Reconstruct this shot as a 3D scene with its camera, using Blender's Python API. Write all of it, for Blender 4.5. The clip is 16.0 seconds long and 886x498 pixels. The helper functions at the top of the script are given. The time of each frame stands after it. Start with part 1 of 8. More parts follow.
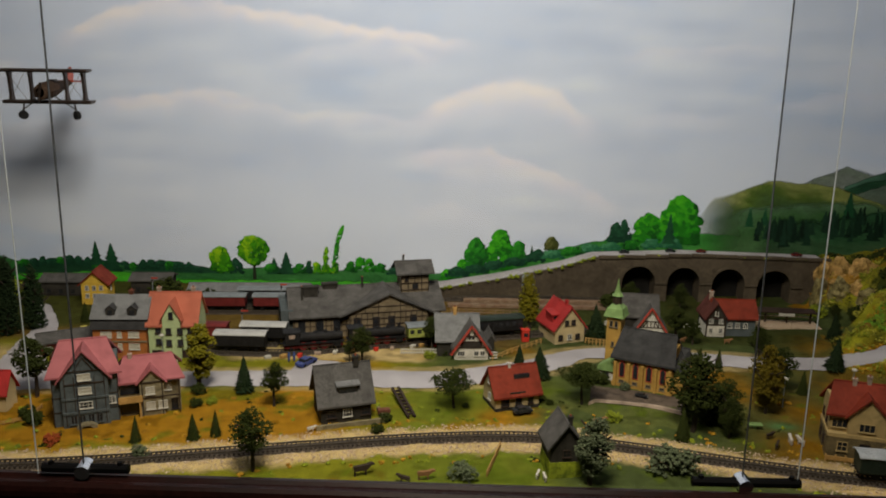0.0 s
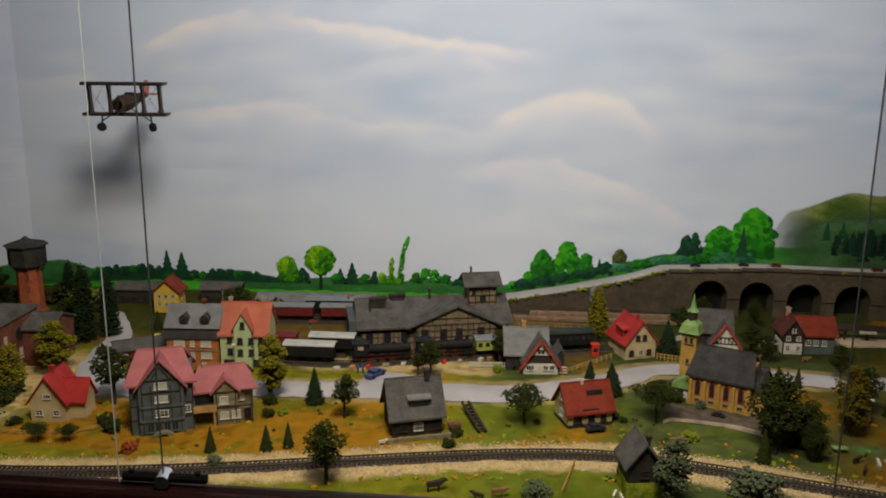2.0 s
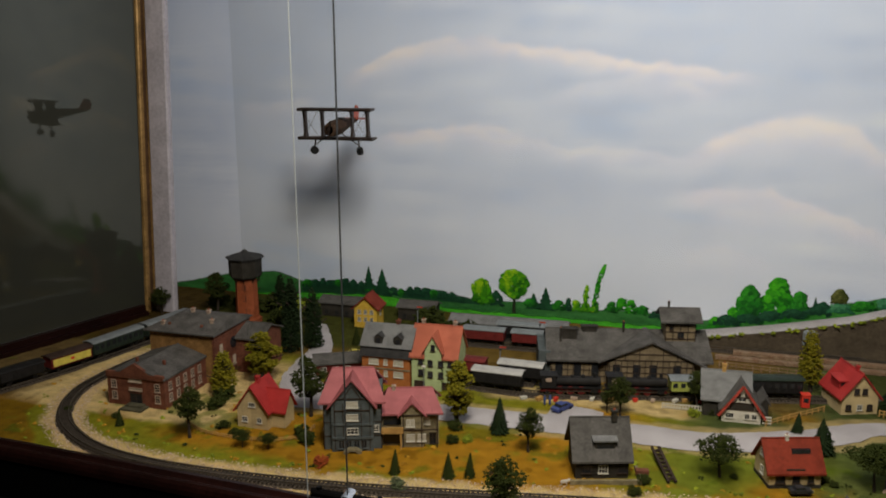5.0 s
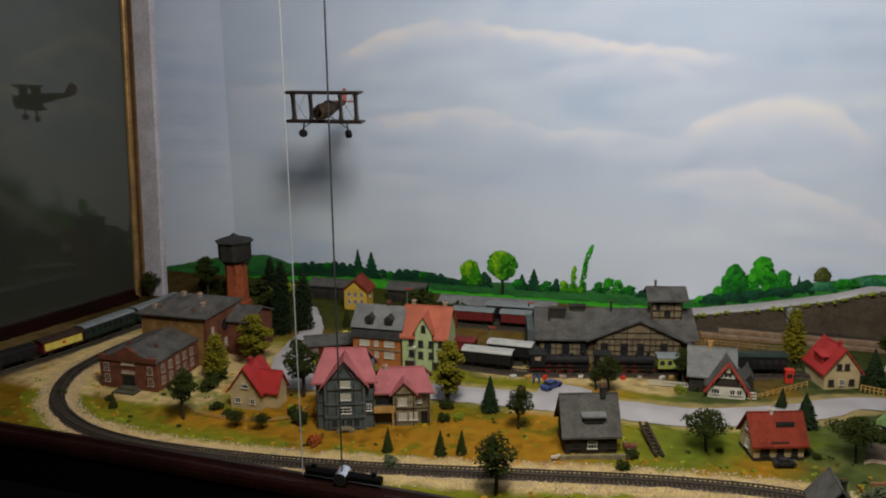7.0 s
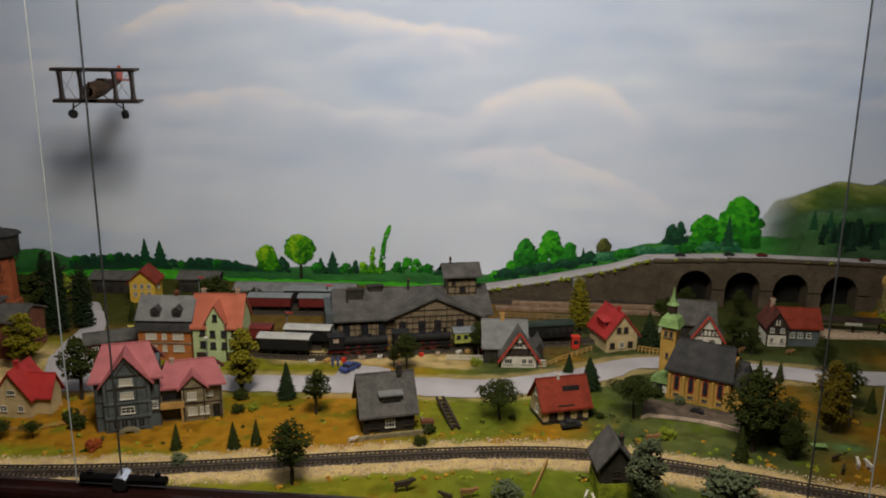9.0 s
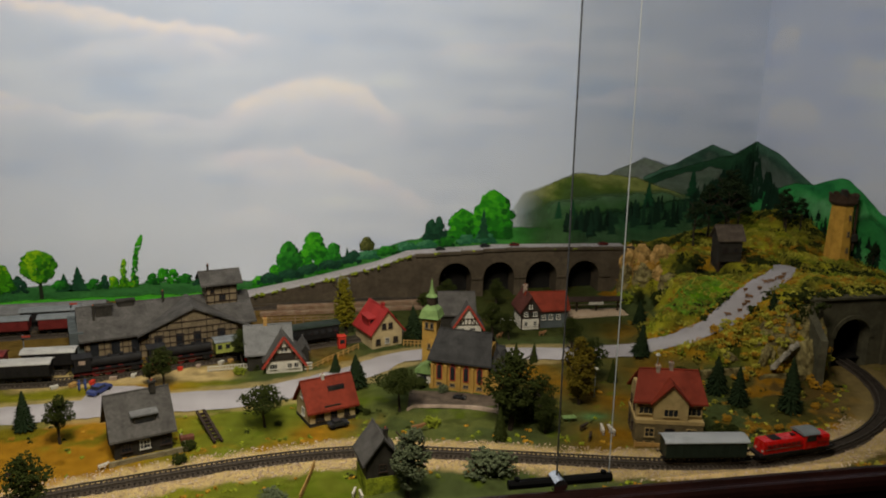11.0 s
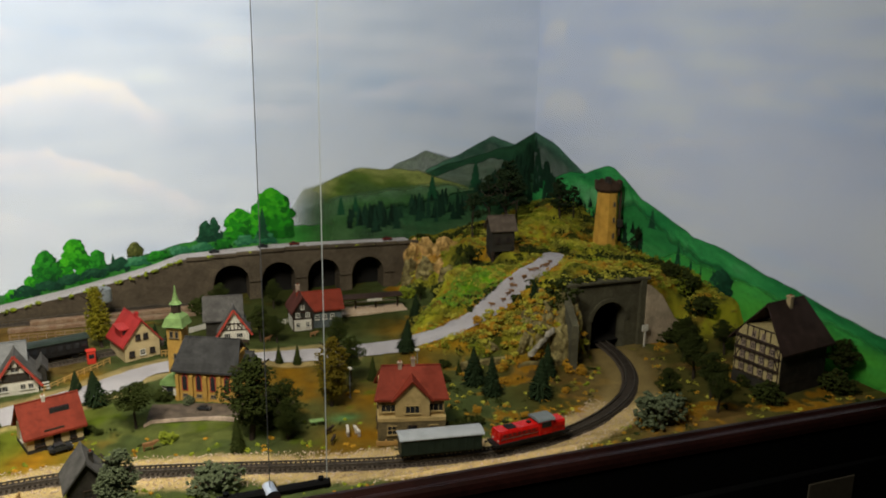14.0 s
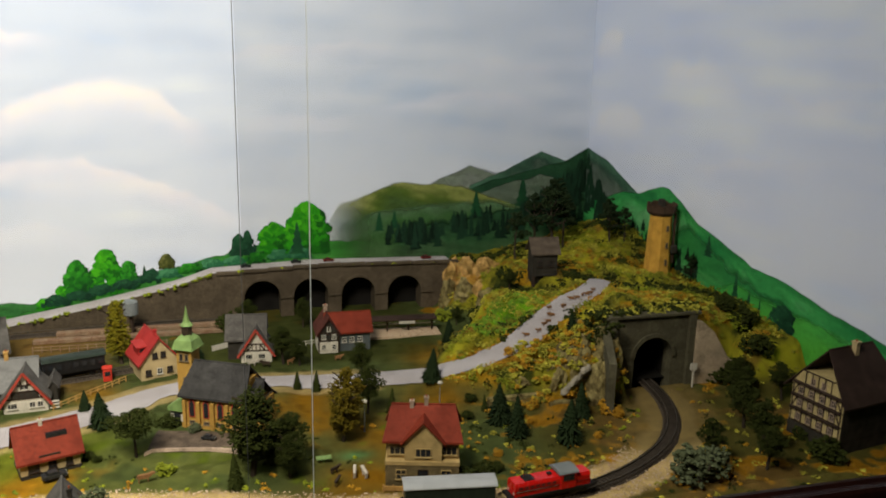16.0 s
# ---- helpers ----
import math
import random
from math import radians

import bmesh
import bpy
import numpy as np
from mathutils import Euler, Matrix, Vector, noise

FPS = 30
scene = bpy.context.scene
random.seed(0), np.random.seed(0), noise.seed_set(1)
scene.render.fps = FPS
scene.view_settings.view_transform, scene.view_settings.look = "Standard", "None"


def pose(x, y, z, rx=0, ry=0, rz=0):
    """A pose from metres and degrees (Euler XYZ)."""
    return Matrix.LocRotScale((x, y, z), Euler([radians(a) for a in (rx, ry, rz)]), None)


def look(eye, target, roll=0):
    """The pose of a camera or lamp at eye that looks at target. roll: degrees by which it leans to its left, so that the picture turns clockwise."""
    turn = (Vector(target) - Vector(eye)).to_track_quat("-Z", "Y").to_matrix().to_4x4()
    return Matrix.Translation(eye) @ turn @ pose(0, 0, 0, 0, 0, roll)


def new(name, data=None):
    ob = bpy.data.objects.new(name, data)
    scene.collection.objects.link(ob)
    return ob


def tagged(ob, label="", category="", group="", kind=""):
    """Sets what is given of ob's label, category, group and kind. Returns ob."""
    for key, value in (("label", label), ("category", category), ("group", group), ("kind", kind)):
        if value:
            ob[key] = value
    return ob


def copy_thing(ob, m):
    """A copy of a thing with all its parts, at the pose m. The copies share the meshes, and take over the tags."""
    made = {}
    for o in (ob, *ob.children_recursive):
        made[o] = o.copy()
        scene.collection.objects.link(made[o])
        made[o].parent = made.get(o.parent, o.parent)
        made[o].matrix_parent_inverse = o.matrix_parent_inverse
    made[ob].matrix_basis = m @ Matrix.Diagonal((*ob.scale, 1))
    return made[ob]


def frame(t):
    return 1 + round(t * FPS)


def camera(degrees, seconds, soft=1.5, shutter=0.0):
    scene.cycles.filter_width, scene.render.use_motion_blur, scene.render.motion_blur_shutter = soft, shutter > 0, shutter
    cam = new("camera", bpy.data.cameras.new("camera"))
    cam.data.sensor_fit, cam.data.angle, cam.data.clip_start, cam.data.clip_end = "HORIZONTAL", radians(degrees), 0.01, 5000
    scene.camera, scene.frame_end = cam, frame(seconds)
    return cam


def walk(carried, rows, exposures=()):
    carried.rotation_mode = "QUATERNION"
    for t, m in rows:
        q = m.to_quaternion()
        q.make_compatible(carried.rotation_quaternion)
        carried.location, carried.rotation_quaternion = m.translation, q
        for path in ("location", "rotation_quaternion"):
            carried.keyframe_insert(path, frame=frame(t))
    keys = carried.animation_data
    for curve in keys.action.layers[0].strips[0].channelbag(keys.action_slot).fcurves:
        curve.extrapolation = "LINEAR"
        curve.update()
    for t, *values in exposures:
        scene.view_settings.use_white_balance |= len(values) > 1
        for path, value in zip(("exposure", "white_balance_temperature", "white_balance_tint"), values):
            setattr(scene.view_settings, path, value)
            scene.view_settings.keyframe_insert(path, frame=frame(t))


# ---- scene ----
# ---- camera ----
cam = camera(56.2, 16.0, soft=1.9)
PATH = [
    (0, (0.071, -1.036, 0.63), (0.047, 0.909, 0.165), 0.9),
    (0.5, (0.064, -1.035, 0.623), (0.038, 0.912, 0.165), 1.0),
    (1, (0.056, -1.03, 0.626), (-0.005, 0.913, 0.156), 0.9),
    (1.5, (0.046, -1.029, 0.633), (-0.052, 0.916, 0.177), 1.0),
    (2, (0.037, -1.024, 0.636), (-0.116, 0.92, 0.188), 0.5),
    (2.5, (0.032, -1.012, 0.65), (-0.26, 0.922, 0.234), -0.0),
    (3, (0.036, -1.008, 0.652), (-0.409, 0.901, 0.254), 0.3),
    (3.5, (0.049, -0.995, 0.672), (-0.511, 0.88, 0.26), -0.4),
    (4, (0.051, -0.992, 0.67), (-0.569, 0.866, 0.263), -0.1),
    (6.5, (0.049, -1.002, 0.661), (-0.58, 0.842, 0.21), -0.3),
    (7, (0.049, -1.011, 0.662), (-0.545, 0.843, 0.205), -0.4),
    (7.5, (0.054, -1.007, 0.659), (-0.439, 0.874, 0.189), 0.1),
    (8, (0.058, -0.997, 0.654), (-0.345, 0.901, 0.172), 0.0),
    (8.5, (0.07, -0.987, 0.65), (-0.213, 0.93, 0.158), 0.2),
    (11, (0.112, -0.973, 0.634), (0.497, 0.932, 0.162), 1.0),
    (11.5, (0.15, -0.968, 0.629), (0.645, 0.909, 0.146), 0.9),
    (12, (0.191, -0.971, 0.627), (0.792, 0.877, 0.155), 1.1),
    (12.5, (0.231, -0.982, 0.629), (0.928, 0.833, 0.16), 1.2),
    (13, (0.27, -0.988, 0.633), (0.988, 0.819, 0.164), 1.1),
    (13.5, (0.296, -0.986, 0.634), (1.016, 0.82, 0.166), 1.0),
    (14, (0.326, -0.988, 0.633), (1.029, 0.822, 0.154), 0.8),
    (14.5, (0.364, -0.979, 0.634), (1.053, 0.839, 0.164), 0.7),
    (15, (0.401, -0.948, 0.641), (1.033, 0.888, 0.161), 0.6),
    (15.5, (0.437, -0.928, 0.648), (1.015, 0.928, 0.176), 0.9),
    (16, (0.443, -0.908, 0.646), (0.979, 0.96, 0.176), 1.3),
]
EXPOSURE = [(0.0, 0.0, 6750, 13), (4.0, -0.04, 6800, 15), (6.5, -0.04, 6300, 12), (7.0, -0.04, 6250, 13), (7.6, -0.03, 6250, 13), (9.0, -0.04, 6600, 15), (11.0, -0.04, 6850, 13), (12.0, 0.12, 6950, 11), (12.5, 0.22, 7050, 12), (13.5, 0.48, 6950, 12), (14.5, 0.61, 6350, 8), (15.5, 0.66, 6600, 9), (16.0, 0.66, 6900, 12)]
walk(cam, [(t, look(eye, target, roll)) for t, eye, target, roll in PATH], EXPOSURE)

# ---- light: dim room, a ceiling lamp above the visitor, the display case is lit from the front ----
world = bpy.data.worlds.new("room_dark")
scene.world = world
world.use_nodes = True
world.node_tree.nodes["Background"].inputs[0].default_value = (1.0, 0.93, 0.84, 1)
world.node_tree.nodes["Background"].inputs[1].default_value = 0.04


def lamp(name, eye, target, power, size, colour, spread=180):
    data = bpy.data.lights.new(name, "AREA")
    data.energy, data.size, data.color = power, size, colour
    data.spread = math.radians(spread)
    ob = new(name, data)
    ob.matrix_world = look(eye, target)
    return ob


lamp("ceiling_lamp", (0.04, -0.50, 1.52), (-0.06, 0.75, 0.25), 19.4, 0.44, (1.0, 0.945, 0.785), 150)
# added fill without a known source, brightens the middle of the backdrop
lamp("ceiling_lamp", (-0.05, -0.15, 1.50), (0.08, 1.1, 0.45), 6.5, 0.5, (0.92, 0.97, 1.0))


# ---- materials ----
def material(name, colour, rough=0.7, vary=0.25, scale=60.0, bump=0.15, metal=0.0, second=None, grain=6.0, coords="Object", spec=0.14):
    """Procedural surface: base colour with coarse stains and fine grain, roughness that varies, fine relief."""
    m = bpy.data.materials.new(name)
    m.use_nodes = True
    n, l = m.node_tree.nodes, m.node_tree.links
    b = n["Principled BSDF"]
    tc = n.new("ShaderNodeTexCoord")
    coarse, fine = n.new("ShaderNodeTexNoise"), n.new("ShaderNodeTexNoise")
    coarse.inputs["Scale"].default_value, fine.inputs["Scale"].default_value = scale, scale * grain
    coarse.inputs["Detail"].default_value, fine.inputs["Detail"].default_value = 4, 3
    for t in (coarse, fine):
        l.new(tc.outputs[coords], t.inputs["Vector"])
    c2 = second or tuple(c * (1 - vary) for c in colour)
    c3 = tuple(min(1, c * (1 + vary * 0.6)) for c in colour)
    mix = n.new("ShaderNodeMix")
    mix.data_type = "RGBA"
    mix.inputs["A"].default_value, mix.inputs["B"].default_value = (*c3, 1), (*c2, 1)
    ramp = n.new("ShaderNodeValToRGB")
    ramp.color_ramp.elements[0].position, ramp.color_ramp.elements[1].position = 0.35, 0.68
    l.new(coarse.outputs["Fac"], ramp.inputs["Fac"])
    l.new(ramp.outputs["Color"], mix.inputs["Factor"])
    over = n.new("ShaderNodeMix")
    over.data_type, over.blend_type = "RGBA", "OVERLAY"
    over.inputs["Factor"].default_value = min(1.0, vary * 2)
    l.new(mix.outputs["Result"], over.inputs["A"])
    l.new(fine.outputs["Fac"], over.inputs["B"])
    hue = n.new("ShaderNodeHueSaturation")
    info = n.new("ShaderNodeObjectInfo")
    ma = n.new("ShaderNodeMath")
    ma.operation, ma.inputs[1].default_value, ma.inputs[2].default_value = "MULTIPLY_ADD", 0.24 * vary + 0.04, 0.96 - 0.10 * vary
    l.new(info.outputs["Random"], ma.inputs[0])
    l.new(ma.outputs[0], hue.inputs["Value"])
    l.new(over.outputs["Result"], hue.inputs["Color"])
    l.new(hue.outputs["Color"], b.inputs["Base Color"])
    rr = n.new("ShaderNodeMath")
    rr.operation, rr.inputs[1].default_value, rr.inputs[2].default_value = "MULTIPLY_ADD", 0.25, rough - 0.12
    l.new(coarse.outputs["Fac"], rr.inputs[0])
    l.new(rr.outputs[0], b.inputs["Roughness"])
    b.inputs["Metallic"].default_value = metal
    b.inputs["Specular IOR Level"].default_value = spec
    if bump:
        bp = n.new("ShaderNodeBump")
        bp.inputs["Strength"].default_value, bp.inputs["Distance"].default_value = bump, 0.002
        l.new(fine.outputs["Fac"], bp.inputs["Height"])
        l.new(bp.outputs["Normal"], b.inputs["Normal"])
    return m


def tiled(m, scale, width, height, strength=0.5, dark=0.6, mortar=0.06):
    """Adds courses (brick or roof tile rows) to a material of material(), as colour and relief."""
    n, l = m.node_tree.nodes, m.node_tree.links
    b = n["Principled BSDF"]
    tc = [x for x in n if x.bl_idname == "ShaderNodeTexCoord"][0]
    sep, comb = n.new("ShaderNodeSeparateXYZ"), n.new("ShaderNodeCombineXYZ")
    l.new(tc.outputs["Object"], sep.inputs[0])
    add = n.new("ShaderNodeMath")
    l.new(sep.outputs["X"], add.inputs[0])
    l.new(sep.outputs["Y"], add.inputs[1])
    l.new(add.outputs[0], comb.inputs["X"])
    l.new(sep.outputs["Z"], comb.inputs["Y"])
    br = n.new("ShaderNodeTexBrick")
    br.inputs["Scale"].default_value = scale
    br.inputs["Brick Width"].default_value, br.inputs["Row Height"].default_value = width, height
    br.inputs["Mortar Size"].default_value = mortar
    br.inputs["Color1"].default_value, br.inputs["Color2"].default_value = (1, 1, 1, 1), (0.82, 0.82, 0.82, 1)
    br.inputs["Mortar"].default_value = (dark, dark, dark, 1)
    l.new(comb.outputs[0], br.inputs["Vector"])
    mul = n.new("ShaderNodeMix")
    mul.data_type, mul.blend_type = "RGBA", "MULTIPLY"
    mul.inputs["Factor"].default_value = 1
    src = b.inputs["Base Color"].links[0].from_socket
    l.new(src, mul.inputs["A"])
    l.new(br.outputs["Color"], mul.inputs["B"])
    l.new(mul.outputs["Result"], b.inputs["Base Color"])
    bp = n.new("ShaderNodeBump")
    bp.inputs["Strength"].default_value, bp.inputs["Distance"].default_value = strength, 0.0012
    l.new(br.outputs["Color"], bp.inputs["Height"])
    if b.inputs["Normal"].links:
        l.new(b.inputs["Normal"].links[0].from_socket, bp.inputs["Normal"])
    l.new(bp.outputs["Normal"], b.inputs["Normal"])
    return m


def painted(name, attribute, rough, scale, vary=0.2, bump=0.2):
    """A surface whose paint colours lie in a colour attribute of the mesh, with grain and relief on top."""
    m = material(name, (0.5, 0.5, 0.5), rough, vary, scale, bump)
    n, l = m.node_tree.nodes, m.node_tree.links
    at = n.new("ShaderNodeAttribute")
    at.attribute_name = attribute
    over = [x for x in n if x.bl_idname == "ShaderNodeMix" and x.blend_type == "OVERLAY"][0]
    l.new(at.outputs["Color"], over.inputs["A"])
    return m


M = {}
M["grey_roof"] = tiled(material("slate_roof", (0.150, 0.140, 0.130), 0.75, 0.3, 40), 1, 0.006, 0.0045, 0.5)
M["dark_roof"] = tiled(material("dark_slate_roof", (0.072, 0.070, 0.070), 0.75, 0.3, 40), 1, 0.006, 0.0045, 0.5)
M["light_roof"] = tiled(material("pale_grey_roof", (0.30, 0.30, 0.30), 0.7, 0.2, 40), 1, 0.006, 0.0045, 0.4)
M["pink_roof"] = tiled(material("faded_pink_roof", (0.50, 0.155, 0.165), 0.65, 0.15, 40), 1, 0.006, 0.0045, 0.4, 0.75)
M["salmon_roof"] = tiled(material("salmon_tile_roof", (0.60, 0.17, 0.10), 0.65, 0.15, 40), 1, 0.006, 0.0045, 0.4, 0.75)
M["red_roof"] = tiled(material("red_tile_roof", (0.29, 0.044, 0.022), 0.65, 0.25, 40), 1, 0.006, 0.0045, 0.4, 0.7)
M["bright_red_roof"] = tiled(material("bright_red_roof", (0.52, 0.045, 0.042), 0.6, 0.15, 40), 1, 0.006, 0.0045, 0.4, 0.75)
M["brown_roof"] = tiled(material("dark_brown_roof", (0.075, 0.045, 0.035), 0.75, 0.3, 40), 1, 0.006, 0.0045, 0.5)
M["cream_wall"] = material("cream_plaster", (0.51, 0.395, 0.215), 0.7, 0.15, 50)
M["white_wall"] = material("white_plaster", (0.60, 0.56, 0.48), 0.7, 0.12, 50)
M["stone_wall"] = tiled(material("rubble_stone", (0.36, 0.30, 0.18), 0.8, 0.35, 80), 1, 0.008, 0.005, 0.7)
M["grey_wall"] = tiled(material("grey_blue_clapboard", (0.15, 0.175, 0.18), 0.7, 0.25, 60), 1, 0.2, 0.004, 0.4)
M["dark_wall"] = tiled(material("dark_stained_boards", (0.065, 0.058, 0.048), 0.75, 0.3, 60), 1, 0.2, 0.005, 0.5)
M["tan_wall"] = tiled(material("tan_brick", (0.34, 0.26, 0.16), 0.75, 0.25, 60), 1, 0.008, 0.0035, 0.4)
M["orange_wall"] = tiled(material("orange_brick", (0.58, 0.20, 0.06), 0.7, 0.2, 60), 1, 0.008, 0.0035, 0.4, 0.7)
M["green_wall"] = material("pale_green_plaster", (0.42, 0.50, 0.26), 0.7, 0.15, 50)
M["yellow_wall"] = material("yellow_plaster", (0.66, 0.42, 0.06), 0.7, 0.15, 50)
M["ochre_wall"] = tiled(material("yellow_brick", (0.60, 0.35, 0.085), 0.7, 0.2, 60), 1, 0.007, 0.0035, 0.35, 0.75)
M["brick"] = tiled(material("red_brown_brick", (0.098, 0.036, 0.022), 0.75, 0.3, 60), 1, 0.007, 0.003, 0.5, 1.5)
M["red_brick"] = tiled(material("orange_red_brick", (0.45, 0.12, 0.05), 0.75, 0.25, 60), 1, 0.007, 0.003, 0.5, 0.7)
M["viaduct"] = tiled(material("brown_masonry", (0.155, 0.120, 0.082), 0.85, 0.25, 25), 1, 0.014, 0.006, 0.5)
M["portal"] = tiled(material("grey_green_masonry", (0.150, 0.138, 0.088), 0.85, 0.3, 30), 1, 0.014, 0.007, 0.6)
M["timber"] = material("dark_timber", (0.045, 0.030, 0.022), 0.7, 0.3, 90)
M["red_timber"] = material("red_painted_timber", (0.40, 0.06, 0.04), 0.6, 0.25, 90)
M["yellow_timber"] = material("ochre_painted_timber", (0.48, 0.28, 0.09), 0.65, 0.2, 90)
M["white_timber"] = material("white_painted_trim", (0.58, 0.55, 0.48), 0.6, 0.12, 90)
M["pane"] = material("dark_window_pane", (0.02, 0.022, 0.026), 0.2, 0.3, 60, 0.0)
M["pale_pane"] = material("curtained_window_pane", (0.45, 0.42, 0.34), 0.35, 0.25, 200, 0.0)
M["chimney"] = material("chimney_plaster", (0.40, 0.30, 0.23), 0.8, 0.3, 90)
# near-black colour that paints the darkness in the tunnel and behind the arches
M["void"] = material("painted_darkness", (0.012, 0.011, 0.010), 0.9, 0.3, 40)
M["copper"] = material("green_copper", (0.21, 0.33, 0.115), 0.55, 0.25, 80)
M["rail"] = material("worn_rail_steel", (0.13, 0.11, 0.09), 0.5, 0.3, 90, 0.1, 0.6)
M["sleeper"] = material("dark_sleeper", (0.050, 0.040, 0.032), 0.85, 0.3, 90)
M["ballast"] = material("grey_brown_ballast", (0.088, 0.070, 0.055), 0.95, 0.45, 300, 0.8, grain=3)
M["gravel"] = material("pinkish_gravel", (0.66, 0.52, 0.38), 0.95, 0.35, 250, 0.8, grain=3, second=(0.40, 0.26, 0.16))
M["street"] = material("pale_grey_asphalt", (0.45, 0.42, 0.43), 0.85, 0.14, 12, 0.2, second=(0.36, 0.33, 0.335), grain=40)
M["mahogany"] = material("polished_mahogany", (0.0135, 0.0042, 0.0034), 0.34, 0.35, 12, 0.05, grain=12, spec=0.3)
M["black"] = material("black_lacquer", (0.0016, 0.0016, 0.0017), 0.6, 0.2, 20, 0.05)
M["gold"] = material("gilt_frame", (0.34, 0.20, 0.07), 0.45, 0.3, 30, 0.1, 0.35)
M["frame_brown"] = material("brown_frame", (0.10, 0.055, 0.03), 0.5, 0.3, 30, 0.1)
M["frame_grey"] = material("grey_lilac_trim", (0.48, 0.45, 0.50), 0.6, 0.15, 20, 0.05)
M["mirror"] = material("dark_tinted_mirror", (0.085, 0.087, 0.070), 0.05, 0.03, 3, 0.0, 0.55, spec=0.2)
M["chrome"] = material("chrome", (0.75, 0.75, 0.76), 0.12, 0.05, 60, 0.0, 1.0)
M["cable"] = material("dark_steel_cable", (0.055, 0.058, 0.062), 0.5, 0.2, 200, 0.1, 0.5)
M["glass_edge"] = material("ground_glass_edge", (0.40, 0.43, 0.44), 0.22, 0.05, 90, 0.0)
M["leaf_dark"] = material("dark_green_foliage", (0.036, 0.046, 0.011), 0.85, 0.45, 90, 0.3)
M["leaf_pine"] = material("blue_green_needles", (0.020, 0.034, 0.014), 0.85, 0.4, 90, 0.3)
M["leaf_yellow"] = material("yellow_green_foliage", (0.22, 0.18, 0.012), 0.85, 0.45, 70, 0.3, second=(0.07, 0.08, 0.012))
M["leaf_olive"] = material("olive_autumn_foliage", (0.155, 0.105, 0.010), 0.85, 0.45, 70, 0.3, second=(0.045, 0.050, 0.010))
M["leaf_pale"] = material("frosted_grey_green_foliage", (0.13, 0.15, 0.085), 0.85, 0.5, 120, 0.3, second=(0.030, 0.042, 0.016))
M["leaf_lime"] = material("bright_moss", (0.26, 0.30, 0.025), 0.9, 0.4, 70, 0.3, second=(0.10, 0.13, 0.02))
M["leaf_red"] = material("red_bush", (0.40, 0.09, 0.03), 0.85, 0.4, 90, 0.3)
M["leaf_gold"] = material("golden_flock", (0.46, 0.25, 0.025), 0.9, 0.35, 90, 0.3, second=(0.30, 0.15, 0.02))
M["bark"] = material("dark_bark", (0.050, 0.038, 0.028), 0.9, 0.3, 90)
M["rock"] = material("mossy_cast_rock", (0.24, 0.20, 0.085), 0.95, 0.5, 60, 0.9, second=(0.075, 0.055, 0.022), grain=5)
M["loco_red"] = material("glossy_red_paint", (0.62, 0.012, 0.010), 0.25, 0.08, 40, 0.0)
M["loco_black"] = material("matt_black_running_gear", (0.016, 0.015, 0.015), 0.55, 0.3, 90)
M["loco_grey"] = material("grey_cab_roof", (0.20, 0.22, 0.23), 0.45, 0.15, 60)
M["wagon_green"] = material("dark_green_coach_paint", (0.020, 0.030, 0.022), 0.45, 0.25, 60)
M["wagon_roof"] = material("silver_grey_wagon_roof", (0.38, 0.40, 0.42), 0.4, 0.12, 60)
M["white_roof"] = material("white_wagon_roof", (0.44, 0.43, 0.41), 0.6, 0.15, 60)
M["wagon_red"] = material("oxide_red_wagon", (0.145, 0.022, 0.020), 0.6, 0.25, 60)
M["wagon_yellow"] = material("yellow_lettered_boards", (0.62, 0.52, 0.10), 0.5, 0.15, 60)
M["railcar_green"] = material("yellow_green_railcar_paint", (0.34, 0.38, 0.09), 0.45, 0.2, 60)
M["grass_green"] = material("bright_green_grass_flock", (0.15, 0.30, 0.025), 0.9, 0.4, 60, 0.3, second=(0.09, 0.17, 0.02))
M["stone_pale"] = material("pale_gravel_stones", (0.66, 0.53, 0.41), 0.9, 0.3, 250, 0.5, second=(0.42, 0.30, 0.20))
M["moss_pale"] = material("pale_yellow_moss", (0.48, 0.44, 0.06), 0.9, 0.4, 60, 0.3, second=(0.20, 0.20, 0.03))
M["moss_olive"] = material("olive_moss", (0.27, 0.25, 0.035), 0.9, 0.4, 60, 0.3, second=(0.11, 0.10, 0.02))
M["car_blue"] = material("blue_car_paint", (0.035, 0.055, 0.20), 0.3, 0.1, 60, 0.0)
M["car_dark"] = material("dark_car_paint", (0.03, 0.032, 0.035), 0.3, 0.1, 60, 0.0)
M["tyre"] = material("tyre_rubber", (0.015, 0.015, 0.015), 0.7, 0.2, 90)
M["hide_brown"] = material("brown_hide", (0.28, 0.14, 0.06), 0.8, 0.3, 200)
M["hide_dark"] = material("dark_hide", (0.05, 0.035, 0.025), 0.8, 0.3, 200)
M["hide_white"] = material("white_hide", (0.62, 0.57, 0.50), 0.8, 0.2, 200)
M["plane_metal"] = material("bronzed_tinplate", (0.060, 0.042, 0.034), 0.42, 0.4, 60, 0.1, 0.6)
M["plane_red"] = material("red_tinplate", (0.55, 0.10, 0.05), 0.22, 0.2, 60, 0.0, 0.4)
M["red_plastic"] = material("red_plastic", (0.62, 0.05, 0.03), 0.5, 0.15, 60)
M["blue_cloth"] = material("blue_figure_paint", (0.05, 0.08, 0.22), 0.6, 0.2, 90)
M["paving"] = material("brown_paved_terrace", (0.115, 0.086, 0.064), 0.9, 0.35, 60, 0.5)
for key in list(M):
    if key.startswith(("leaf", "moss")) or key in ("ballast", "gravel"):
        M[key].node_tree.nodes["Principled BSDF"].inputs["Specular IOR Level"].default_value = 0.04
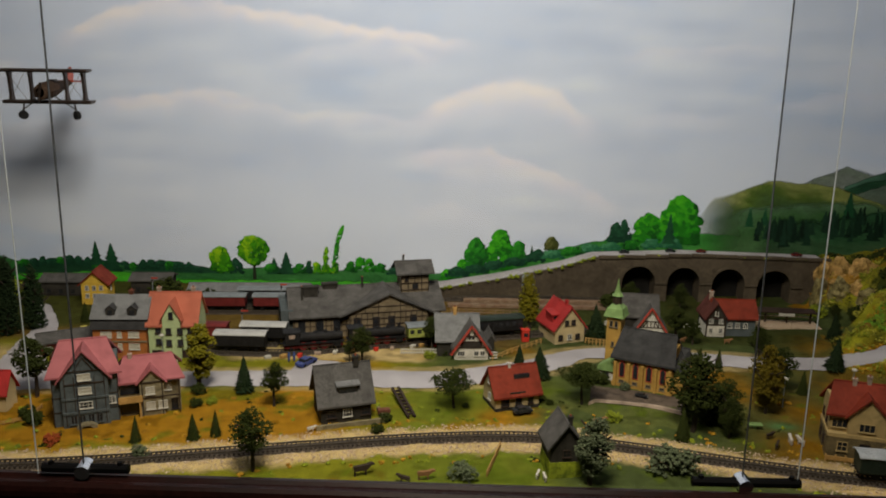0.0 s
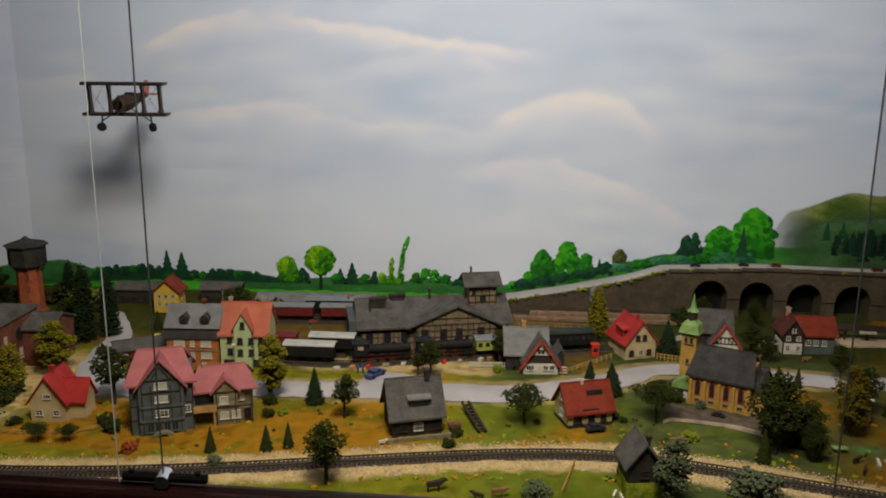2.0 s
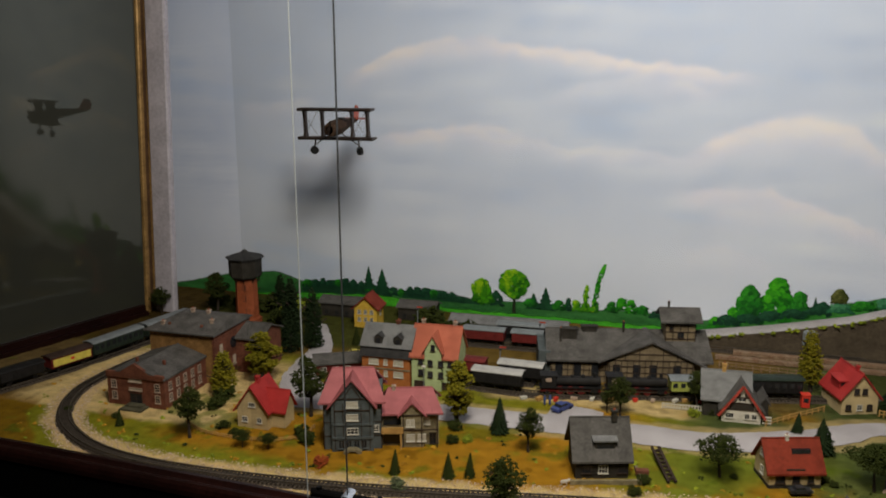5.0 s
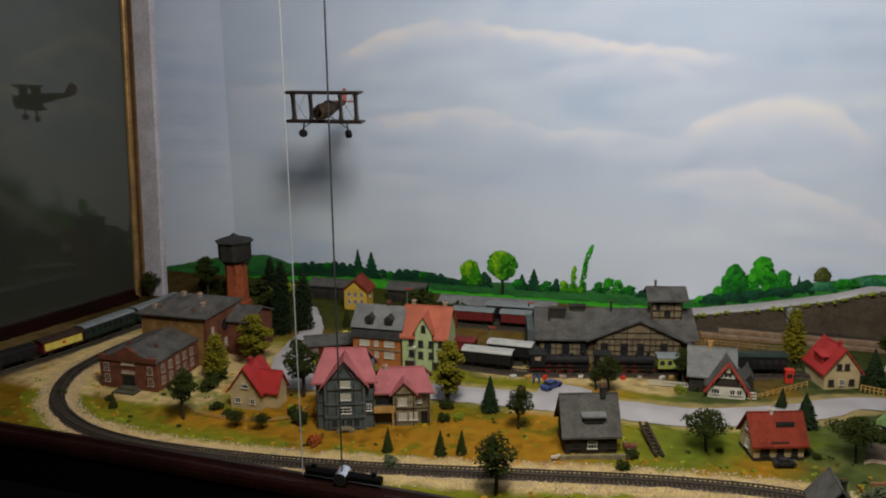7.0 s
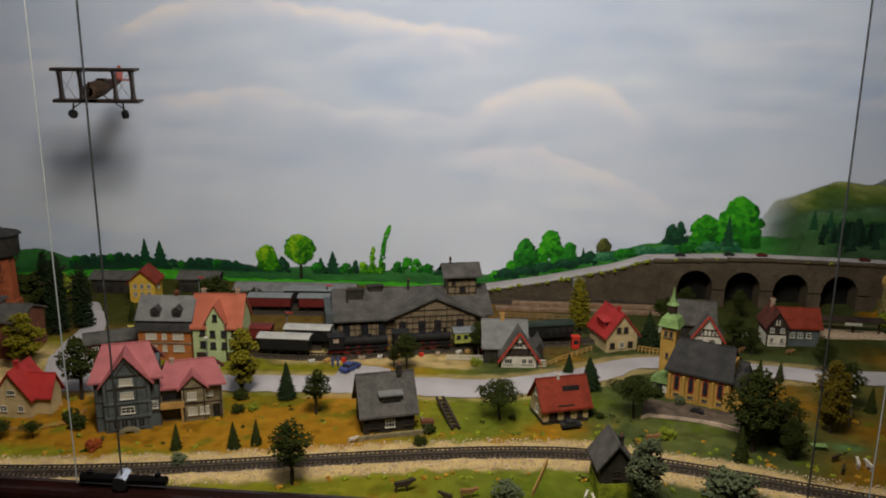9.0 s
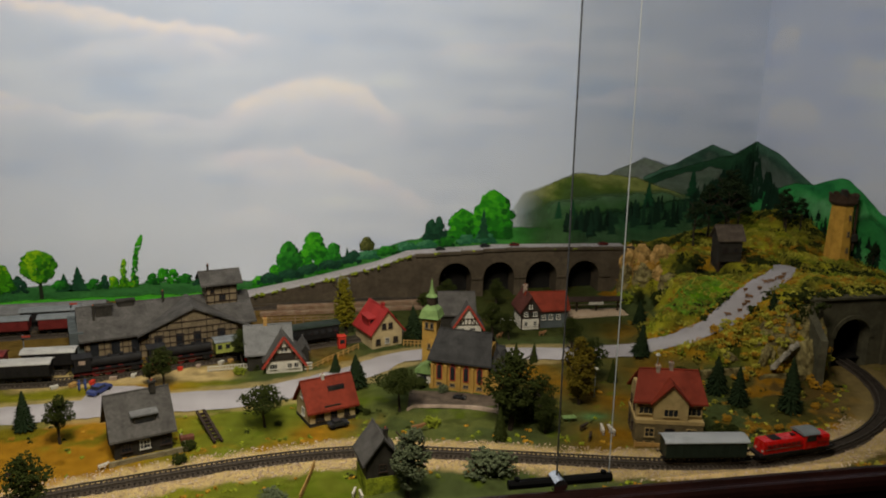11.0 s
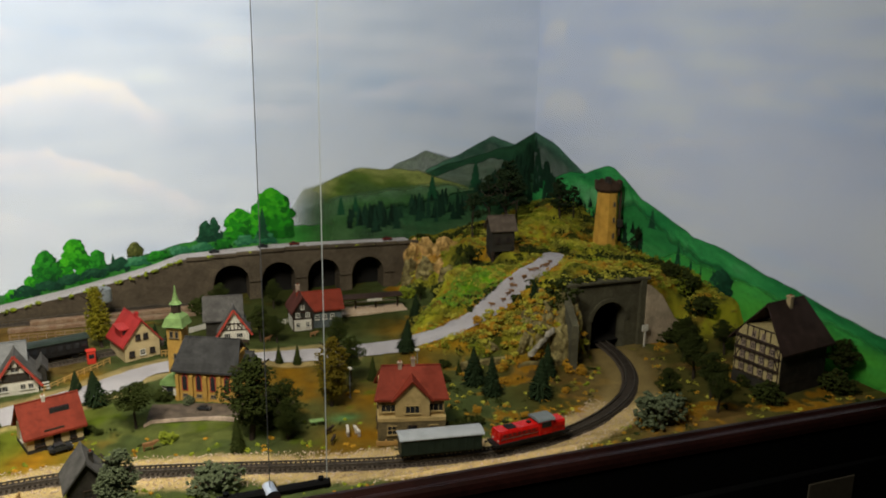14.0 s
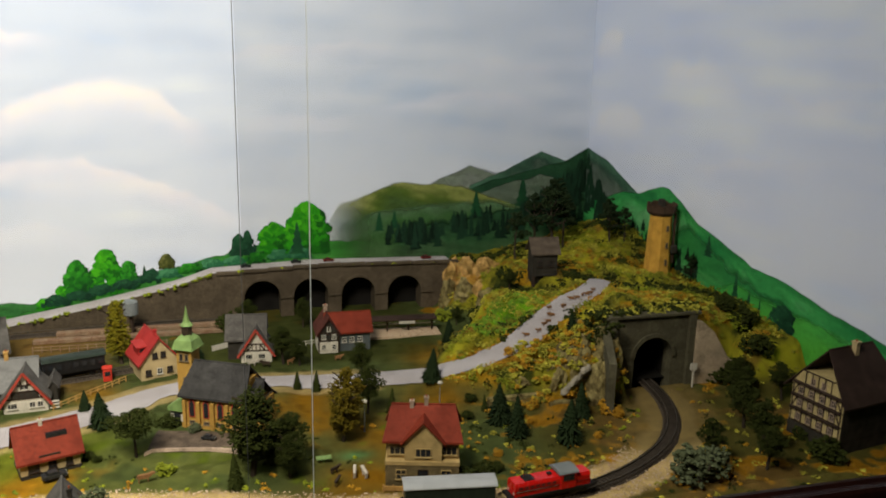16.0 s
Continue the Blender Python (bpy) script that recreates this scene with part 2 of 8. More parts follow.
M["hut_roof"] = material("weathered_brown_shingle", (0.11, 0.085, 0.065), 0.85, 0.3, 60)
M["plate"] = material("dull_beige_plate", (0.045, 0.038, 0.026), 0.8, 0.15, 20, 0.05)
M["inn_roof"] = tiled(material("brown_red_tile_roof", (0.13, 0.040, 0.030), 0.75, 0.3, 40), 1, 0.006, 0.0045, 0.4, 0.7)
M["station_wall"] = tiled(material("warm_tan_brick", (0.40, 0.215, 0.078), 0.8, 0.3, 60), 1, 0.008, 0.0035, 0.4)
M["tower_ochre"] = material("ochre_tower_plaster", (0.62, 0.34, 0.060), 0.8, 0.25, 50)
M["beige_render"] = material("beige_render", (0.47, 0.37, 0.26), 0.85, 0.25, 30)
M["villa_plaster"] = material("yellowed_plaster", (0.43, 0.31, 0.135), 0.75, 0.2, 50)
M["villa_stone"] = tiled(material("olive_tan_stone", (0.25, 0.19, 0.095), 0.8, 0.3, 60), 1, 0.008, 0.0035, 0.4)
M["platform"] = material("weathered_platform_brick", (0.17, 0.098, 0.060), 0.9, 0.4, 60, 0.5, second=(0.28, 0.20, 0.135))
M["pale_stone"] = material("pale_limestone", (0.34, 0.31, 0.25), 0.85, 0.35, 90, 0.5)
M["timbered_wall"] = material("cream_infill_plaster", (0.50, 0.40, 0.19), 0.75, 0.25, 60)
M["cliff"] = material("ochre_cliff", (0.46, 0.28, 0.10), 0.95, 0.5, 30, 0.9, second=(0.22, 0.14, 0.04), grain=5)
M["battlement"] = material("dark_brown_stone", (0.070, 0.042, 0.028), 0.8, 0.3, 80)
M["mahogany"].node_tree.nodes["Principled BSDF"].inputs["Specular IOR Level"].default_value = 0.2
M["black"].node_tree.nodes["Principled BSDF"].inputs["Specular IOR Level"].default_value = 0.1
for key in ("mirror", "chrome", "gold", "loco_red", "car_blue", "car_dark", "pane", "plane_metal", "plane_red", "glass_edge"):
    M[key].node_tree.nodes["Principled BSDF"].inputs["Specular IOR Level"].default_value = 0.4
M["room"] = material("dark_room_wall", (0.06, 0.055, 0.05), 0.8, 0.2, 3)

# ---- mesh helpers ----


def part(name, bm, mat, parent=None, label="", smooth=False, kind=""):
    """One bmesh (or finished mesh) as one object under a thing or part."""
    if isinstance(bm, bpy.types.Mesh):
        me = bm
    else:
        bmesh.ops.recalc_face_normals(bm, faces=bm.faces)
        me = bpy.data.meshes.new(name)
        bm.to_mesh(me)
        bm.free()
    if not me.materials:
        me.materials.append(M[mat] if isinstance(mat, str) else mat)
    if smooth:
        for p in me.polygons:
            p.use_smooth = True
    ob = new(name, me)
    if parent:
        ob.parent = parent
    return tagged(ob, label, kind=kind)


def thing(name, label, category, m=None, group="", kind=""):
    ob = new(name)
    ob.empty_display_size = 0.01
    if m:
        ob.matrix_world = m
    return tagged(ob, label, category, group, kind)


def box(bm, x0, x1, y0, y1, z0, z1):
    v = [bm.verts.new((x, y, z)) for z in (z0, z1) for x, y in ((x0, y0), (x1, y0), (x1, y1), (x0, y1))]
    for f in ((3, 2, 1, 0), (4, 5, 6, 7), (0, 1, 5, 4), (1, 2, 6, 5), (2, 3, 7, 6), (3, 0, 4, 7)):
        bm.faces.new([v[i] for i in f])
    return v


def boxed(*boxes, bevel=0.0):
    bm = bmesh.new()
    for b in boxes:
        box(bm, *b)
    if bevel:
        bmesh.ops.bevel(bm, geom=bm.edges[:], offset=bevel, segments=1, affect="EDGES")
    return bm


def beam(bm, a, b, r, sides=4):
    """A straight bar of half width r from a to b."""
    a, b = Vector(a), Vector(b)
    q = (b - a).to_track_quat("Z", "Y")
    rings = []
    for p in (a, b):
        rings.append([bm.verts.new(p + q @ Vector((r * math.cos(2 * math.pi * (i + 0.5) / sides), r * math.sin(2 * math.pi * (i + 0.5) / sides), 0))) for i in range(sides)])
    for i in range(sides):
        bm.faces.new((rings[0][i], rings[0][(i + 1) % sides], rings[1][(i + 1) % sides], rings[1][i]))
    bm.faces.new(rings[0][::-1])
    bm.faces.new(rings[1])


def prism(bm, poly, c0, c1, axis="x", inset0=None, inset1=None):
    """A polygon drawn in (across, z), drawn out along x or y; inset maps a corner index to a shift of its end."""
    ends = []
    for c, ins, s in ((c0, inset0 or {}, 1), (c1, inset1 or {}, -1)):
        ends.append([bm.verts.new((c + s * ins.get(i, 0), a, z) if axis == "x" else (a, c + s * ins.get(i, 0), z)) for i, (a, z) in enumerate(poly)])
    n = len(poly)
    for i in range(n):
        bm.faces.new((ends[0][i], ends[0][(i + 1) % n], ends[1][(i + 1) % n], ends[1][i]))
    bm.faces.new(ends[0][::-1])
    bm.faces.new(ends[1])
    return ends


def lathe(bm, profile, sides=16, centre=(0, 0), turn=0.0):
    """Rings of (radius, z) round a vertical axis, closed at both ends."""
    rings = [[bm.verts.new((centre[0] + r * math.cos(turn + 2 * math.pi * i / sides), centre[1] + r * math.sin(turn + 2 * math.pi * i / sides), z)) for i in range(sides)] for r, z in profile]
    for a, b in zip(rings, rings[1:]):
        for i in range(sides):
            bm.faces.new((a[i], a[(i + 1) % sides], b[(i + 1) % sides], b[i]))
    bm.faces.new(rings[0][::-1])
    bm.faces.new(rings[-1])


def smoothstep(a, b, x):
    t = np.clip((x - a) / (b - a), 0, 1)
    return t * t * (3 - 2 * t)


# ---- the lie of the land: flat board, a rocky hill in the far corner ----
# places and heights of the hill
HILL = np.array([
    (0.80, 0.50, 0.0), (0.82, 0.70, 0.0), (0.90, 0.45, 0.0), (1.00, 0.42, 0.004), (1.09, 0.385, 0.008), (0.86, 0.92, 0.0), (0.95, 0.77, 0.0), (1.00, 0.90, 0.010),
    (0.97, 0.505, 0.050), (1.04, 0.475, 0.066), (1.095, 0.440, 0.075), (1.14, 0.485, 0.106), (1.19, 0.575, 0.138), (1.24, 0.545, 0.163), (1.31, 0.53, 0.158), (1.39, 0.56, 0.154),
    (1.41, 0.52, 0.115), (1.48, 0.54, 0.132), (1.49, 0.47, 0.085), (1.47, 0.41, 0.055), (1.005, 0.648, 0.080), (1.085, 0.70, 0.124), (1.09, 0.80, 0.110), (1.25, 0.83, 0.150),
    (1.42, 0.76, 0.148), (1.38, 0.92, 0.184), (1.44, 0.98, 0.214), (1.22, 1.00, 0.150), (1.08, 1.02, 0.092), (1.05, 1.09, 0.118), (1.16, 0.93, 0.140), (1.52, 0.70, 0.130),
])
# the village street, and its height as it climbs the hill
STREET = [(-0.80, 0.44), (-0.60, 0.455), (-0.36, 0.475), (-0.12, 0.488), (0.06, 0.495), (0.22, 0.560), (0.38, 0.650), (0.56, 0.640), (0.72, 0.612), (0.84, 0.585), (0.94, 0.557), (1.02, 0.552), (1.095, 0.587), (1.167, 0.625), (1.235, 0.675), (1.285, 0.735)]
CLIMB = ((0.70, 0.0), (0.84, 0.012), (0.94, 0.045), (1.02, 0.079), (1.095, 0.113), (1.167, 0.136), (1.235, 0.142), (1.30, 0.142))


def land(x, y):
    """Height of the ground, for arrays: the hill, levelled across the road and in front of the tunnel."""
    x, y = np.asarray(x, float), np.asarray(y, float)
    d = (x[..., None] - HILL[:, 0]) ** 2 + (y[..., None] - HILL[:, 1]) ** 2 + 0.0004
    w = d ** -1.9
    z = (w * HILL[:, 2]).sum(-1) / w.sum(-1)
    edge = smoothstep(0.76, 0.90, x) * smoothstep(0.37, 0.43, y) * (1 - smoothstep(0.78, 0.88, y) * (1 - smoothstep(0.98, 1.07, x)))
    flat = 1 - (smoothstep(1.17, 1.20, x) * (1 - smoothstep(1.44, 1.48, x)) * (1 - smoothstep(0.470, 0.486, y)))
    z = z * edge * flat
    line = np.array(STREET[7:], float)
    ax, ay = line[:-1, 0], line[:-1, 1]
    bx, by = np.diff(line[:, 0]), np.diff(line[:, 1])
    t = np.clip(((x[..., None] - ax) * bx + (y[..., None] - ay) * by) / (bx**2 + by**2), 0, 1)
    gap = (x[..., None] - ax - t * bx) ** 2 + (y[..., None] - ay - t * by) ** 2
    k = gap.argmin(-1)
    along = np.take_along_axis(ax + t * bx, k[..., None], -1)[..., 0]
    near = smoothstep(0.062, 0.036, np.sqrt(gap.min(-1))) * smoothstep(0.66, 0.72, x)
    road_z = np.interp(along, [c[0] for c in CLIMB], [c[1] for c in CLIMB])
    z = z * (1 - near) + road_z * near
    terrace = 0.008 * smoothstep(0.32, 0.34, x) * (1 - smoothstep(0.56, 0.60, x)) * smoothstep(0.345, 0.365, y) * (1 - smoothstep(0.60, 0.63, y))
    return z + terrace


def land1(x, y):
    return float(land(np.array([x]), np.array([y]))[0])


def resample(points, step):
    """A smooth line through the points, sampled evenly: places and headings."""
    p = np.array(points, float)
    ext = np.vstack([2 * p[0] - p[1], p, 2 * p[-1] - p[-2]])
    out = []
    for i in range(1, len(ext) - 2):
        a, b, c, d = ext[i - 1 : i + 3]
        for t in np.linspace(0, 1, 40, endpoint=False):
            out.append(0.5 * (2 * b + (c - a) * t + (2 * a - 5 * b + 4 * c - d) * t**2 + (3 * b - a - 3 * c + d) * t**3))
    out = np.array(out + [p[-1]])
    s = np.r_[0, np.cumsum(np.linalg.norm(np.diff(out[:, :2], axis=0), axis=1))]
    want = np.arange(0, s[-1], step)
    q = np.stack([np.interp(want, s, out[:, k]) for k in range(out.shape[1])], 1)
    head = np.gradient(q[:, :2], axis=0)
    return q, head / np.linalg.norm(head, axis=1)[:, None]


def strip(points, halves, lift, thick=0.003, step=0.012, follow=True, ragged=0.0, seed=1):
    """A band along a line, with thickness, lying on the ground; halves: its half widths from start to end."""
    q, h = resample(points, step)
    rng = np.random.RandomState(seed)
    side = np.stack([-h[:, 1], h[:, 0]], 1)
    half = np.interp(np.linspace(0, 1, len(q)), np.linspace(0, 1, len(halves)), halves)
    rows = []
    for i in range(len(q)):
        row = []
        for k in (-1, -0.5, 0, 0.5, 1):
            wob = 1 + (ragged * rng.uniform(-1, 1) if abs(k) == 1 else 0)
            x, y = q[i, :2] + side[i] * half[i] * k * wob
            row.append((x, y, (land1(x, y) if follow else 0) + (q[i, 2] if q.shape[1] > 2 else 0) + lift - (thick if abs(k) == 1 else 0)))
        rows.append(row)
    bm = bmesh.new()
    vs = [[bm.verts.new(c) for c in row] for row in rows]
    for a, b in zip(vs, vs[1:]):
        for k in range(4):
            bm.faces.new((a[k], a[k + 1], b[k + 1], b[k]))
    return bm
# ---- the display case ----
BACK, X0, X1 = 1.147, -1.64, 1.434
RIGHT_END = (1.66, 0.03)


def paint_mesh(name, cols, rows, place, colour, mat, parent=None, smooth=False):
    """A grid sheet with its paint in the colour attribute 'paint'."""
    u, v = np.meshgrid(np.linspace(0, 1, cols), np.linspace(0, 1, rows))
    p = place(u.ravel(), v.ravel())
    idx = np.arange(cols * rows).reshape(rows, cols)
    faces = np.stack([idx[:-1, :-1], idx[:-1, 1:], idx[1:, 1:], idx[1:, :-1]], -1).reshape(-1, 4)
    me = bpy.data.meshes.new(name)
    me.from_pydata(p.tolist(), [], faces.tolist())
    col = me.color_attributes.new("paint", "FLOAT_COLOR", "POINT")
    c = np.ones((len(p), 4))
    c[:, :3] = colour(p)
    col.data.foreach_set("color", c.ravel())
    me.materials.append(mat)
    if smooth:
        me.polygons.foreach_set("use_smooth", np.ones(len(me.polygons), bool))
    ob = new(name, me)
    if parent:
        ob.parent = parent
    return ob


def lump(x, y, scale, seed):
    """Soft random field in -1..1 for arrays."""
    rng = np.random.RandomState(seed)
    out = 0
    for k in range(1, 5):
        for _ in range(4):
            a = rng.uniform(0, 2 * math.pi)
            ph = rng.uniform(0, 2 * math.pi)
            f = scale * 1.9 ** (k - 1) * rng.uniform(0.7, 1.3)
            out = out + np.sin((x * math.cos(a) + y * math.sin(a)) * f + ph) / (1.55 ** (k - 1))
    return np.clip(out / 6.0, -1, 1)


# brush strokes of the clouds: x0, z0, x1, z1, rise in the middle, half thickness, weight
CLOUDS = (
    (-0.95, 0.655, -0.50, 0.735, 0.035, 0.022, 0.9), (-0.55, 0.74, 0.10, 0.652, -0.005, 0.018, 1.0), (-0.86, 0.49, -0.45, 0.505, 0.012, 0.018, 0.8),
    (-0.60, 0.495, 0.02, 0.45, -0.01, 0.020, 0.7), (-0.02, 0.455, 0.44, 0.44, 0.10, 0.028, 1.0), (0.10, 0.50, 0.36, 0.50, 0.05, 0.05, 0.55),
    (-0.05, 0.37, 0.50, 0.235, 0.05, 0.022, 0.8), (-0.38, 0.60, 0.05, 0.60, 0.035, 0.022, 0.6), (0.50, 0.63, 0.90, 0.645, 0.01, 0.018, 0.5),
    (0.52, 0.45, 0.80, 0.47, 0.02, 0.02, 0.35), (-1.30, 0.55, -1.05, 0.58, 0.01, 0.03, 0.5), (-1.15, 0.40, -0.85, 0.42, 0.02, 0.03, 0.4),
    (0.85, 0.50, 1.30, 0.53, 0.015, 0.018, 0.5), (1.02, 0.60, 1.34, 0.60, 0.01, 0.02, 0.35),
    (-0.05, 0.20, 0.20, 0.19, 0.02, 0.03, 0.35), (0.02, 0.30, 0.30, 0.31, 0.02, 0.03, 0.35),
)
# clouds of the side wall, in metres along it from the corner
CLOUDS_SIDE = (
    (0.02, 0.66, 0.12, 0.69, 0.02, 0.03, 0.7), (0.03, 0.47, 0.22, 0.48, 0.03, 0.03, 0.6), (0.28, 0.60, 0.52, 0.57, 0.035, 0.03, 0.55),
    (0.40, 0.40, 0.75, 0.43, 0.012, 0.016, 0.4), (0.62, 0.56, 0.95, 0.55, 0.01, 0.014, 0.35), (0.30, 0.30, 0.6, 0.33, 0.02, 0.02, 0.25),
)


def sky_paint(s, z, clouds):
    low = smoothstep(0.75, 0.0, z)[:, None]
    c = (1 - low) * np.array((0.60, 0.67, 0.81)) + low * np.array((0.67, 0.715, 0.81))
    m = lump(s * 1.0, z * 2.6, 5.5, 5)
    c = c + (0.06 * m)[:, None] * np.array((1.1, 1.0, 0.75))
    blue = smoothstep(0.25, 0.8, lump(s + 3, z * 3.5, 6.0, 9))[:, None]
    c = c * (1 - 0.10 * blue * np.array((1.0, 0.55, 0.05)))
    c = c + (0.085 * lump(s * 1.3 + 0.2 * z, z * 13.0, 9.0, 12) * smoothstep(-0.6, 0.5, lump(s, z * 2, 5, 13)))[:, None] * np.array((1.15, 1.0, 0.7))
    for x0, z0, x1, z1, rise, half, weight in clouds:
        t = (s - x0) / (x1 - x0)
        mid = z0 + (z1 - z0) * t + rise * 4 * t * (1 - t) + 0.017 * lump(s, z * 0.3, 22, int(1000 * half)) + 0.009 * lump(s, z, 60, int(1000 * half) + 5)
        env = smoothstep(-0.08, 0.15, t) * smoothstep(1.08, 0.8, t)
        d = (z - mid) / half
        g = np.where(d > 0, np.exp(-((d * 2.6) ** 2)), np.exp(-((d * 0.62) ** 2))) * env * weight * (0.72 + 0.45 * lump(s * 1.0, z * 2.2, 26, int(900 * half) + int(90 * abs(x0))))
        tone = np.array((0.97, 0.885, 0.95)) if weight > 0.7 else np.array((0.89, 0.87, 0.95))
        c = c + np.clip(g * 0.86, 0, 1)[:, None] * (tone - c)
    return np.clip(c * np.array((1.085, 1.10, 1.14)), 0, 0.97)


M["sky"] = painted("painted_sky", "paint", 0.9, 3.0, 0.05, 0.0)
backdrop = paint_mesh("backdrop", 640, 240, lambda u, v: np.stack([X0 + u * (X1 - X0), np.full_like(u, BACK), -0.05 + v * 1.65], 1),
                      lambda p: sky_paint(p[:, 0], p[:, 2], CLOUDS), M["sky"])
tagged(backdrop, "painted sky backdrop, pale grey-blue with pinkish clouds", "backdrop", kind="structure")
SIDE = Vector((RIGHT_END[0] - X1, RIGHT_END[1] - BACK, 0))
SIDE_LEN = SIDE.length
# stronger lamp light on this wall is put into its paint: slightly lighter, bluer
side_backdrop = paint_mesh("backdrop_side", 240, 240,
                           lambda u, v: np.stack([X1 + u * SIDE.x, BACK + u * SIDE.y, -0.05 + v * 1.65], 1),
                           lambda p: np.clip(sky_paint(np.hypot(p[:, 0] - X1, p[:, 1] - BACK), p[:, 2], CLOUDS_SIDE) * np.array((1.04, 1.03, 1.07)), 0, 0.97), M["sky"])
tagged(side_backdrop, "painted sky on the side wall, grey-blue", "backdrop", kind="structure")


# painted hills and trees: thin coats of paint standing 1 to 3 mm proud of the wall
def paint_material(name, a, b, scale=22.0, rough=0.6):
    return material(name, a, rough, 0.15, scale, 0.15, second=b, grain=5)


PAINT = {
    "dark": paint_material("paint_dark_green", (0.012, 0.075, 0.028), (0.008, 0.045, 0.022)),
    "trunk": paint_material("paint_trunk", (0.022, 0.030, 0.016), (0.012, 0.018, 0.010)),
}


def on_back(s, z, lift):
    return (s, BACK - 0.3 * lift, z)


def on_side(s, z, lift):
    n = Vector((SIDE.y, -SIDE.x, 0)).normalized()
    return tuple(Vector((X1, BACK, z)) + SIDE * (s / SIDE_LEN) + n * lift * 0.3)


def coat(name, outline, paint, lift, where=on_back, parent=None):
    """A flat coat of paint with a slight edge, from an outline in (along the wall, height)."""
    bm = bmesh.new()
    a = [bm.verts.new(where(s, z, lift)) for s, z in outline]
    b = [bm.verts.new(where(s, z, lift - 0.0009)) for s, z in outline]
    bm.faces.new(a)
    for i in range(len(a)):
        j = (i + 1) % len(a)
        bm.faces.new((a[i], a[j], b[j], b[i]))
    return part(name, bm, PAINT[paint], parent or backdrop)


M["hill_paint"] = painted("brushed_hill_paint", "paint", 0.65, 30.0, 0.22, 0.15)
# the coat thins out where its alpha falls
n, l = M["hill_paint"].node_tree.nodes, M["hill_paint"].node_tree.links
thin, clear = n.new("ShaderNodeMixShader"), n.new("ShaderNodeBsdfTransparent")
l.new([x for x in n if x.bl_idname == "ShaderNodeAttribute"][0].outputs["Alpha"], thin.inputs[0])
l.new(clear.outputs[0], thin.inputs[1])
l.new(n["Principled BSDF"].outputs[0], thin.inputs[2])
l.new(thin.outputs[0], n["Material Output"].inputs["Surface"])


def range_of(name, points, base, lift, tones, wobble, seed, freq=60, where=on_back, parent=None, streak=1.0, soft=0.007, enter=0.0):
    """A painted range of hills as a sheet of paint: tones run from its crest through its flank to its foot, with slanting brush strokes."""
    p = np.array(points, float)
    xs = np.arange(p[0, 0], p[-1, 0] + 0.004, 0.008)
    top = np.interp(xs, p[:, 0], p[:, 1]) + wobble * lump(xs, xs * 0, freq, seed)
    rows = 22
    verts, faces, cols = [], [], []
    fade = soft * (0.6 + 0.5 * lump(xs, xs * 0, 35, seed + 90))
    for r in range(rows):
        f = max(0, (r - 2) / (rows - 3)) ** 1.2
        z = top - (0, 0.5, 1)[min(r, 2)] * fade
        z = z + (base - z) * f
        verts += [where(x, zz, lift if r else lift - 0.0009) for x, zz in zip(xs, z)]
        down = (top - z) / 0.12 + 0.35 * lump(xs * 0.9 + z * 1.5, z * 3.0, 26, seed + 50) * streak
        c = np.stack([np.interp(down, np.linspace(0, 1, len(tones)), [t[k] for t in tones]) for k in range(3)], 1)
        c *= (1 + 0.30 * lump(xs + z, z * 4, 60, seed + 70) * streak)[:, None]
        cols += np.c_[np.clip(c, 0.004, 1), (0.0, 0.55, 1.0)[min(r, 2)] * (np.clip((xs - xs[0]) / enter, 0, 1) if enter else np.ones(len(xs)))].tolist()
    n = len(xs)
    for r in range(rows - 1):
        faces += [(r * n + i, r * n + i + 1, (r + 1) * n + i + 1, (r + 1) * n + i) for i in range(n - 1)]
    me = bpy.data.meshes.new(name)
    me.from_pydata(verts, [], faces)
    at = me.color_attributes.new("paint", "FLOAT_COLOR", "POINT")
    at.data.foreach_set("color", np.array(cols).ravel())
    return part(name, me, M["hill_paint"], parent or backdrop)


FAR, NEAR = [(0.040, 0.19, 0.045), (0.020, 0.115, 0.030), (0.040, 0.20, 0.045)], [(0.060, 0.42, 0.025), (0.022, 0.26, 0.022), (0.080, 0.36, 0.030)]
DARK, OLIVE = [(0.012, 0.065, 0.028), (0.010, 0.045, 0.020), (0.02, 0.09, 0.03)], [(0.24, 0.27, 0.08), (0.075, 0.13, 0.020), (0.05, 0.10, 0.03), (0.14, 0.19, 0.12)]
MIST, BLUE = [(0.16, 0.20, 0.16), (0.22, 0.25, 0.24), (0.10, 0.16, 0.10)], [(0.06, 0.15, 0.10), (0.030, 0.075, 0.050), (0.14, 0.17, 0.15), (0.03, 0.08, 0.05)]
RIDGE, FOREST = [(0.018, 0.070, 0.032), (0.012, 0.050, 0.026), (0.022, 0.075, 0.036)], [(0.008, 0.026, 0.014), (0.005, 0.016, 0.010), (0.006, 0.020, 0.012)]
SLOPE = [(0.016, 0.20, 0.055), (0.040, 0.33, 0.085), (0.13, 0.40, 0.17), (0.03, 0.28, 0.05)]
range_of("painted_hill", [(-1.63, 0.0), (-1.50, 0.03), (-1.40, 0.052), (-1.30, 0.078), (-1.20, 0.075), (-1.12, 0.058), (-0.95, 0.06), (-0.80, 0.048), (-0.70, 0.056), (-0.60, 0.042), (-0.45, 0.05), (-0.30, 0.045), (-0.1, 0.05), (0.06, 0.04), (0.12, 0.02)], -0.04, 0.002, FAR, 0.005, 3)
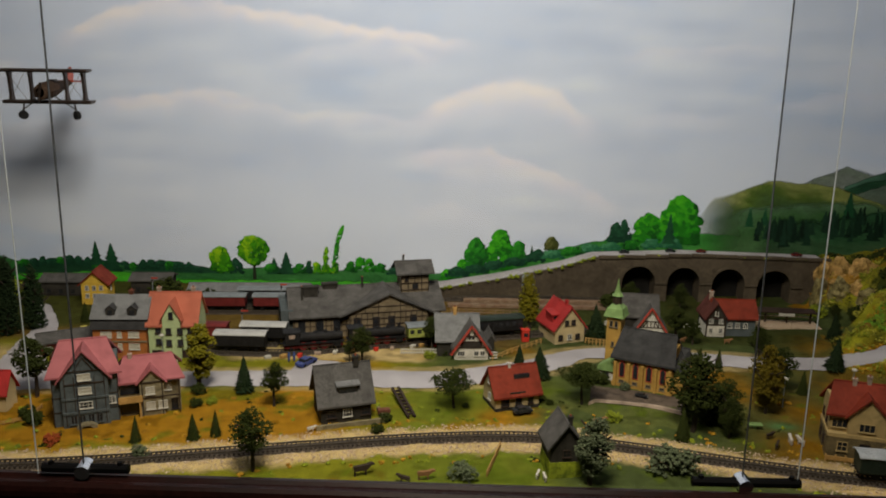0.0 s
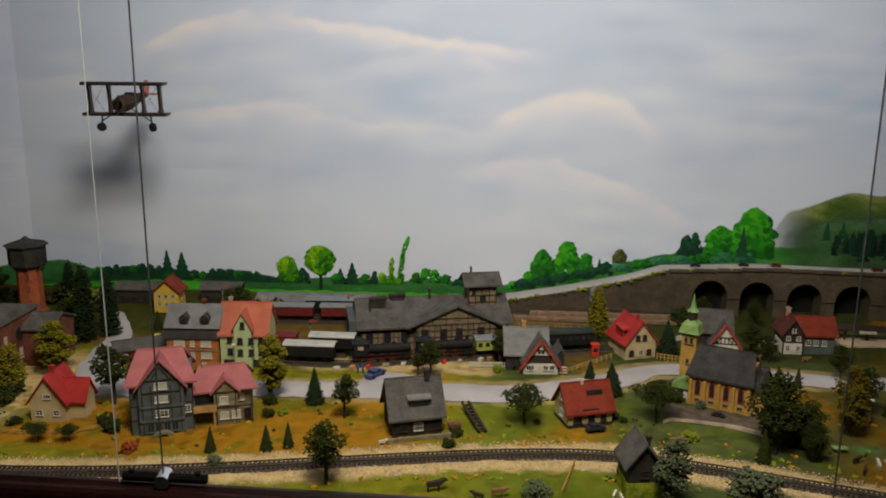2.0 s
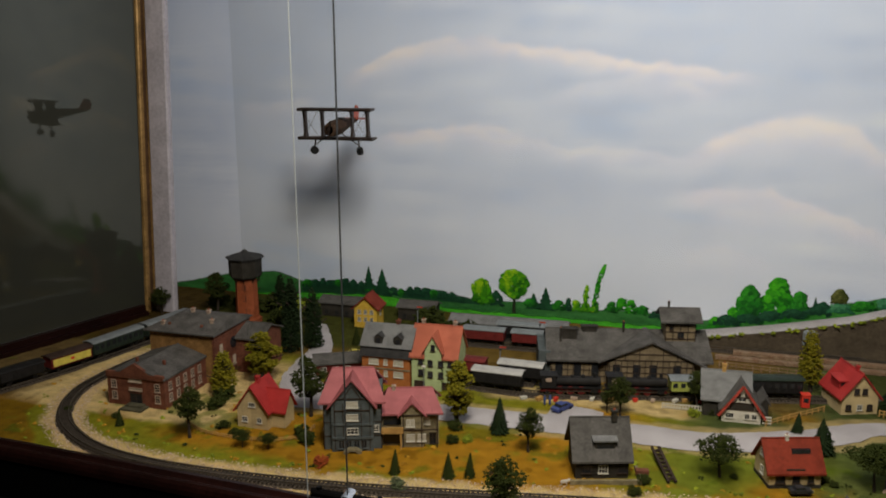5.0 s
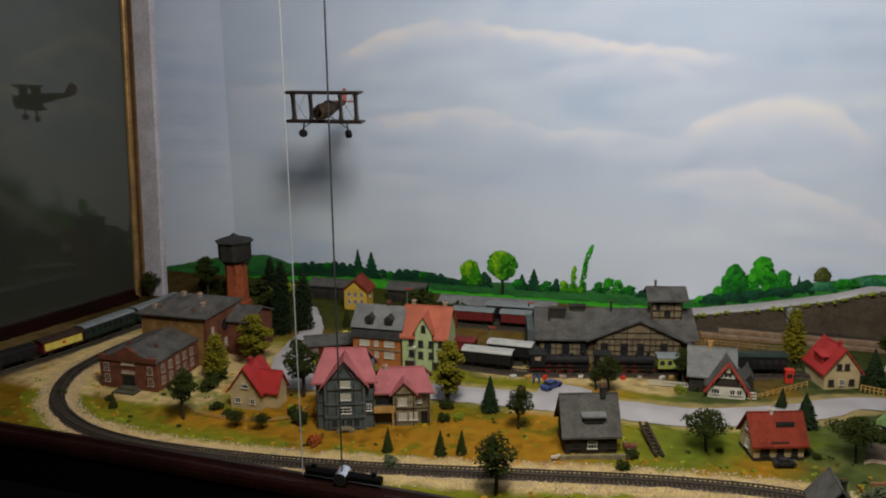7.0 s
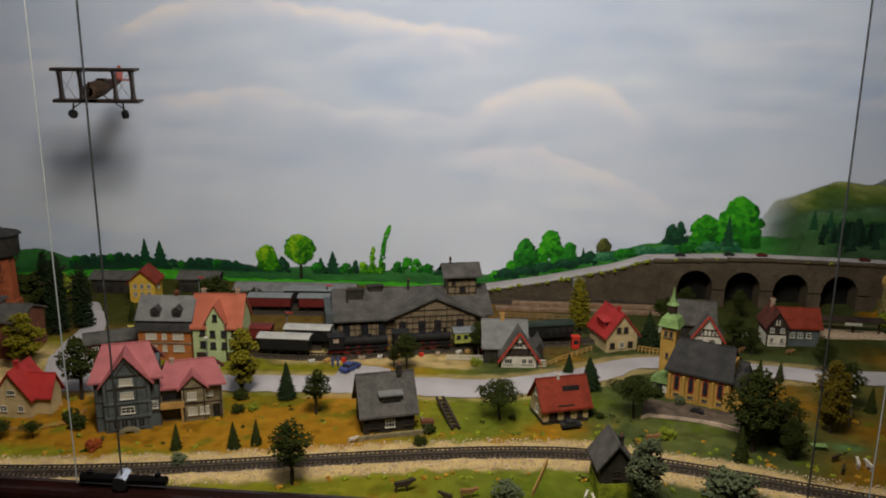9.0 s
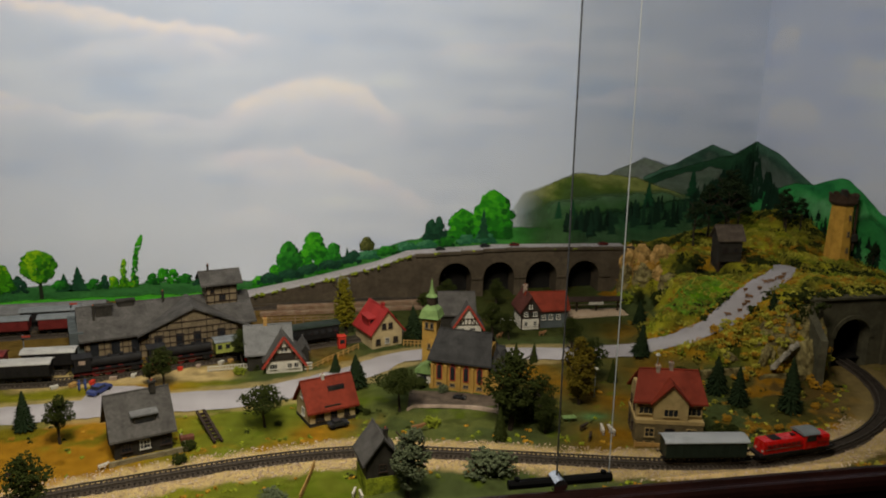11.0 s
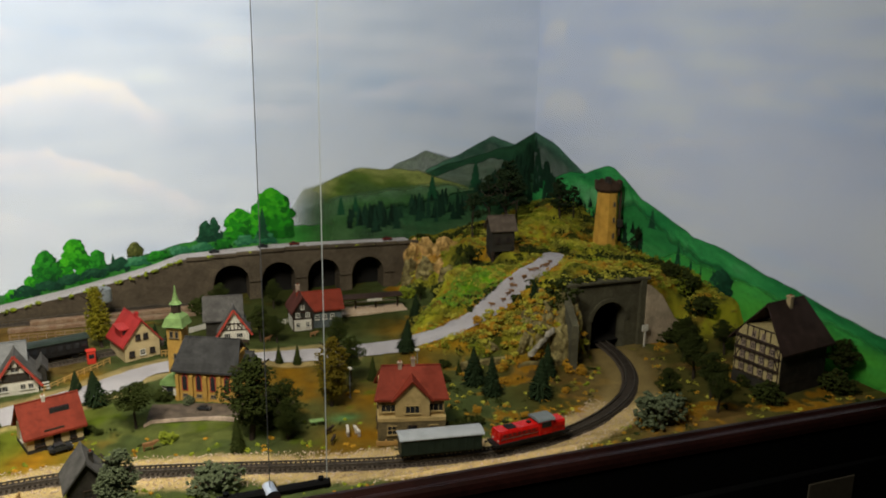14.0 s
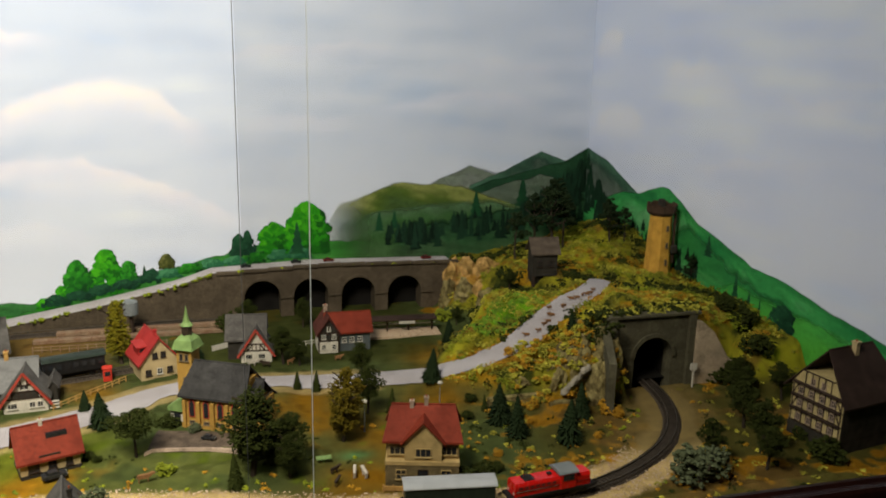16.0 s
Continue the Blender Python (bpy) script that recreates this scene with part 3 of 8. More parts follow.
range_of("painted_meadow", [(-1.63, -0.02), (-1.1, 0.02), (-0.85, 0.03), (-0.65, 0.012), (-0.3, 0.012), (0.05, 0.016), (0.2, 0.03)], -0.05, 0.003, NEAR, 0.004, 4)
range_of("painted_hedge", [(-0.80, 0.050), (-0.74, 0.062), (-0.68, 0.060), (-0.60, 0.046), (-0.55, 0.03)], 0.028, 0.0026, DARK, 0.004, 5, 160)
range_of("painted_hedge", [(-1.12, 0.045), (-1.0, 0.066), (-0.9, 0.058), (-0.84, 0.045)], 0.02, 0.0026, DARK, 0.005, 8, 160)
range_of("painted_hill", [(0.0, 0.014), (0.08, 0.045), (0.14, 0.066), (0.25, 0.092), (0.40, 0.125), (0.50, 0.150), (0.60, 0.170), (0.75, 0.165), (0.9, 0.16)], -0.04, 0.004, [(0.03, 0.20, 0.03), (0.06, 0.30, 0.05), (0.03, 0.16, 0.05)], 0.006, 6, 90)
range_of("painted_mountain", [(0.98, 0.30), (1.10, 0.352), (1.17, 0.335), (1.25, 0.33)], 0.1, 0.002, MIST, 0.004, 10, soft=0.016)
range_of("painted_mountain", [(1.10, 0.30), (1.20, 0.340), (1.30, 0.386), (1.37, 0.360), (1.434, 0.395)], 0.1, 0.0026, BLUE, 0.003, 11)
range_of("painted_mountain", [(0.70, 0.17), (0.76, 0.262), (0.80, 0.272), (0.90, 0.312), (1.00, 0.305), (1.08, 0.300), (1.16, 0.270), (1.26, 0.235), (1.34, 0.20)], 0.05, 0.0034, OLIVE, 0.004, 12, soft=0.012, enter=0.14)
range_of("painted_mountain", [(1.02, 0.255), (1.10, 0.290), (1.17, 0.315), (1.25, 0.330), (1.32, 0.352), (1.37, 0.358), (1.434, 0.394)], 0.05, 0.0030, RIDGE, 0.004, 31, 90)
range_of("painted_mist", [(1.08, 0.262), (1.15, 0.285), (1.24, 0.312), (1.30, 0.325), (1.34, 0.318)], 0.20, 0.0032, [(0.10, 0.14, 0.11), (0.12, 0.16, 0.12), (0.03, 0.08, 0.045), (0.02, 0.055, 0.03)], 0.006, 32, 70)
range_of("painted_mountain", [(0.74, 0.205), (0.85, 0.24), (1.0, 0.255), (1.15, 0.262), (1.24, 0.25), (1.30, 0.24)], 0.05, 0.0042, [(0.09, 0.18, 0.09), (0.035, 0.11, 0.03), (0.06, 0.14, 0.05)], 0.005, 13, soft=0.03, enter=0.12)
range_of("painted_wood", [(0.88, 0.18), (0.95, 0.205), (1.1, 0.22), (1.25, 0.235), (1.434, 0.26)], 0.03, 0.005, [(0.016, 0.060, 0.026), (0.03, 0.10, 0.04), (0.07, 0.13, 0.06)], 0.012, 14, 110, soft=0.02, enter=0.08)
range_of("painted_mountain", [(0.0, 0.395), (0.08, 0.375), (0.20, 0.315), (0.235, 0.295), (0.3, 0.26)], 0.03, 0.0015, BLUE, 0.003, 16, 60, on_side, side_backdrop)
range_of("painted_slope", [(0.0, 0.24), (0.16, 0.30), (0.22, 0.306), (0.30, 0.335), (0.33, 0.334), (0.43, 0.270), (0.52, 0.238), (0.60, 0.206), (0.69, 0.196), (0.80, 0.165), (0.88, 0.150), (0.97, 0.126), (1.07, 0.106), (1.13, 0.09)], -0.04, 0.0025, SLOPE, 0.003, 17, 60, on_side, side_backdrop)
range_of("painted_wood", [(0.36, 0.24), (0.40, 0.27), (0.45, 0.235), (0.60, 0.175), (0.70, 0.15), (0.74, 0.13)], 0.12, 0.0033, [(0.02, 0.17, 0.05), (0.03, 0.25, 0.06), (0.08, 0.34, 0.11)], 0.010, 18, 120, on_side, side_backdrop, soft=0.03)
range_of("painted_meadow", [(0.42, 0.10), (0.55, 0.165), (0.68, 0.15), (0.8, 0.13), (1.0, 0.10), (1.13, 0.07)], -0.04, 0.0036, [(0.05, 0.37, 0.07), (0.08, 0.42, 0.05), (0.03, 0.22, 0.03)], 0.004, 19, 60, on_side, side_backdrop, soft=0.03)


def fir(s, z, w, h, tiers=5):
    right = []
    for i in range(tiers):
        t = i / tiers
        right += [(w * (1 - t) * 0.5, z + h * t), (w * (1 - t) * 0.26, z + h * (t + 0.55 / tiers))]
    return [(s + a, b) for a, b in right] + [(s, z + h)] + [(s - a, b) for a, b in reversed(right)]


LEAF = {
    "lime": ((0.012, 0.105, 0.006), (0.055, 0.30, 0.006), (0.30, 0.56, 0.010)),
    "leaf": ((0.006, 0.080, 0.008), (0.016, 0.25, 0.010), (0.060, 0.44, 0.014)),
    "deep": ((0.005, 0.055, 0.010), (0.010, 0.150, 0.012), (0.030, 0.30, 0.020)),
    "mint": ((0.016, 0.110, 0.050), (0.030, 0.170, 0.075), (0.070, 0.260, 0.120)),
    "olive": ((0.030, 0.045, 0.010), (0.075, 0.085, 0.018), (0.16, 0.17, 0.05)),
    "dark": ((0.006, 0.035, 0.018), (0.010, 0.060, 0.028), (0.018, 0.090, 0.040)),
}


def painted_tree(s, base, top, half, paint, seed, trunk=True, where=on_back, parent=None, lift=0.006, dome=0.5, count=150, slant=0.0):
    """A painted tree: a trunk and a crown of overlapping dabs, dark below, light towards the sky; dome: how pointed the crown is."""
    rng = np.random.RandomState(seed)
    if trunk:
        coat("painted_trunk", [(s - 0.0045, base), (s + 0.0055, base), (s + 0.0030, top - half), (s + 0.012, top - half * 0.6), (s + 0.008, top - half * 0.6), (s, top - half * 1.1), (s - 0.010, top - half * 0.7), (s - 0.013, top - half * 0.75), (s - 0.0025, top - half * 1.3)], "trunk", lift, where, parent)
    low = base + (top - base) * (0.36 if trunk else 0.0)
    tones = np.array(LEAF[paint])
    verts, faces, cols = [], [], []
    lean = rng.uniform(-0.1, 0.1)
    for k in range(count):
        f = rng.uniform(0, 1) ** 0.85
        wide = half * (math.sqrt(max(0.0, 1 - (2 * f - 1) ** 2)) if trunk else (1 - f) ** dome * (0.86 + 0.14 * math.sin(9 * f + seed)))
        u = rng.uniform(-1, 1)
        r = max(half, 0.022) * rng.uniform(0.09, 0.20) * (1.0 if k > count * 0.35 else 1.35)
        cx, cz = s + u * max(0.0, wide - r * 0.5) + lean * half * f + slant * f * f, low + (top - low) * (0.03 + 0.94 * f) - r * 0.5 * (f > 0.85)
        light = np.clip(0.25 + 0.75 * f - 0.30 * u + rng.uniform(-0.45, 0.45) - (0.45 if k < count * 0.35 else 0), 0, 1.6)
        tone = tones[0] + (tones[1] - tones[0]) * min(1, light * 1.6) + (tones[2] - tones[1]) * max(0, min(1, light * 1.6 - 1))
        b, n, turn = len(verts), 9, rng.uniform(0, 6.28)
        for i in range(n):
            a = turn + 2 * math.pi * i / n
            q = r * rng.uniform(0.7, 1.25)
            verts.append(where(cx + q * math.cos(a), cz + 0.85 * q * math.sin(a), lift + 0.001 + 0.000008 * k))
        faces.append(tuple(range(b, b + n)))
        cols += [(*(tone * rng.uniform(0.9, 1.1)), 1)] * n
    me = bpy.data.meshes.new("painted_crown")
    me.from_pydata(verts, [], faces)
    me.color_attributes.new("paint", "FLOAT_COLOR", "POINT").data.foreach_set("color", np.array(cols).ravel())
    part("painted_crown", me, M["hill_paint"], parent or backdrop)


def painted_forest(points, low, count, seed, lift, where=on_back, parent=None):
    """Dark firs painted over one another below a rising line."""
    rng = np.random.RandomState(seed)
    p = np.array(points, float)
    verts, faces, cols = [], [], []
    for k in range(count):
        s = rng.uniform(p[0, 0], p[-1, 0])
        crest = np.interp(s, p[:, 0], p[:, 1])
        h, w = rng.uniform(0.030, 0.075), rng.uniform(0.016, 0.034)
        top = crest - (crest - low - h * 0.5) * (k / count) ** 1.3 * rng.uniform(0.5, 1.0)
        outline = fir(s, top - h, w, h, 4)
        b = len(verts)
        verts += [where(a + rng.uniform(-0.002, 0.002), z + rng.uniform(-0.002, 0.002), lift + 0.00001 * k) for a, z in outline]
        faces.append(tuple(range(b, b + len(outline))))
        tone = np.array((0.008, 0.030, 0.016)) * rng.uniform(0.5, 1.5)
        cols += [(*tone, 1)] * len(outline)
    me = bpy.data.meshes.new("painted_forest")
    me.from_pydata(verts, [], faces)
    me.color_attributes.new("paint", "FLOAT_COLOR", "POINT").data.foreach_set("color", np.array(cols).ravel())
    part("painted_forest", me, M["hill_paint"], parent or backdrop)


painted_forest([(1.30, 0.285), (1.34, 0.315), (1.38, 0.335), (1.41, 0.360), (1.430, 0.392)], 0.20, 110, 7, 0.0065)
painted_forest([(1.21, 0.245), (1.30, 0.285)], 0.18, 16, 8, 0.0066)
painted_forest([(0.006, 0.390), (0.03, 0.345), (0.07, 0.315), (0.12, 0.27)], 0.20, 60, 9, 0.0055, on_side, side_backdrop)
painted_forest([(0.88, 0.215), (1.00, 0.225), (1.12, 0.245), (1.20, 0.25)], 0.16, 60, 10, 0.0064)
painted_forest([(0.20, 0.25), (0.30, 0.24), (0.38, 0.215), (0.46, 0.20)], 0.13, 26, 11, 0.0050, on_side, side_backdrop)
painted_tree(-0.470, 0.012, 0.138, 0.042, "lime", 1, count=230)
painted_tree(-0.560, 0.034, 0.106, 0.043, "lime", 2, False, dome=0.36, count=210)
painted_tree(-0.520, 0.030, 0.072, 0.026, "dark", 22, False, lift=0.0048, dome=0.4)
painted_tree(-0.249, 0.038, 0.172, 0.0105, "leaf", 51, False, dome=0.25, count=120, slant=0.022)
painted_tree(-0.276, 0.040, 0.110, 0.0085, "lime", 52, False, dome=0.25, count=80, slant=0.004)
for s, base, top, half, paint, seed in ((-0.298, 0.034, 0.066, 0.016, "lime", 71), (-0.272, 0.034, 0.062, 0.020, "lime", 72), (-0.250, 0.034, 0.068, 0.014, "lime", 73), (-0.205, 0.040, 0.070, 0.022, "deep", 74), (-0.180, 0.040, 0.084, 0.024, "leaf", 75),
                                       (-0.155, 0.040, 0.080, 0.020, "leaf", 76), (-0.128, 0.038, 0.066, 0.026, "deep", 77), (-0.085, 0.036, 0.054, 0.026, "dark", 78), (-0.345, 0.034, 0.062, 0.024, "deep", 79), (-0.425, 0.036, 0.058, 0.026, "deep", 80), (-0.320, 0.034, 0.070, 0.012, "dark", 81)):
    painted_tree(s, base, top, half, paint, seed, False, lift=0.0056 + 0.0003 * (seed % 3), dome=0.35, count=70)
# hedges along the crest of the meadow
hedge = random.Random(3)
for k in range(20):
    s = -1.10 + 0.025 * k
    z = float(np.interp(s, (-1.12, -1.0, -0.9, -0.84, -0.74, -0.68, -0.58), (0.056, 0.066, 0.060, 0.050, 0.058, 0.056, 0.040)))
    painted_tree(s, z - 0.020, z + hedge.uniform(0.0, 0.010), hedge.uniform(0.014, 0.026), "dark" if k % 4 else "deep", 110 + k, False, lift=0.0042, dome=0.35, count=44)
for s, z, w, h in ((-0.902, 0.045, 0.046, 0.070), (-0.860, 0.038, 0.062, 0.072), (-0.382, 0.03, 0.056, 0.064), (-0.415, 0.03, 0.048, 0.046), (0.284, 0.09, 0.018, 0.034)):
    coat("painted_fir", fir(s, z, w, h), "dark", 0.0066)
for s, base, top, half, paint, seed in ((0.060, 0.024, 0.052, 0.026, "leaf", 40), (0.096, 0.030, 0.082, 0.024, "leaf", 44), (0.134, 0.044, 0.143, 0.042, "deep", 41), (0.200, 0.052, 0.168, 0.047, "leaf", 42), (0.250, 0.068, 0.136, 0.028, "deep", 43), (0.300, 0.088, 0.112, 0.026, "dark", 53), (0.336, 0.112, 0.148, 0.024, "olive", 54),
                                       (0.505, 0.134, 0.192, 0.028, "dark", 45), (0.530, 0.136, 0.200, 0.024, "dark", 55), (0.590, 0.130, 0.217, 0.052, "leaf", 46), (0.680, 0.128, 0.268, 0.074, "leaf", 47)):
    painted_tree(s, base, top, half, paint, seed, False, lift=0.006 + 0.0016 * (seed % 2), dome=0.55 if paint == "dark" else 0.33, count=240)
for k in range(12):
    s = 0.08 + 0.052 * k
    z = float(np.interp(s, (0.08, 0.25, 0.40, 0.60, 0.75), (0.045, 0.082, 0.114, 0.135, 0.138)))
    painted_tree(s, z - 0.012, z + hedge.uniform(0.006, 0.014), 0.036, ("deep", "mint", "mint")[k % 3] if s > 0.3 else "dark", 140 + k, False, lift=0.0095, dome=0.3, count=60)
coat("painted_fir", fir(0.650, 0.135, 0.042, 0.084), "dark", 0.0118)
for s, z, w, h in ((0.86, 0.185, 0.03, 0.055), (0.90, 0.19, 0.026, 0.05), (1.12, 0.215, 0.04, 0.075), (1.25, 0.24, 0.045, 0.09)):
    coat("painted_fir", fir(s, z, w, h), "dark", 0.0065)
painted_tree(0.690, 0.010, 0.150, 0.034, "dark", 61, True, on_side, side_backdrop, 0.0062, count=200)
for s, z, w, h in ((0.60, 0.10, 0.02, 0.06), (0.56, 0.12, 0.024, 0.07), (0.47, 0.20, 0.03, 0.05), (0.63, 0.08, 0.016, 0.07)):
    coat("painted_fir", fir(s, z, w, h), "dark", 0.005, on_side, side_backdrop)

# left: grey return of the backdrop, brown and gilt frame, dark mirror pane; frame and trim lean along the pane
MA, MB = Vector((-1.462, 0.862, 0)), Vector((-1.66, 0.02, 0))
ALONG = (MA - MB).normalized()


def leaning(bm, k=0.05):
    for v in bm.verts:
        v.co += ALONG * (k * v.co.z)
    return bm


bm = boxed((-1.452, -1.389, 0.893, 0.915, -0.05, 1.6), bevel=0.004)
tagged(part("trim_left", leaning(bm, 0.045), "frame_grey"), "grey-lilac painted trim beside the backdrop", "trim", kind="structure")
mirror_wall = thing("mirror_panel", "dark tinted mirror panel in a gilt and brown frame", "mirror", kind="structure")
bm = bmesh.new()
prism(bm, [(MA.x, MA.y), (MB.x, MB.y), (MB.x - 0.02, MB.y), (MA.x - 0.02, MA.y)], 0.002, 1.6, "y")
for v in bm.verts:
    v.co = Vector((v.co.x, v.co.z, v.co.y))
    if v.co.y > 0.5:
        v.co += ALONG * 0.05 * v.co.z
part("pane", bm, "mirror", mirror_wall, "dark mirror glass")
for name, x, y, w, d, mat in (("gilt_bead", MA.x, MA.y + 0.008, 0.018, 0.016, "gold"), ("frame", MA.x - 0.004, MA.y + 0.024, 0.018, 0.020, "frame_brown"), ("inner_bead", MA.x + 0.004, MA.y + 0.038, 0.012, 0.008, "gold")):
    bm = boxed((x - w / 2, x + w / 2, y - d / 2, y + d / 2, 0.0, 1.6), bevel=0.003)
    part(name, leaning(bm), mat, mirror_wall)
d = (MB - MA).normalized()
bm = bmesh.new()
for k in range(2):
    beam(bm, MA + d * 0.01 + Vector((0.006 + 0.010 * k, 0, 0.004 + 0.016 * (1 - k))), MB + Vector((0.006 + 0.010 * k, 0, 0.004 + 0.016 * (1 - k))), 0.012)
part("bottom_rail", bm, "mahogany", mirror_wall)

# front: moulded mahogany rail, black base, end post; the dark room behind the visitor


def along_front(bm):
    """The front of the case runs a little askew to its back wall."""
    for v in bm.verts:
        v.co.y += 0.011 - 0.016 * v.co.x
    return bm


bm = bmesh.new()
prism(bm, [(-0.002, -0.04), (-0.002, 0.044), (-0.006, 0.049), (-0.014, 0.050), (-0.018, 0.0455), (-0.022, 0.0445), (-0.025, 0.046), (-0.030, 0.0455), (-0.034, 0.041), (-0.036, 0.034), (-0.036, 0.026), (-0.030, 0.022)], -1.72, 1.72, "x")
tagged(part("front_rail", along_front(bm), "mahogany"), "moulded dark red mahogany rail along the case front", "rail", kind="structure")
bm = boxed((-1.72, 1.72, -0.033, -0.004, -0.044, 0.0215), bevel=0.001)
tagged(part("front_fascia", along_front(bm), "black"), "black fascia below the front rail", "fascia", kind="structure")
bm = boxed((-1.72, 1.72, -0.050, 1.2, -0.90, -0.045), bevel=0.004)
tagged(part("case_base", bm, "black"), "black cabinet base of the display case", "cabinet", kind="structure")
bm = boxed((1.345, 1.444, -0.0535, -0.0505, -0.130, -0.066), bevel=0.001)
tagged(part("notice_plate", bm, "plate"), "small dull beige plate on the black case front", "plate", kind="structure")
bm = boxed((RIGHT_END[0] - 0.012, RIGHT_END[0] + 0.06, -0.03, 0.055, -0.04, 1.6), bevel=0.004)
tagged(part("post_right", bm, "black"), "black corner post of the display case", "post", kind="structure")
bm = boxed((-3.2, 3.2, -3.2, 1.6, -0.96, -0.90))
tagged(part("floor", bm, "room"), "dark floor of the exhibition room", "floor", kind="structure")
for nm, b in (("wall_south", (-3.2, 3.2, -3.3, -3.2, -0.9, 1.9)), ("wall_west", (-3.3, -3.2, -3.2, 1.6, -0.9, 1.9)), ("wall_east", (3.2, 3.3, -3.2, 1.6, -0.9, 1.9)), ("wall_north", (-3.2, 3.2, 1.5, 1.6, -0.9, 1.9))):
    tagged(part(nm, boxed(b), "room"), "dark wall of the exhibition room", "wall", kind="structure")
tagged(part("ceiling", boxed((-3.3, 3.3, -3.3, 1.6, 1.9, 2.0)), "room"), "dark ceiling of the exhibition room", "ceiling", kind="structure")

# ---- ground: one modelled sheet with flock, earth and gravel ----
TRACK = [(-1.205, 0.66), (-1.218, 0.55), (-1.226, 0.47), (-1.226, 0.40), (-1.217, 0.335), (-1.186, 0.266), (-1.134, 0.200), (-1.068, 0.153), (-0.99, 0.119), (-0.90, 0.101), (-0.78, 0.098), (-0.60, 0.112), (-0.42, 0.140), (-0.21, 0.184), (0.0, 0.226), (0.16, 0.244), (0.27, 0.236), (0.40, 0.205), (0.53, 0.168), (0.68, 0.128), (0.82, 0.108), (0.94, 0.115), (1.06, 0.155), (1.16, 0.220), (1.225, 0.300), (1.258, 0.38), (1.272, 0.46), (1.278, 0.56)]


def near_line(p, line):
    q, _ = resample([(a, b) for a, b, *_ in line], 0.02)
    return np.sqrt(((p[:, None, :2] - q[None, :, :2]) ** 2).sum(-1)).min(1)


def ground_paint(p):
    x, y, z = p.T
    a, b, c = lump(x, y, 14, 21), lump(x, y, 40, 22), lump(x, y, 90, 23)
    grass, dull = np.array((0.195, 0.195, 0.024)), np.array((0.068, 0.090, 0.046))
    ochre, earth, gravel = np.array((0.34, 0.170, 0.022)), np.array((0.15, 0.090, 0.042)), np.array((0.60, 0.45, 0.32))
    col = np.repeat(grass[None], len(p), 0)

    def lay(tone, k):
        nonlocal col
        k = np.clip(k, 0, 1)[:, None]
        col = col * (1 - k) + tone * k

    lay(np.array((0.130, 0.165, 0.030)), smoothstep(-0.08, 0.05, x + 0.05 * a) * 0.8)
    lay(dull, np.maximum(smoothstep(0.16, 0.32, x + 0.06 * a), smoothstep(-0.06, 0.10, x + 0.1 * a) * smoothstep(0.46, 0.54, y)))
    villa_garden = smoothstep(-0.02, -0.16, x + 0.05 * a) * smoothstep(-0.98, -0.86, x) * smoothstep(0.175, 0.215, y + 0.02 * b) * smoothstep(0.46, 0.42, y)
    lay(ochre, villa_garden * smoothstep(-0.5, 0.1, b + 0.35))
    lay(ochre, 0.8 * smoothstep(0.35, 0.7, a + 0.5 * b) * smoothstep(1.3, 0.0, x))
    for cx, cy, r in ((0.17, 0.315, 0.05), (0.62, 0.47, 0.07), (0.72, 0.36, 0.07), (0.66, 0.22, 0.08), (0.88, 0.72, 0.06), (0.22, 0.655, 0.035), (-0.15, 0.58, 0.09), (0.84, 0.50, 0.07), (0.60, 0.55, 0.05)):
        lay(ochre if cx < 0.5 else ochre * 0.66, 0.9 * np.exp(-(((x - cx) ** 2 + (y - cy) ** 2) / r**2)) * (1 + 0.6 * b))
    lay(np.array((0.085, 0.075, 0.028)), smoothstep(0.90, 1.02, x) * smoothstep(0.46, 0.40, y) * 0.9)
    lay(earth, smoothstep(0.0, 0.4, a + 0.5 * b) * smoothstep(0.95, 1.05, x) * smoothstep(0.46, 0.40, y) * 0.8)
    lay(ochre * 1.15, smoothstep(0.22, 0.5, b + 0.35 * c) * smoothstep(0.8, 0.95, x) * 0.9)
    lay(np.array((0.040, 0.046, 0.018)), smoothstep(0.68, 0.76, y + 0.03 * b) * smoothstep(0.30, 0.42, x) * smoothstep(0.98, 0.86, x) * 0.8)
    lay(earth, smoothstep(0.62, 0.72, y + 0.02 * b) * smoothstep(0.30, 0.15, x) * 0.9)
    lay(np.array((0.050, 0.062, 0.022)), smoothstep(0.72, 0.80, y + 0.03 * b) * smoothstep(-0.58, -0.70, x) * 0.9)
    lay(np.array((0.125, 0.145, 0.060)), 0.8 * smoothstep(0.24, 0.30, x + 0.03 * a) * smoothstep(0.62, 0.52, x) * smoothstep(0.22, 0.26, y + 0.02 * b) * smoothstep(0.45, 0.40, y) * smoothstep(-0.5, 0.2, b))
    lay(gravel, smoothstep(-0.80, -0.88, x + 0.04 * b) * smoothstep(0.243, 0.262, y + 0.012 * b) * smoothstep(0.66, 0.58, y))
    lay(gravel * 0.9, smoothstep(0.57, 0.60, y + 0.015 * b) * smoothstep(0.68, 0.64, y) * smoothstep(0.05, -0.02, x) * smoothstep(-0.42, -0.36, x))
    d = near_line(p, TRACK)
    on_front = smoothstep(0.47, 0.43, y) + smoothstep(-1.0, -1.1, x)
    lay(gravel, smoothstep(0.056, 0.036, d + 0.014 * b + 0.010 * c + 0.012 * smoothstep(-0.95, -1.05, x)) * np.clip(on_front, 0, 1))
    lay(np.array((0.17, 0.125, 0.070)), smoothstep(1.04, 1.16, x + 0.02 * b) * smoothstep(0.15, 0.24, y + 0.02 * b) * smoothstep(0.10, 0.07, d) * 0.85)
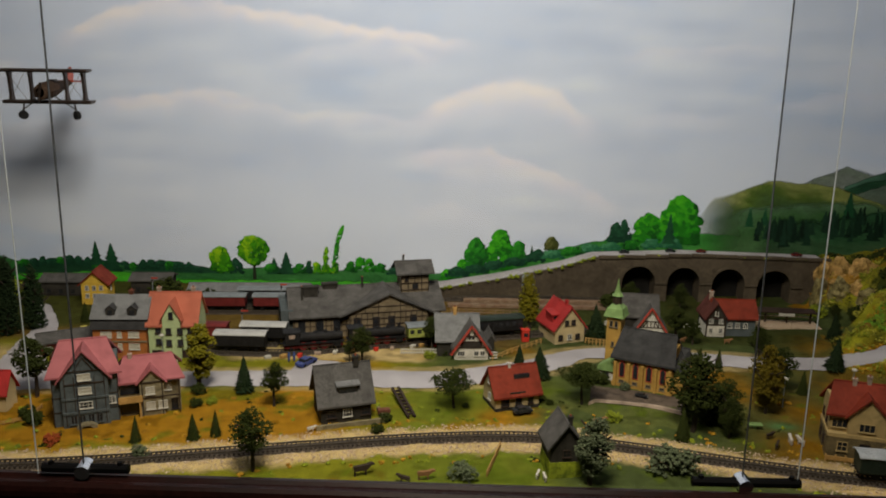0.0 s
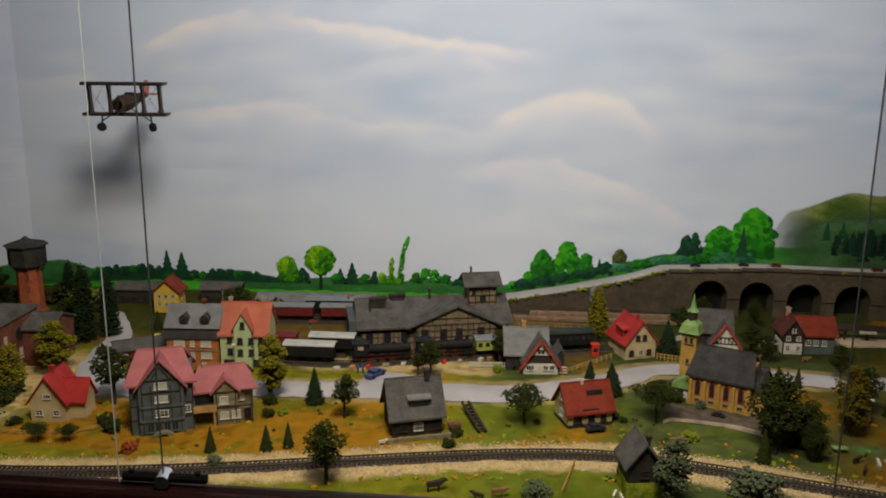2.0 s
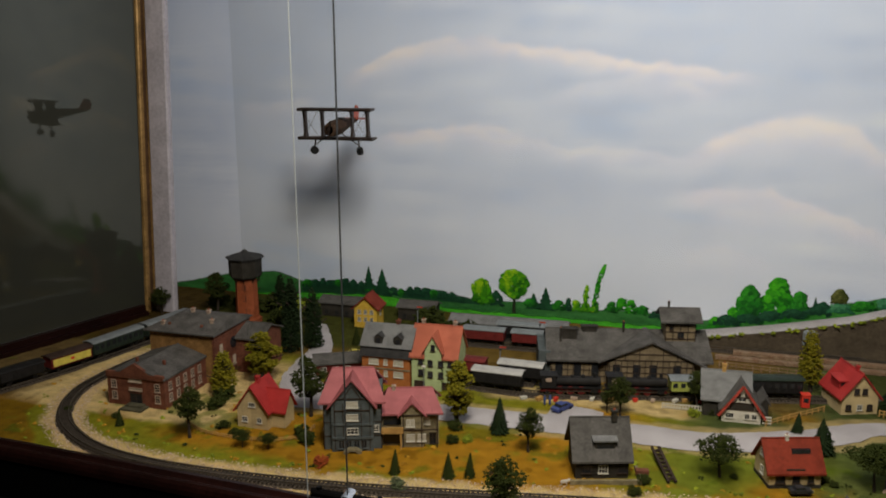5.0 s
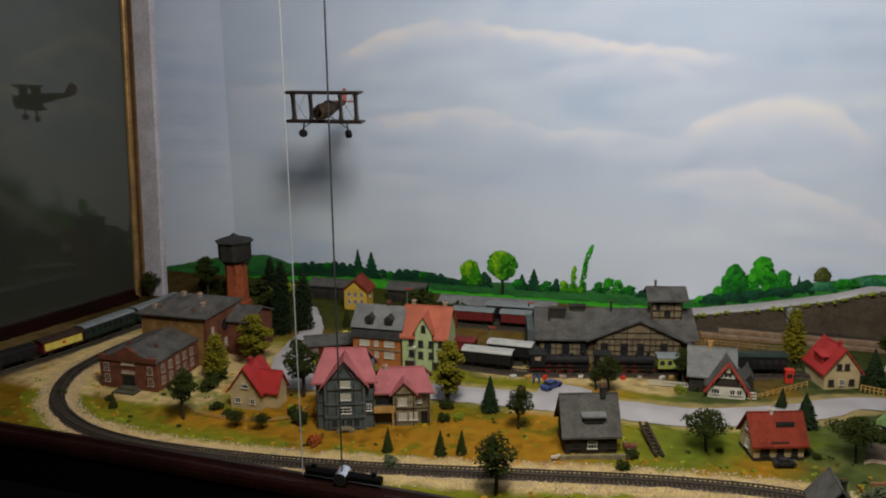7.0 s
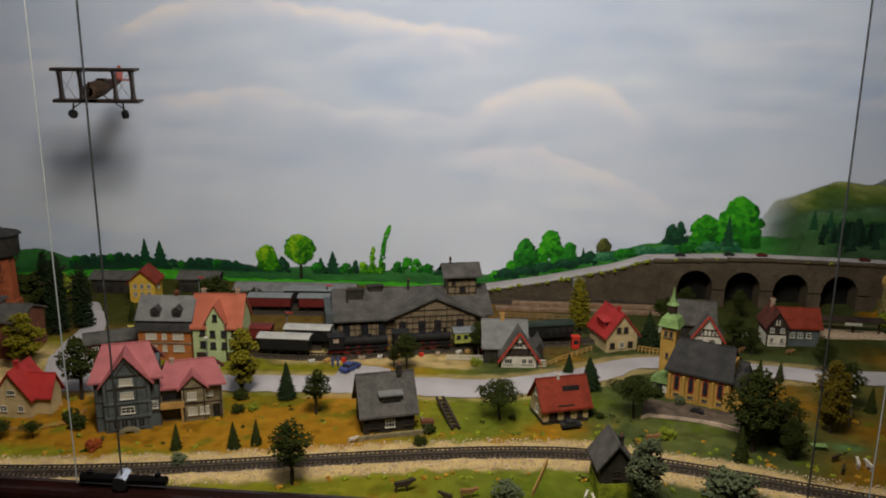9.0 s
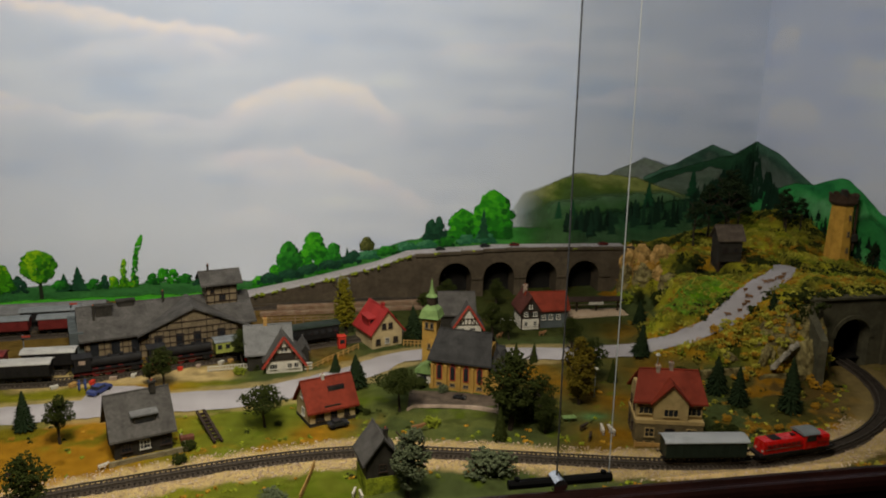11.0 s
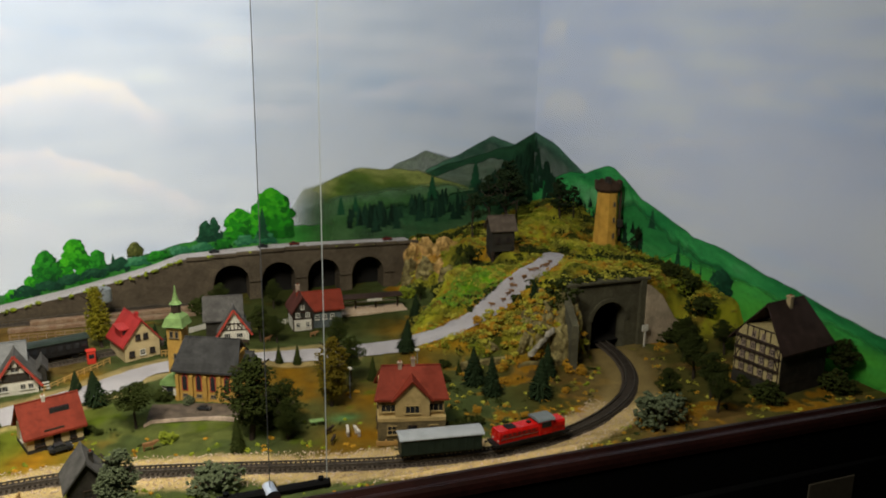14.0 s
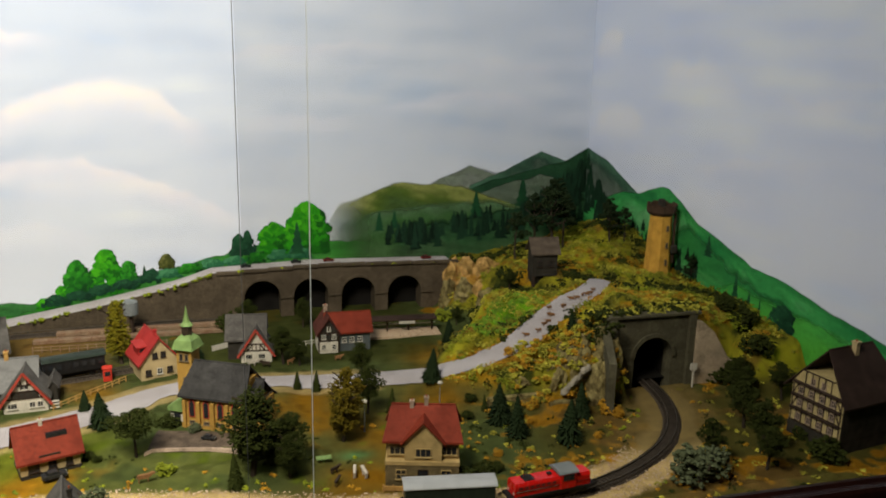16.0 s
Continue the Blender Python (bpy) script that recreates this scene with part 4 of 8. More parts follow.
    lay(earth * 0.45, smoothstep(-1.30, -1.36, x + 0.02 * b) * 0.85)
    lay(ochre * 0.55, smoothstep(-0.98, -1.10, x + 0.02 * b) * smoothstep(0.058, 0.07, d + 0.01 * b) * smoothstep(0.30, 0.24, y) * 0.85)
    ds = near_line(p, STREET[:9])
    lay(gravel * 0.8, smoothstep(0.066, 0.052, ds + 0.012 * b) * 0.6)
    lay(np.array((0.085, 0.21, 0.12)), 0.8 * np.exp(-(((x - 0.652) / 0.030) ** 2 + ((y - 0.312) / 0.020) ** 2)) * (1 + 0.6 * b))
    # hill: broad patches of moss, golden flock, dark growth and bare earth
    hill = smoothstep(0.015, 0.04, z) * smoothstep(0.80, 0.90, x)
    g, m = lump(x, y, 20, 41), lump(x, y, 48, 42)
    lay(np.array((0.20, 0.19, 0.030)), hill)
    lay(np.array((0.34, 0.33, 0.040)), hill * smoothstep(0.05, 0.35, g + 0.4 * m))
    lay(np.array((0.34, 0.18, 0.020)), hill * smoothstep(0.12, 0.35, -g + 0.5 * m) * 0.9)
    lay(np.array((0.045, 0.055, 0.016)), hill * smoothstep(0.15, 0.40, -m - 0.3 * g + 0.3 * c))
    lay(np.array((0.16, 0.10, 0.035)), hill * smoothstep(0.30, 0.55, m + 0.5 * c) * 0.8)
    bank = np.exp(-(((x - 1.045) / 0.055) ** 2 + ((y - 0.665) / 0.045) ** 2))
    lay(np.array((0.13, 0.30, 0.022)), hill * smoothstep(0.25, 0.6, bank + 0.15 * b))
    cliff = np.exp(-(((x - 1.07) / 0.05) ** 2 + ((y - 1.01) / 0.07) ** 2))
    lay(np.array((0.40, 0.22, 0.07)), hill * smoothstep(0.3, 0.6, cliff + 0.2 * b))
    lay(np.array((0.42, 0.22, 0.020)), smoothstep(0.056, 0.044, near_line(p, STREET[9:]) + 0.006 * b) * smoothstep(0.86, 0.92, x) * (0.5 + 0.5 * smoothstep(-0.2, 0.2, m)))
    # worn and damp patches, fine flock
    e = lump(x, y, 150, 24)
    lay(col * 0.45, smoothstep(0.35, 0.6, b + 0.5 * c) * smoothstep(0.07, 0.09, d) * 0.7)
    lay(np.array((0.085, 0.125, 0.014)), smoothstep(0.2, 0.5, -a + 0.6 * c) * smoothstep(0.06, 0.075, d) * smoothstep(0.9, 0.7, x) * (y < 0.46) * 0.65)
    return np.clip(col * np.array((1.03, 1.0, 0.62)) * (1 + 0.20 * c[:, None] + 0.10 * b[:, None] + 0.22 * e[:, None]), 0.008, 0.9)


def ground_place(u, v):
    x = -1.68 + u * 3.36
    front = 0.003 - 0.016 * x
    y = front + v * (BACK + 0.03 - front)
    rough = 0.0016 * lump(x, y, 60, 31) + 0.0010 * lump(x, y, 200, 32)
    hill = land(x, y)
    off_road = smoothstep(0.030, 0.050, near_line(np.stack([x, y], 1), STREET))
    z = hill + rough * (0.3 + 0.7 * off_road) + off_road * smoothstep(0.015, 0.05, hill) * (0.007 * lump(x, y, 55, 33) + 0.004 * lump(x, y, 140, 34))
    return np.stack([x, y, z], 1)


M["ground"] = painted("flocked_ground", "paint", 0.95, 160.0, 0.35, 0.9)
M["ground"].node_tree.nodes["Principled BSDF"].inputs["Specular IOR Level"].default_value = 0.03
ground = paint_mesh("ground", 720, 250, ground_place, ground_paint, M["ground"], smooth=True)
# the ground is open where the tunnel runs in
bm = bmesh.new()
bm.from_mesh(ground.data)
bmesh.ops.delete(bm, geom=[f for f in bm.faces if 1.226 < f.calc_center_median().x < 1.318 and 0.462 < f.calc_center_median().y < 0.502], context="FACES")
bm.to_mesh(ground.data)
bm.free()
tagged(ground, "model landscape of green and ochre flock with gravel", "ground", kind="structure")

road = part("road", strip(STREET, (0.05, 0.040, 0.038, 0.040, 0.044, 0.040, 0.036, 0.034, 0.034, 0.036, 0.036, 0.034, 0.024), 0.0045, ragged=0.05), "street", smooth=True)
tagged(road, "pale grey village street winding up the hill", "road", kind="structure")
lane = part("road_lane", strip([(-0.74, 0.46), (-0.80, 0.54), (-0.83, 0.64), (-0.86, 0.76), (-0.95, 0.92)], (0.05, 0.04, 0.026, 0.02), 0.0042, ragged=0.08), "street", smooth=True)
tagged(lane, "pale lane leading back between the cypresses", "road", kind="structure")
yard = part("pavement_yard", strip([(-0.20, 0.50), (-0.19, 0.58)], (0.055, 0.05), 0.0048, ragged=0.05), "street", smooth=True)
tagged(yard, "pale parking bay beside the street", "pavement", kind="structure")
ter = part("pavement_terrace", strip([(0.335, 0.424), (0.39, 0.412), (0.45, 0.397), (0.505, 0.378)], (0.038, 0.028), 0.003, ragged=0.05), "paving", smooth=True)
tagged(ter, "brown paved terrace in front of the church", "pavement", kind="structure")
kerb_line = part("kerb_terrace", strip([(0.325, 0.384), (0.385, 0.374), (0.445, 0.361), (0.50, 0.347)], (0.0028, 0.0028), 0.006, 0.005, ragged=0.25, seed=5), "chimney")
tagged(kerb_line, "low pale stone kerb edging the church terrace", "kerb", kind="structure")


PIECE = {}


def railway(name, label, points):
    tr = thing(name, label, "railway track")
    part("ballast", strip(points, (0.0165, 0.0165), 0.0045, 0.004, 0.015, follow=False, ragged=0.06), "ballast", tr)
    q, h = resample(points, 0.0075)
    near = [i for i in range(len(q)) if q[i, 1] < 0.30 and abs(q[i, 0]) < 1.15]
    near = set(near[:: max(1, -(-len(near) // 295))]) if len(near) <= 295 else set(near[len(near) // 2 - 147 : len(near) // 2 + 148])
    rest = bmesh.new()
    for i, ((x, y), (a, b)) in enumerate(zip(q[:, :2], h)):
        if i in near:
            if "sleeper" not in PIECE:
                PIECE["sleeper"] = bpy.data.meshes.new("sleeper")
                one = boxed((-0.0014, 0.0014, -0.0138, 0.0138, 0.004, 0.0066))
                one.to_mesh(PIECE["sleeper"])
                one.free()
            part("sleeper", PIECE["sleeper"], "sleeper", tr).matrix_local = pose(x, y, 0, 0, 0, math.degrees(math.atan2(b, a)))
        else:
            for w in box(rest, -0.0014, 0.0014, -0.0138, 0.0138, 0.004, 0.0066):
                w.co = Vector((x + a * w.co.x - b * w.co.y, y + b * w.co.x + a * w.co.y, w.co.z))
    if rest.verts:
        part("sleeper", rest, "sleeper", tr, kind="stuff")
    for s in (-1, 1):
        bm = bmesh.new()
        ring = None
        for (x, y), (a, b) in zip(q[::2, :2], h[::2]):
            c = [bm.verts.new((x - b * (s * 0.00825 + o), y + a * (s * 0.00825 + o), z)) for o, z in ((-0.0007, 0.0066), (0.0007, 0.0066), (0.0006, 0.0092), (-0.0006, 0.0092))]
            if ring:
                for i in range(4):
                    bm.faces.new((ring[i], ring[(i + 1) % 4], c[(i + 1) % 4], c[i]))
            ring = c
        part("rail", bm, "rail", tr)
    return tr


railway("railway_track", "single model track on dark ballast curving along the front", TRACK)
railway("railway_track", "siding along the mirror panel carrying parked coaches", [(-1.435, 0.10), (-1.375, 0.28), (-1.329, 0.43), (-1.300, 0.58), (-1.280, 0.70), (-1.26, 0.82)])
for k, (dy, x0, x1) in enumerate(((0.0, -0.46, 0.42), (0.055, -0.5, -0.30), (0.20, -0.62, -0.28), (0.255, -0.62, -0.28), (0.31, -0.62, 0.5))):
    railway("railway_track", "straight yard track by the station shed", [(x, 0.614 + dy + (0.28 * (x + 0.28) if x > -0.28 else 0.0)) if dy < 0.15 else (x, 0.70 + dy + 0.06 * (x + 0.28)) for x in np.linspace(x0, x1, 6)])
# ---- buildings ----
FACE = {"front": lambda u, z, W, D: pose(u, 0, z), "right": lambda u, z, W, D: pose(W, u, z, 0, 0, 90), "left": lambda u, z, W, D: pose(0, u, z, 0, 0, -90)}
SHARED = {}


def window(parent, face, u, z, w, h, W=0.0, D=0.0, y=0.0, x=0.0, frame="white_timber", pane="pane", bars=(1, 1), name="window"):
    """A window with its pane set back in a frame, its middle at u, its sill at z; y, x: shift of the wall."""
    key = (round(w, 4), round(h, 4), frame, bars, name)
    if key not in SHARED:
        t = 0.0011
        bm = boxed((-w / 2, -w / 2 + t, -0.0014, 0.001, 0, h), (w / 2 - t, w / 2, -0.0014, 0.001, 0, h), (-w / 2 + t, w / 2 - t, -0.0014, 0.001, h - t, h), (-w / 2 - 0.001, w / 2 + 0.001, -0.0024, 0.001, -0.0012, t * 0.6))
        for i in range(bars[0]):
            c = -w / 2 + w * (i + 1) / (bars[0] + 1)
            box(bm, c - 0.0004, c + 0.0004, -0.001, 0.001, t, h - t)
        for i in range(bars[1]):
            c = h * (i + 1) / (bars[1] + 1)
            box(bm, -w / 2 + t, w / 2 - t, -0.0009, 0.001, c - 0.0004, c + 0.0004)
        ob = part(name, bm, frame, parent)
        SHARED[key] = ob.data
        pk = ("pane", key[0], key[1])
        if pk not in SHARED:
            bm = boxed((-w / 2 + t * 0.8, w / 2 - t * 0.8, -0.0004, 0.001, t * 0.5, h - t * 0.8))
            bmesh.ops.recalc_face_normals(bm, faces=bm.faces)
            SHARED[pk] = bpy.data.meshes.new("pane")
            bm.to_mesh(SHARED[pk])
            bm.free()
    else:
        ob = part(name, SHARED[key], frame, parent)
    ob.matrix_local = pose(x, y, 0) @ FACE[face](u, z, W, D)
    me = SHARED[("pane", key[0], key[1])]
    pm = (me, pane)
    if pm not in SHARED:
        SHARED[pm] = me.copy()
        SHARED[pm].materials.clear()
        SHARED[pm].materials.append(M[pane])
    part("pane", SHARED[pm], pane, ob)
    return ob


def volume(parent, x, y, w, d, eave, peak, axis, wall, roof, ov=0.006, th=0.0035, hip=0.0, z0=0.0, wall_name="wall", label=""):
    """Walls and a pitched roof over a rectangle; hip: by how much the ridge is shorter than the eaves at each end."""
    bm = bmesh.new()
    a0, a1, c0, c1 = (y, y + d, x, x + w) if axis == "x" else (x, x + w, y, y + d)
    mid, span = (a0 + a1) / 2, (a1 - a0) / 2
    k = (peak - eave) / (span + ov)
    lo, eave = eave, eave + ov * k
    if hip > 0.6 * span:
        box(bm, x, x + w, y, y + d, z0, eave - th)
    else:
        cut = min(1.0, hip / span * 1.4) if hip else 0
        top = peak - th * 1.3 - (peak - eave) * cut
        half = span * cut
        prism(bm, [(a0, z0), (a1, z0), (a1, eave - th), (mid + half, top), (mid - half - 1e-4, top), (a0, eave - th)], c0, c1, axis)
    wl = part(wall_name, bm, wall, parent, label)
    bm = bmesh.new()
    prism(bm, [(a0 - ov, lo), (mid, peak), (a1 + ov, lo), (a1 + ov, lo - th), (mid, peak - th), (a0 - ov, lo - th)], c0 - ov, c1 + ov, axis, {1: hip, 4: hip}, {1: hip, 4: hip})
    rf = part("roof", bm, roof, parent)
    bm = bmesh.new()
    if axis == "x":
        beam(bm, (c0 - ov + hip, mid, peak), (c1 + ov - hip, mid, peak), 0.0016, 6)
    else:
        beam(bm, (mid, c0 - ov + hip, peak), (mid, c1 + ov - hip, peak), 0.0016, 6)
    part("ridge_cap", bm, roof, rf)
    return wl, rf


def chimney(parent, x, y, z0, z1, w=0.007, mat="chimney"):
    ob = part("chimney", boxed((x - w / 2, x + w / 2, y - w / 2, y + w / 2, z0, z1 - 0.003), (x - w * 0.65, x + w * 0.65, y - w * 0.65, y + w * 0.65, z1 - 0.003, z1)), mat, parent)
    bm = bmesh.new()
    lathe(bm, [(w * 0.22, z1), (w * 0.2, z1 + 0.003)], 8, (x, y))
    part("chimney_pot", bm, "red_brick", ob)


def timbers(parent, lines, y=-0.0, x=0.0, face="front", mat="timber", r=0.0014):
    """Half-timber work: bars on a wall, from (u, z) to (u, z)."""
    for u0, z0, u1, z1 in lines:
        bm = bmesh.new()
        a, b = ((u0, y - 0.0004, z0), (u1, y - 0.0004, z1)) if face == "front" else ((x, u0, z0), (x, u1, z1))
        beam(bm, a, b, r)
        part("timber", bm, mat, parent)


def dormer(parent, x, y, w, z0, z1, depth, wall, roof, pane="pane"):
    """A small gabled dormer standing in the slope behind it."""
    dm = part("dormer", (lambda bm: (prism(bm, [(x - w / 2, z0), (x + w / 2, z0), (x + w / 2, z1 - w * 0.3), (x, z1), (x - w / 2, z1 - w * 0.3)], y, y + depth, "y"), bm)[1])(bmesh.new()), wall, parent)
    bm = bmesh.new()
    o = 0.0018
    prism(bm, [(x - w / 2 - o, z1 - w * 0.3 - o), (x, z1 + o), (x + w / 2 + o, z1 - w * 0.3 - o), (x + w / 2 + o, z1 - w * 0.3 - o - 0.0016), (x, z1 + o - 0.0016), (x - w / 2 - o, z1 - w * 0.3 - o - 0.0016)], y - o, y + depth, "y")
    part("dormer_roof", bm, roof, dm)
    part("dormer_window", boxed((x - w * 0.27, x + w * 0.27, y - 0.0006, y + 0.001, z0 + (z1 - z0) * 0.12, z0 + (z1 - z0) * 0.62)), pane, dm)
    return dm


def shed_dormer(parent, x0, x1, y, z0, z1, depth, wall, roof, rise=0.004):
    dm = part("dormer", boxed((x0, x1, y, y + depth, z0, z1)), wall, parent)
    bm = bmesh.new()
    prism(bm, [(y - 0.004, z1), (y + depth, z1 + rise), (y + depth, z1 + rise + 0.0025), (y - 0.004, z1 + 0.0025)], x0 - 0.004, x1 + 0.004, "x")
    part("dormer_roof", bm, roof, dm)
    part("dormer_window", boxed((x0 + 0.003, x1 - 0.003, y - 0.0006, y + 0.001, z0 + (z1 - z0) * 0.3, z0 + (z1 - z0) * 0.85)), "pane", dm)


def cross_gable(parent, x, w, z_eave, z_peak, y0, depth, wall, roof, ov=0.004, th=0.003):
    """A gable that faces the front, its roof running back into the main one."""
    k = (z_peak - z_eave) / (w / 2 + ov)
    lo, z_eave = z_eave, z_eave + ov * k
    wl = part("gable", (lambda bm: (prism(bm, [(x - w / 2, 0.0), (x + w / 2, 0.0), (x + w / 2, z_eave - th), (x, z_peak - th * 1.3), (x - w / 2, z_eave - th)], y0, y0 + depth, "y"), bm)[1])(bmesh.new()), wall, parent)
    bm = bmesh.new()
    prism(bm, [(x - w / 2 - ov, lo), (x, z_peak), (x + w / 2 + ov, lo), (x + w / 2 + ov, lo - th), (x, z_peak - th), (x - w / 2 - ov, lo - th)], y0 - 0.005, y0 + depth, "y")
    part("gable_roof", bm, roof, parent)
    return wl


# villa with pink roofs
h = thing("villa", "grey half-timbered villa with faded pink roofs and a balcony", "house", pose(-0.596, 0.247, 0, 0, 0, 21))
volume(h, 0, 0, 0.104, 0.085, 0.092, 0.139, "x", "grey_wall", "pink_roof", 0.008, hip=0.022)
cross_gable(h, 0.052, 0.074, 0.084, 0.1375, -0.010, 0.056, "grey_wall", "pink_roof", 0.007)
timbers(h, [(0.021, z, 0.083, z) for z in (0.026, 0.052, 0.078, 0.1)] + [(u, 0.004, u, 0.09) for u in (0.021, 0.036, 0.068, 0.083)] + [(0.036, 0.1, 0.052, 0.124), (0.068, 0.1, 0.052, 0.124)], y=-0.0105, r=0.0010)
timbers(h, [(0, z, 0.021, z) for z in (0.026, 0.052, 0.078)] + [(0.083, z, 0.104, z) for z in (0.026, 0.052, 0.078)] + [(0.001, 0.0, 0.001, 0.085), (0.103, 0, 0.103, 0.085)], r=0.0010)
for z in (0.033, 0.059, 0.083):
    window(h, "front", 0.052, z, 0.021, 0.012, y=-0.010, bars=(2, 1), pane="pale_pane" if z > 0.05 else "pane")
window(h, "front", 0.093, 0.033, 0.012, 0.013, bars=(1, 2), pane="pane")
for u in (0.032, 0.045, 0.059, 0.072):
    window(h, "front", u, 0.006, 0.011, 0.017, y=-0.010, frame="grey_wall", bars=(1, 0))
part("band_course", boxed((0.016, 0.088, -0.0125, -0.010, 0.0245, 0.0285), (0.016, 0.088, -0.0120, -0.010, 0.0500, 0.0535)), "grey_wall", h)
for u in (0.02, 0.045, 0.066):
    for z in (0.033, 0.059):
        window(h, "left", u, z, 0.011, 0.013)
bm = bmesh.new()
prism(bm, [(0.036, 0.0), (0.036, 0.004), (0.046, 0.009), (0.058, 0.009), (0.068, 0.004), (0.068, 0.0), (0.062, 0.0), (0.057, 0.005), (0.047, 0.005), (0.042, 0.0)], -0.022, -0.010, "y")
part("porch_arch", bm, "stone_wall", h)
volume(h, 0.104, 0.012, 0.102, 0.07, 0.064, 0.097, "x", "stone_wall", "pink_roof", 0.008, hip=0.018)
cross_gable(h, 0.158, 0.040, 0.062, 0.088, 0.001, 0.045, "stone_wall", "pink_roof", 0.006)
timbers(h, [(0.14, 0.034, 0.204, 0.034), (0.14, 0.062, 0.204, 0.062), (0.142, 0, 0.142, 0.066), (0.175, 0, 0.175, 0.062), (0.203, 0, 0.203, 0.062)], y=0.0008)
# no recess is cut: dark panels on the wall paint its shade
part("loggia", boxed((0.106, 0.138, 0.0105, 0.013, 0.004, 0.028), (0.106, 0.138, 0.0105, 0.013, 0.040, 0.060)), "pane", h, "dark panels painting the shade of the loggia openings")
bal = part("balcony", boxed((0.103, 0.142, -0.006, 0.012, 0.030, 0.0325), (0.103, 0.142, -0.006, -0.0045, 0.0325, 0.042)), "yellow_timber", h, "ochre wooden balcony")
part("post", boxed((0.136, 0.139, -0.005, -0.002, 0, 0.030)), "yellow_timber", bal)
for u, z in ((0.155, 0.040), (0.155, 0.012), (0.183, 0.040), (0.175, 0.012)):
    window(h, "front", u, z, 0.015, 0.014, y=0.001 if u < 0.177 else 0.012, bars=(1, 2), pane="pale_pane")
window(h, "front", 0.195, 0.002, 0.012, 0.022, y=0.012, frame="timber", name="door")
chimney(h, 0.125, 0.045, 0.088, 0.103, 0.006)

# orange and green town houses
h = thing("orange_townhouse", "orange brick townhouse with a grey mansard roof", "house", pose(-0.665, 0.568, 0, 0, 0, 3))
part("wall", boxed((0, 0.108, 0, 0.085, 0, 0.066)), "orange_wall", h)
bm = bmesh.new()
prism(bm, [(-0.005, 0.064), (0.006, 0.086), (0.079, 0.086), (0.09, 0.064)], -0.004, 0.112, "x")
part("mansard", bm, "dark_roof", h)
bm = bmesh.new()
prism(bm, [(-0.001, 0.085), (0.0425, 0.127), (0.086, 0.085)], -0.005, 0.113, "x")
part("roof", bm, "light_roof", h)
for u in (0.036, 0.080):
    dormer(h, u, 0.006, 0.018, 0.087, 0.112, 0.03, "dark_wall", "dark_roof")
for u in (0.027, 0.054, 0.083):
    for z in (0.046, 0.020):
        window(h, "front", u, z, 0.022 if u != 0.054 else 0.009, 0.013, bars=(2 if u != 0.054 else 0, 1), pane="pale_pane")
part("cornice", boxed((-0.002, 0.110, -0.002, 0.0, 0.036, 0.039)), "tan_wall", h)
chimney(h, 0.070, 0.045, 0.118, 0.135, 0.008, "brick")
h = thing("green_townhouse", "pale green townhouse with a salmon tiled roof", "house", pose(-0.553, 0.576, 0, 0, 0, 4))
volume(h, 0, 0, 0.098, 0.085, 0.072, 0.131, "x", "green_wall", "salmon_roof", 0.005)
cross_gable(h, 0.049, 0.036, 0.084, 0.124, -0.007, 0.049, "green_wall", "salmon_roof", 0.005)
window(h, "front", 0.049, 0.088, 0.009, 0.014, y=-0.007, frame="timber", bars=(0, 0))
for u in (0.020, 0.043, 0.066, 0.085):
    for z in (0.054, 0.029):
        window(h, "front", u, z, 0.011, 0.014, y=-0.007 if 0.032 < u < 0.0661 else 0, frame="timber", bars=(0, 0))
part("shopfront", boxed((0.006, 0.092, -0.0018, 0.001, 0.002, 0.018)), "timber", h)
chimney(h, 0.015, 0.045, 0.12, 0.141)
chimney(h, 0.085, 0.045, 0.12, 0.141)

# yellow house by the backdrop, low red shed on the lane
h = thing("yellow_house", "yellow plastered house with a red tiled roof", "house", pose(-0.850, 0.93, 0, 0, 0, 6))
volume(h, 0, 0, 0.062, 0.060, 0.052, 0.086, "y", "yellow_wall", "red_roof", 0.007)
for u in (0.014, 0.031, 0.048):
    for z in (0.038, 0.018):
        window(h, "front", u, z, 0.009, 0.011)
window(h, "right", 0.03, 0.03, 0.01, 0.012, W=0.062)
h = thing("low_shed", "long dark red shed with a grey felt roof", "shed", pose(-0.778, 0.570, 0, 0, 0, 30))
volume(h, 0, 0, 0.110, 0.06, 0.030, 0.042, "x", "wagon_red", "grey_roof", 0.006)
for u in (0.016, 0.043, 0.07):
    window(h, "front", u, 0.008, 0.014, 0.012)

# small house with a red roof near the curve
h = thing("red_roofed_cottage", "cream cottage with a bright red crossed roof", "house", pose(-0.798, 0.285, 0, 0, 0, 2) @ Matrix.Scale(0.86, 4))
volume(h, 0, 0, 0.074, 0.075, 0.040, 0.100, "y", "cream_wall", "bright_red_roof", 0.007)
volume(h, 0.05, 0.020, 0.055, 0.045, 0.038, 0.082, "x", "cream_wall", "bright_red_roof", 0.006)
window(h, "front", 0.037, 0.050, 0.016, 0.010, bars=(2, 0))
window(h, "front", 0.018, 0.014, 0.014, 0.012)
window(h, "front", 0.054, 0.014, 0.012, 0.012)
chimney(h, 0.037, 0.03, 0.088, 0.112, 0.008, "bright_red_roof")

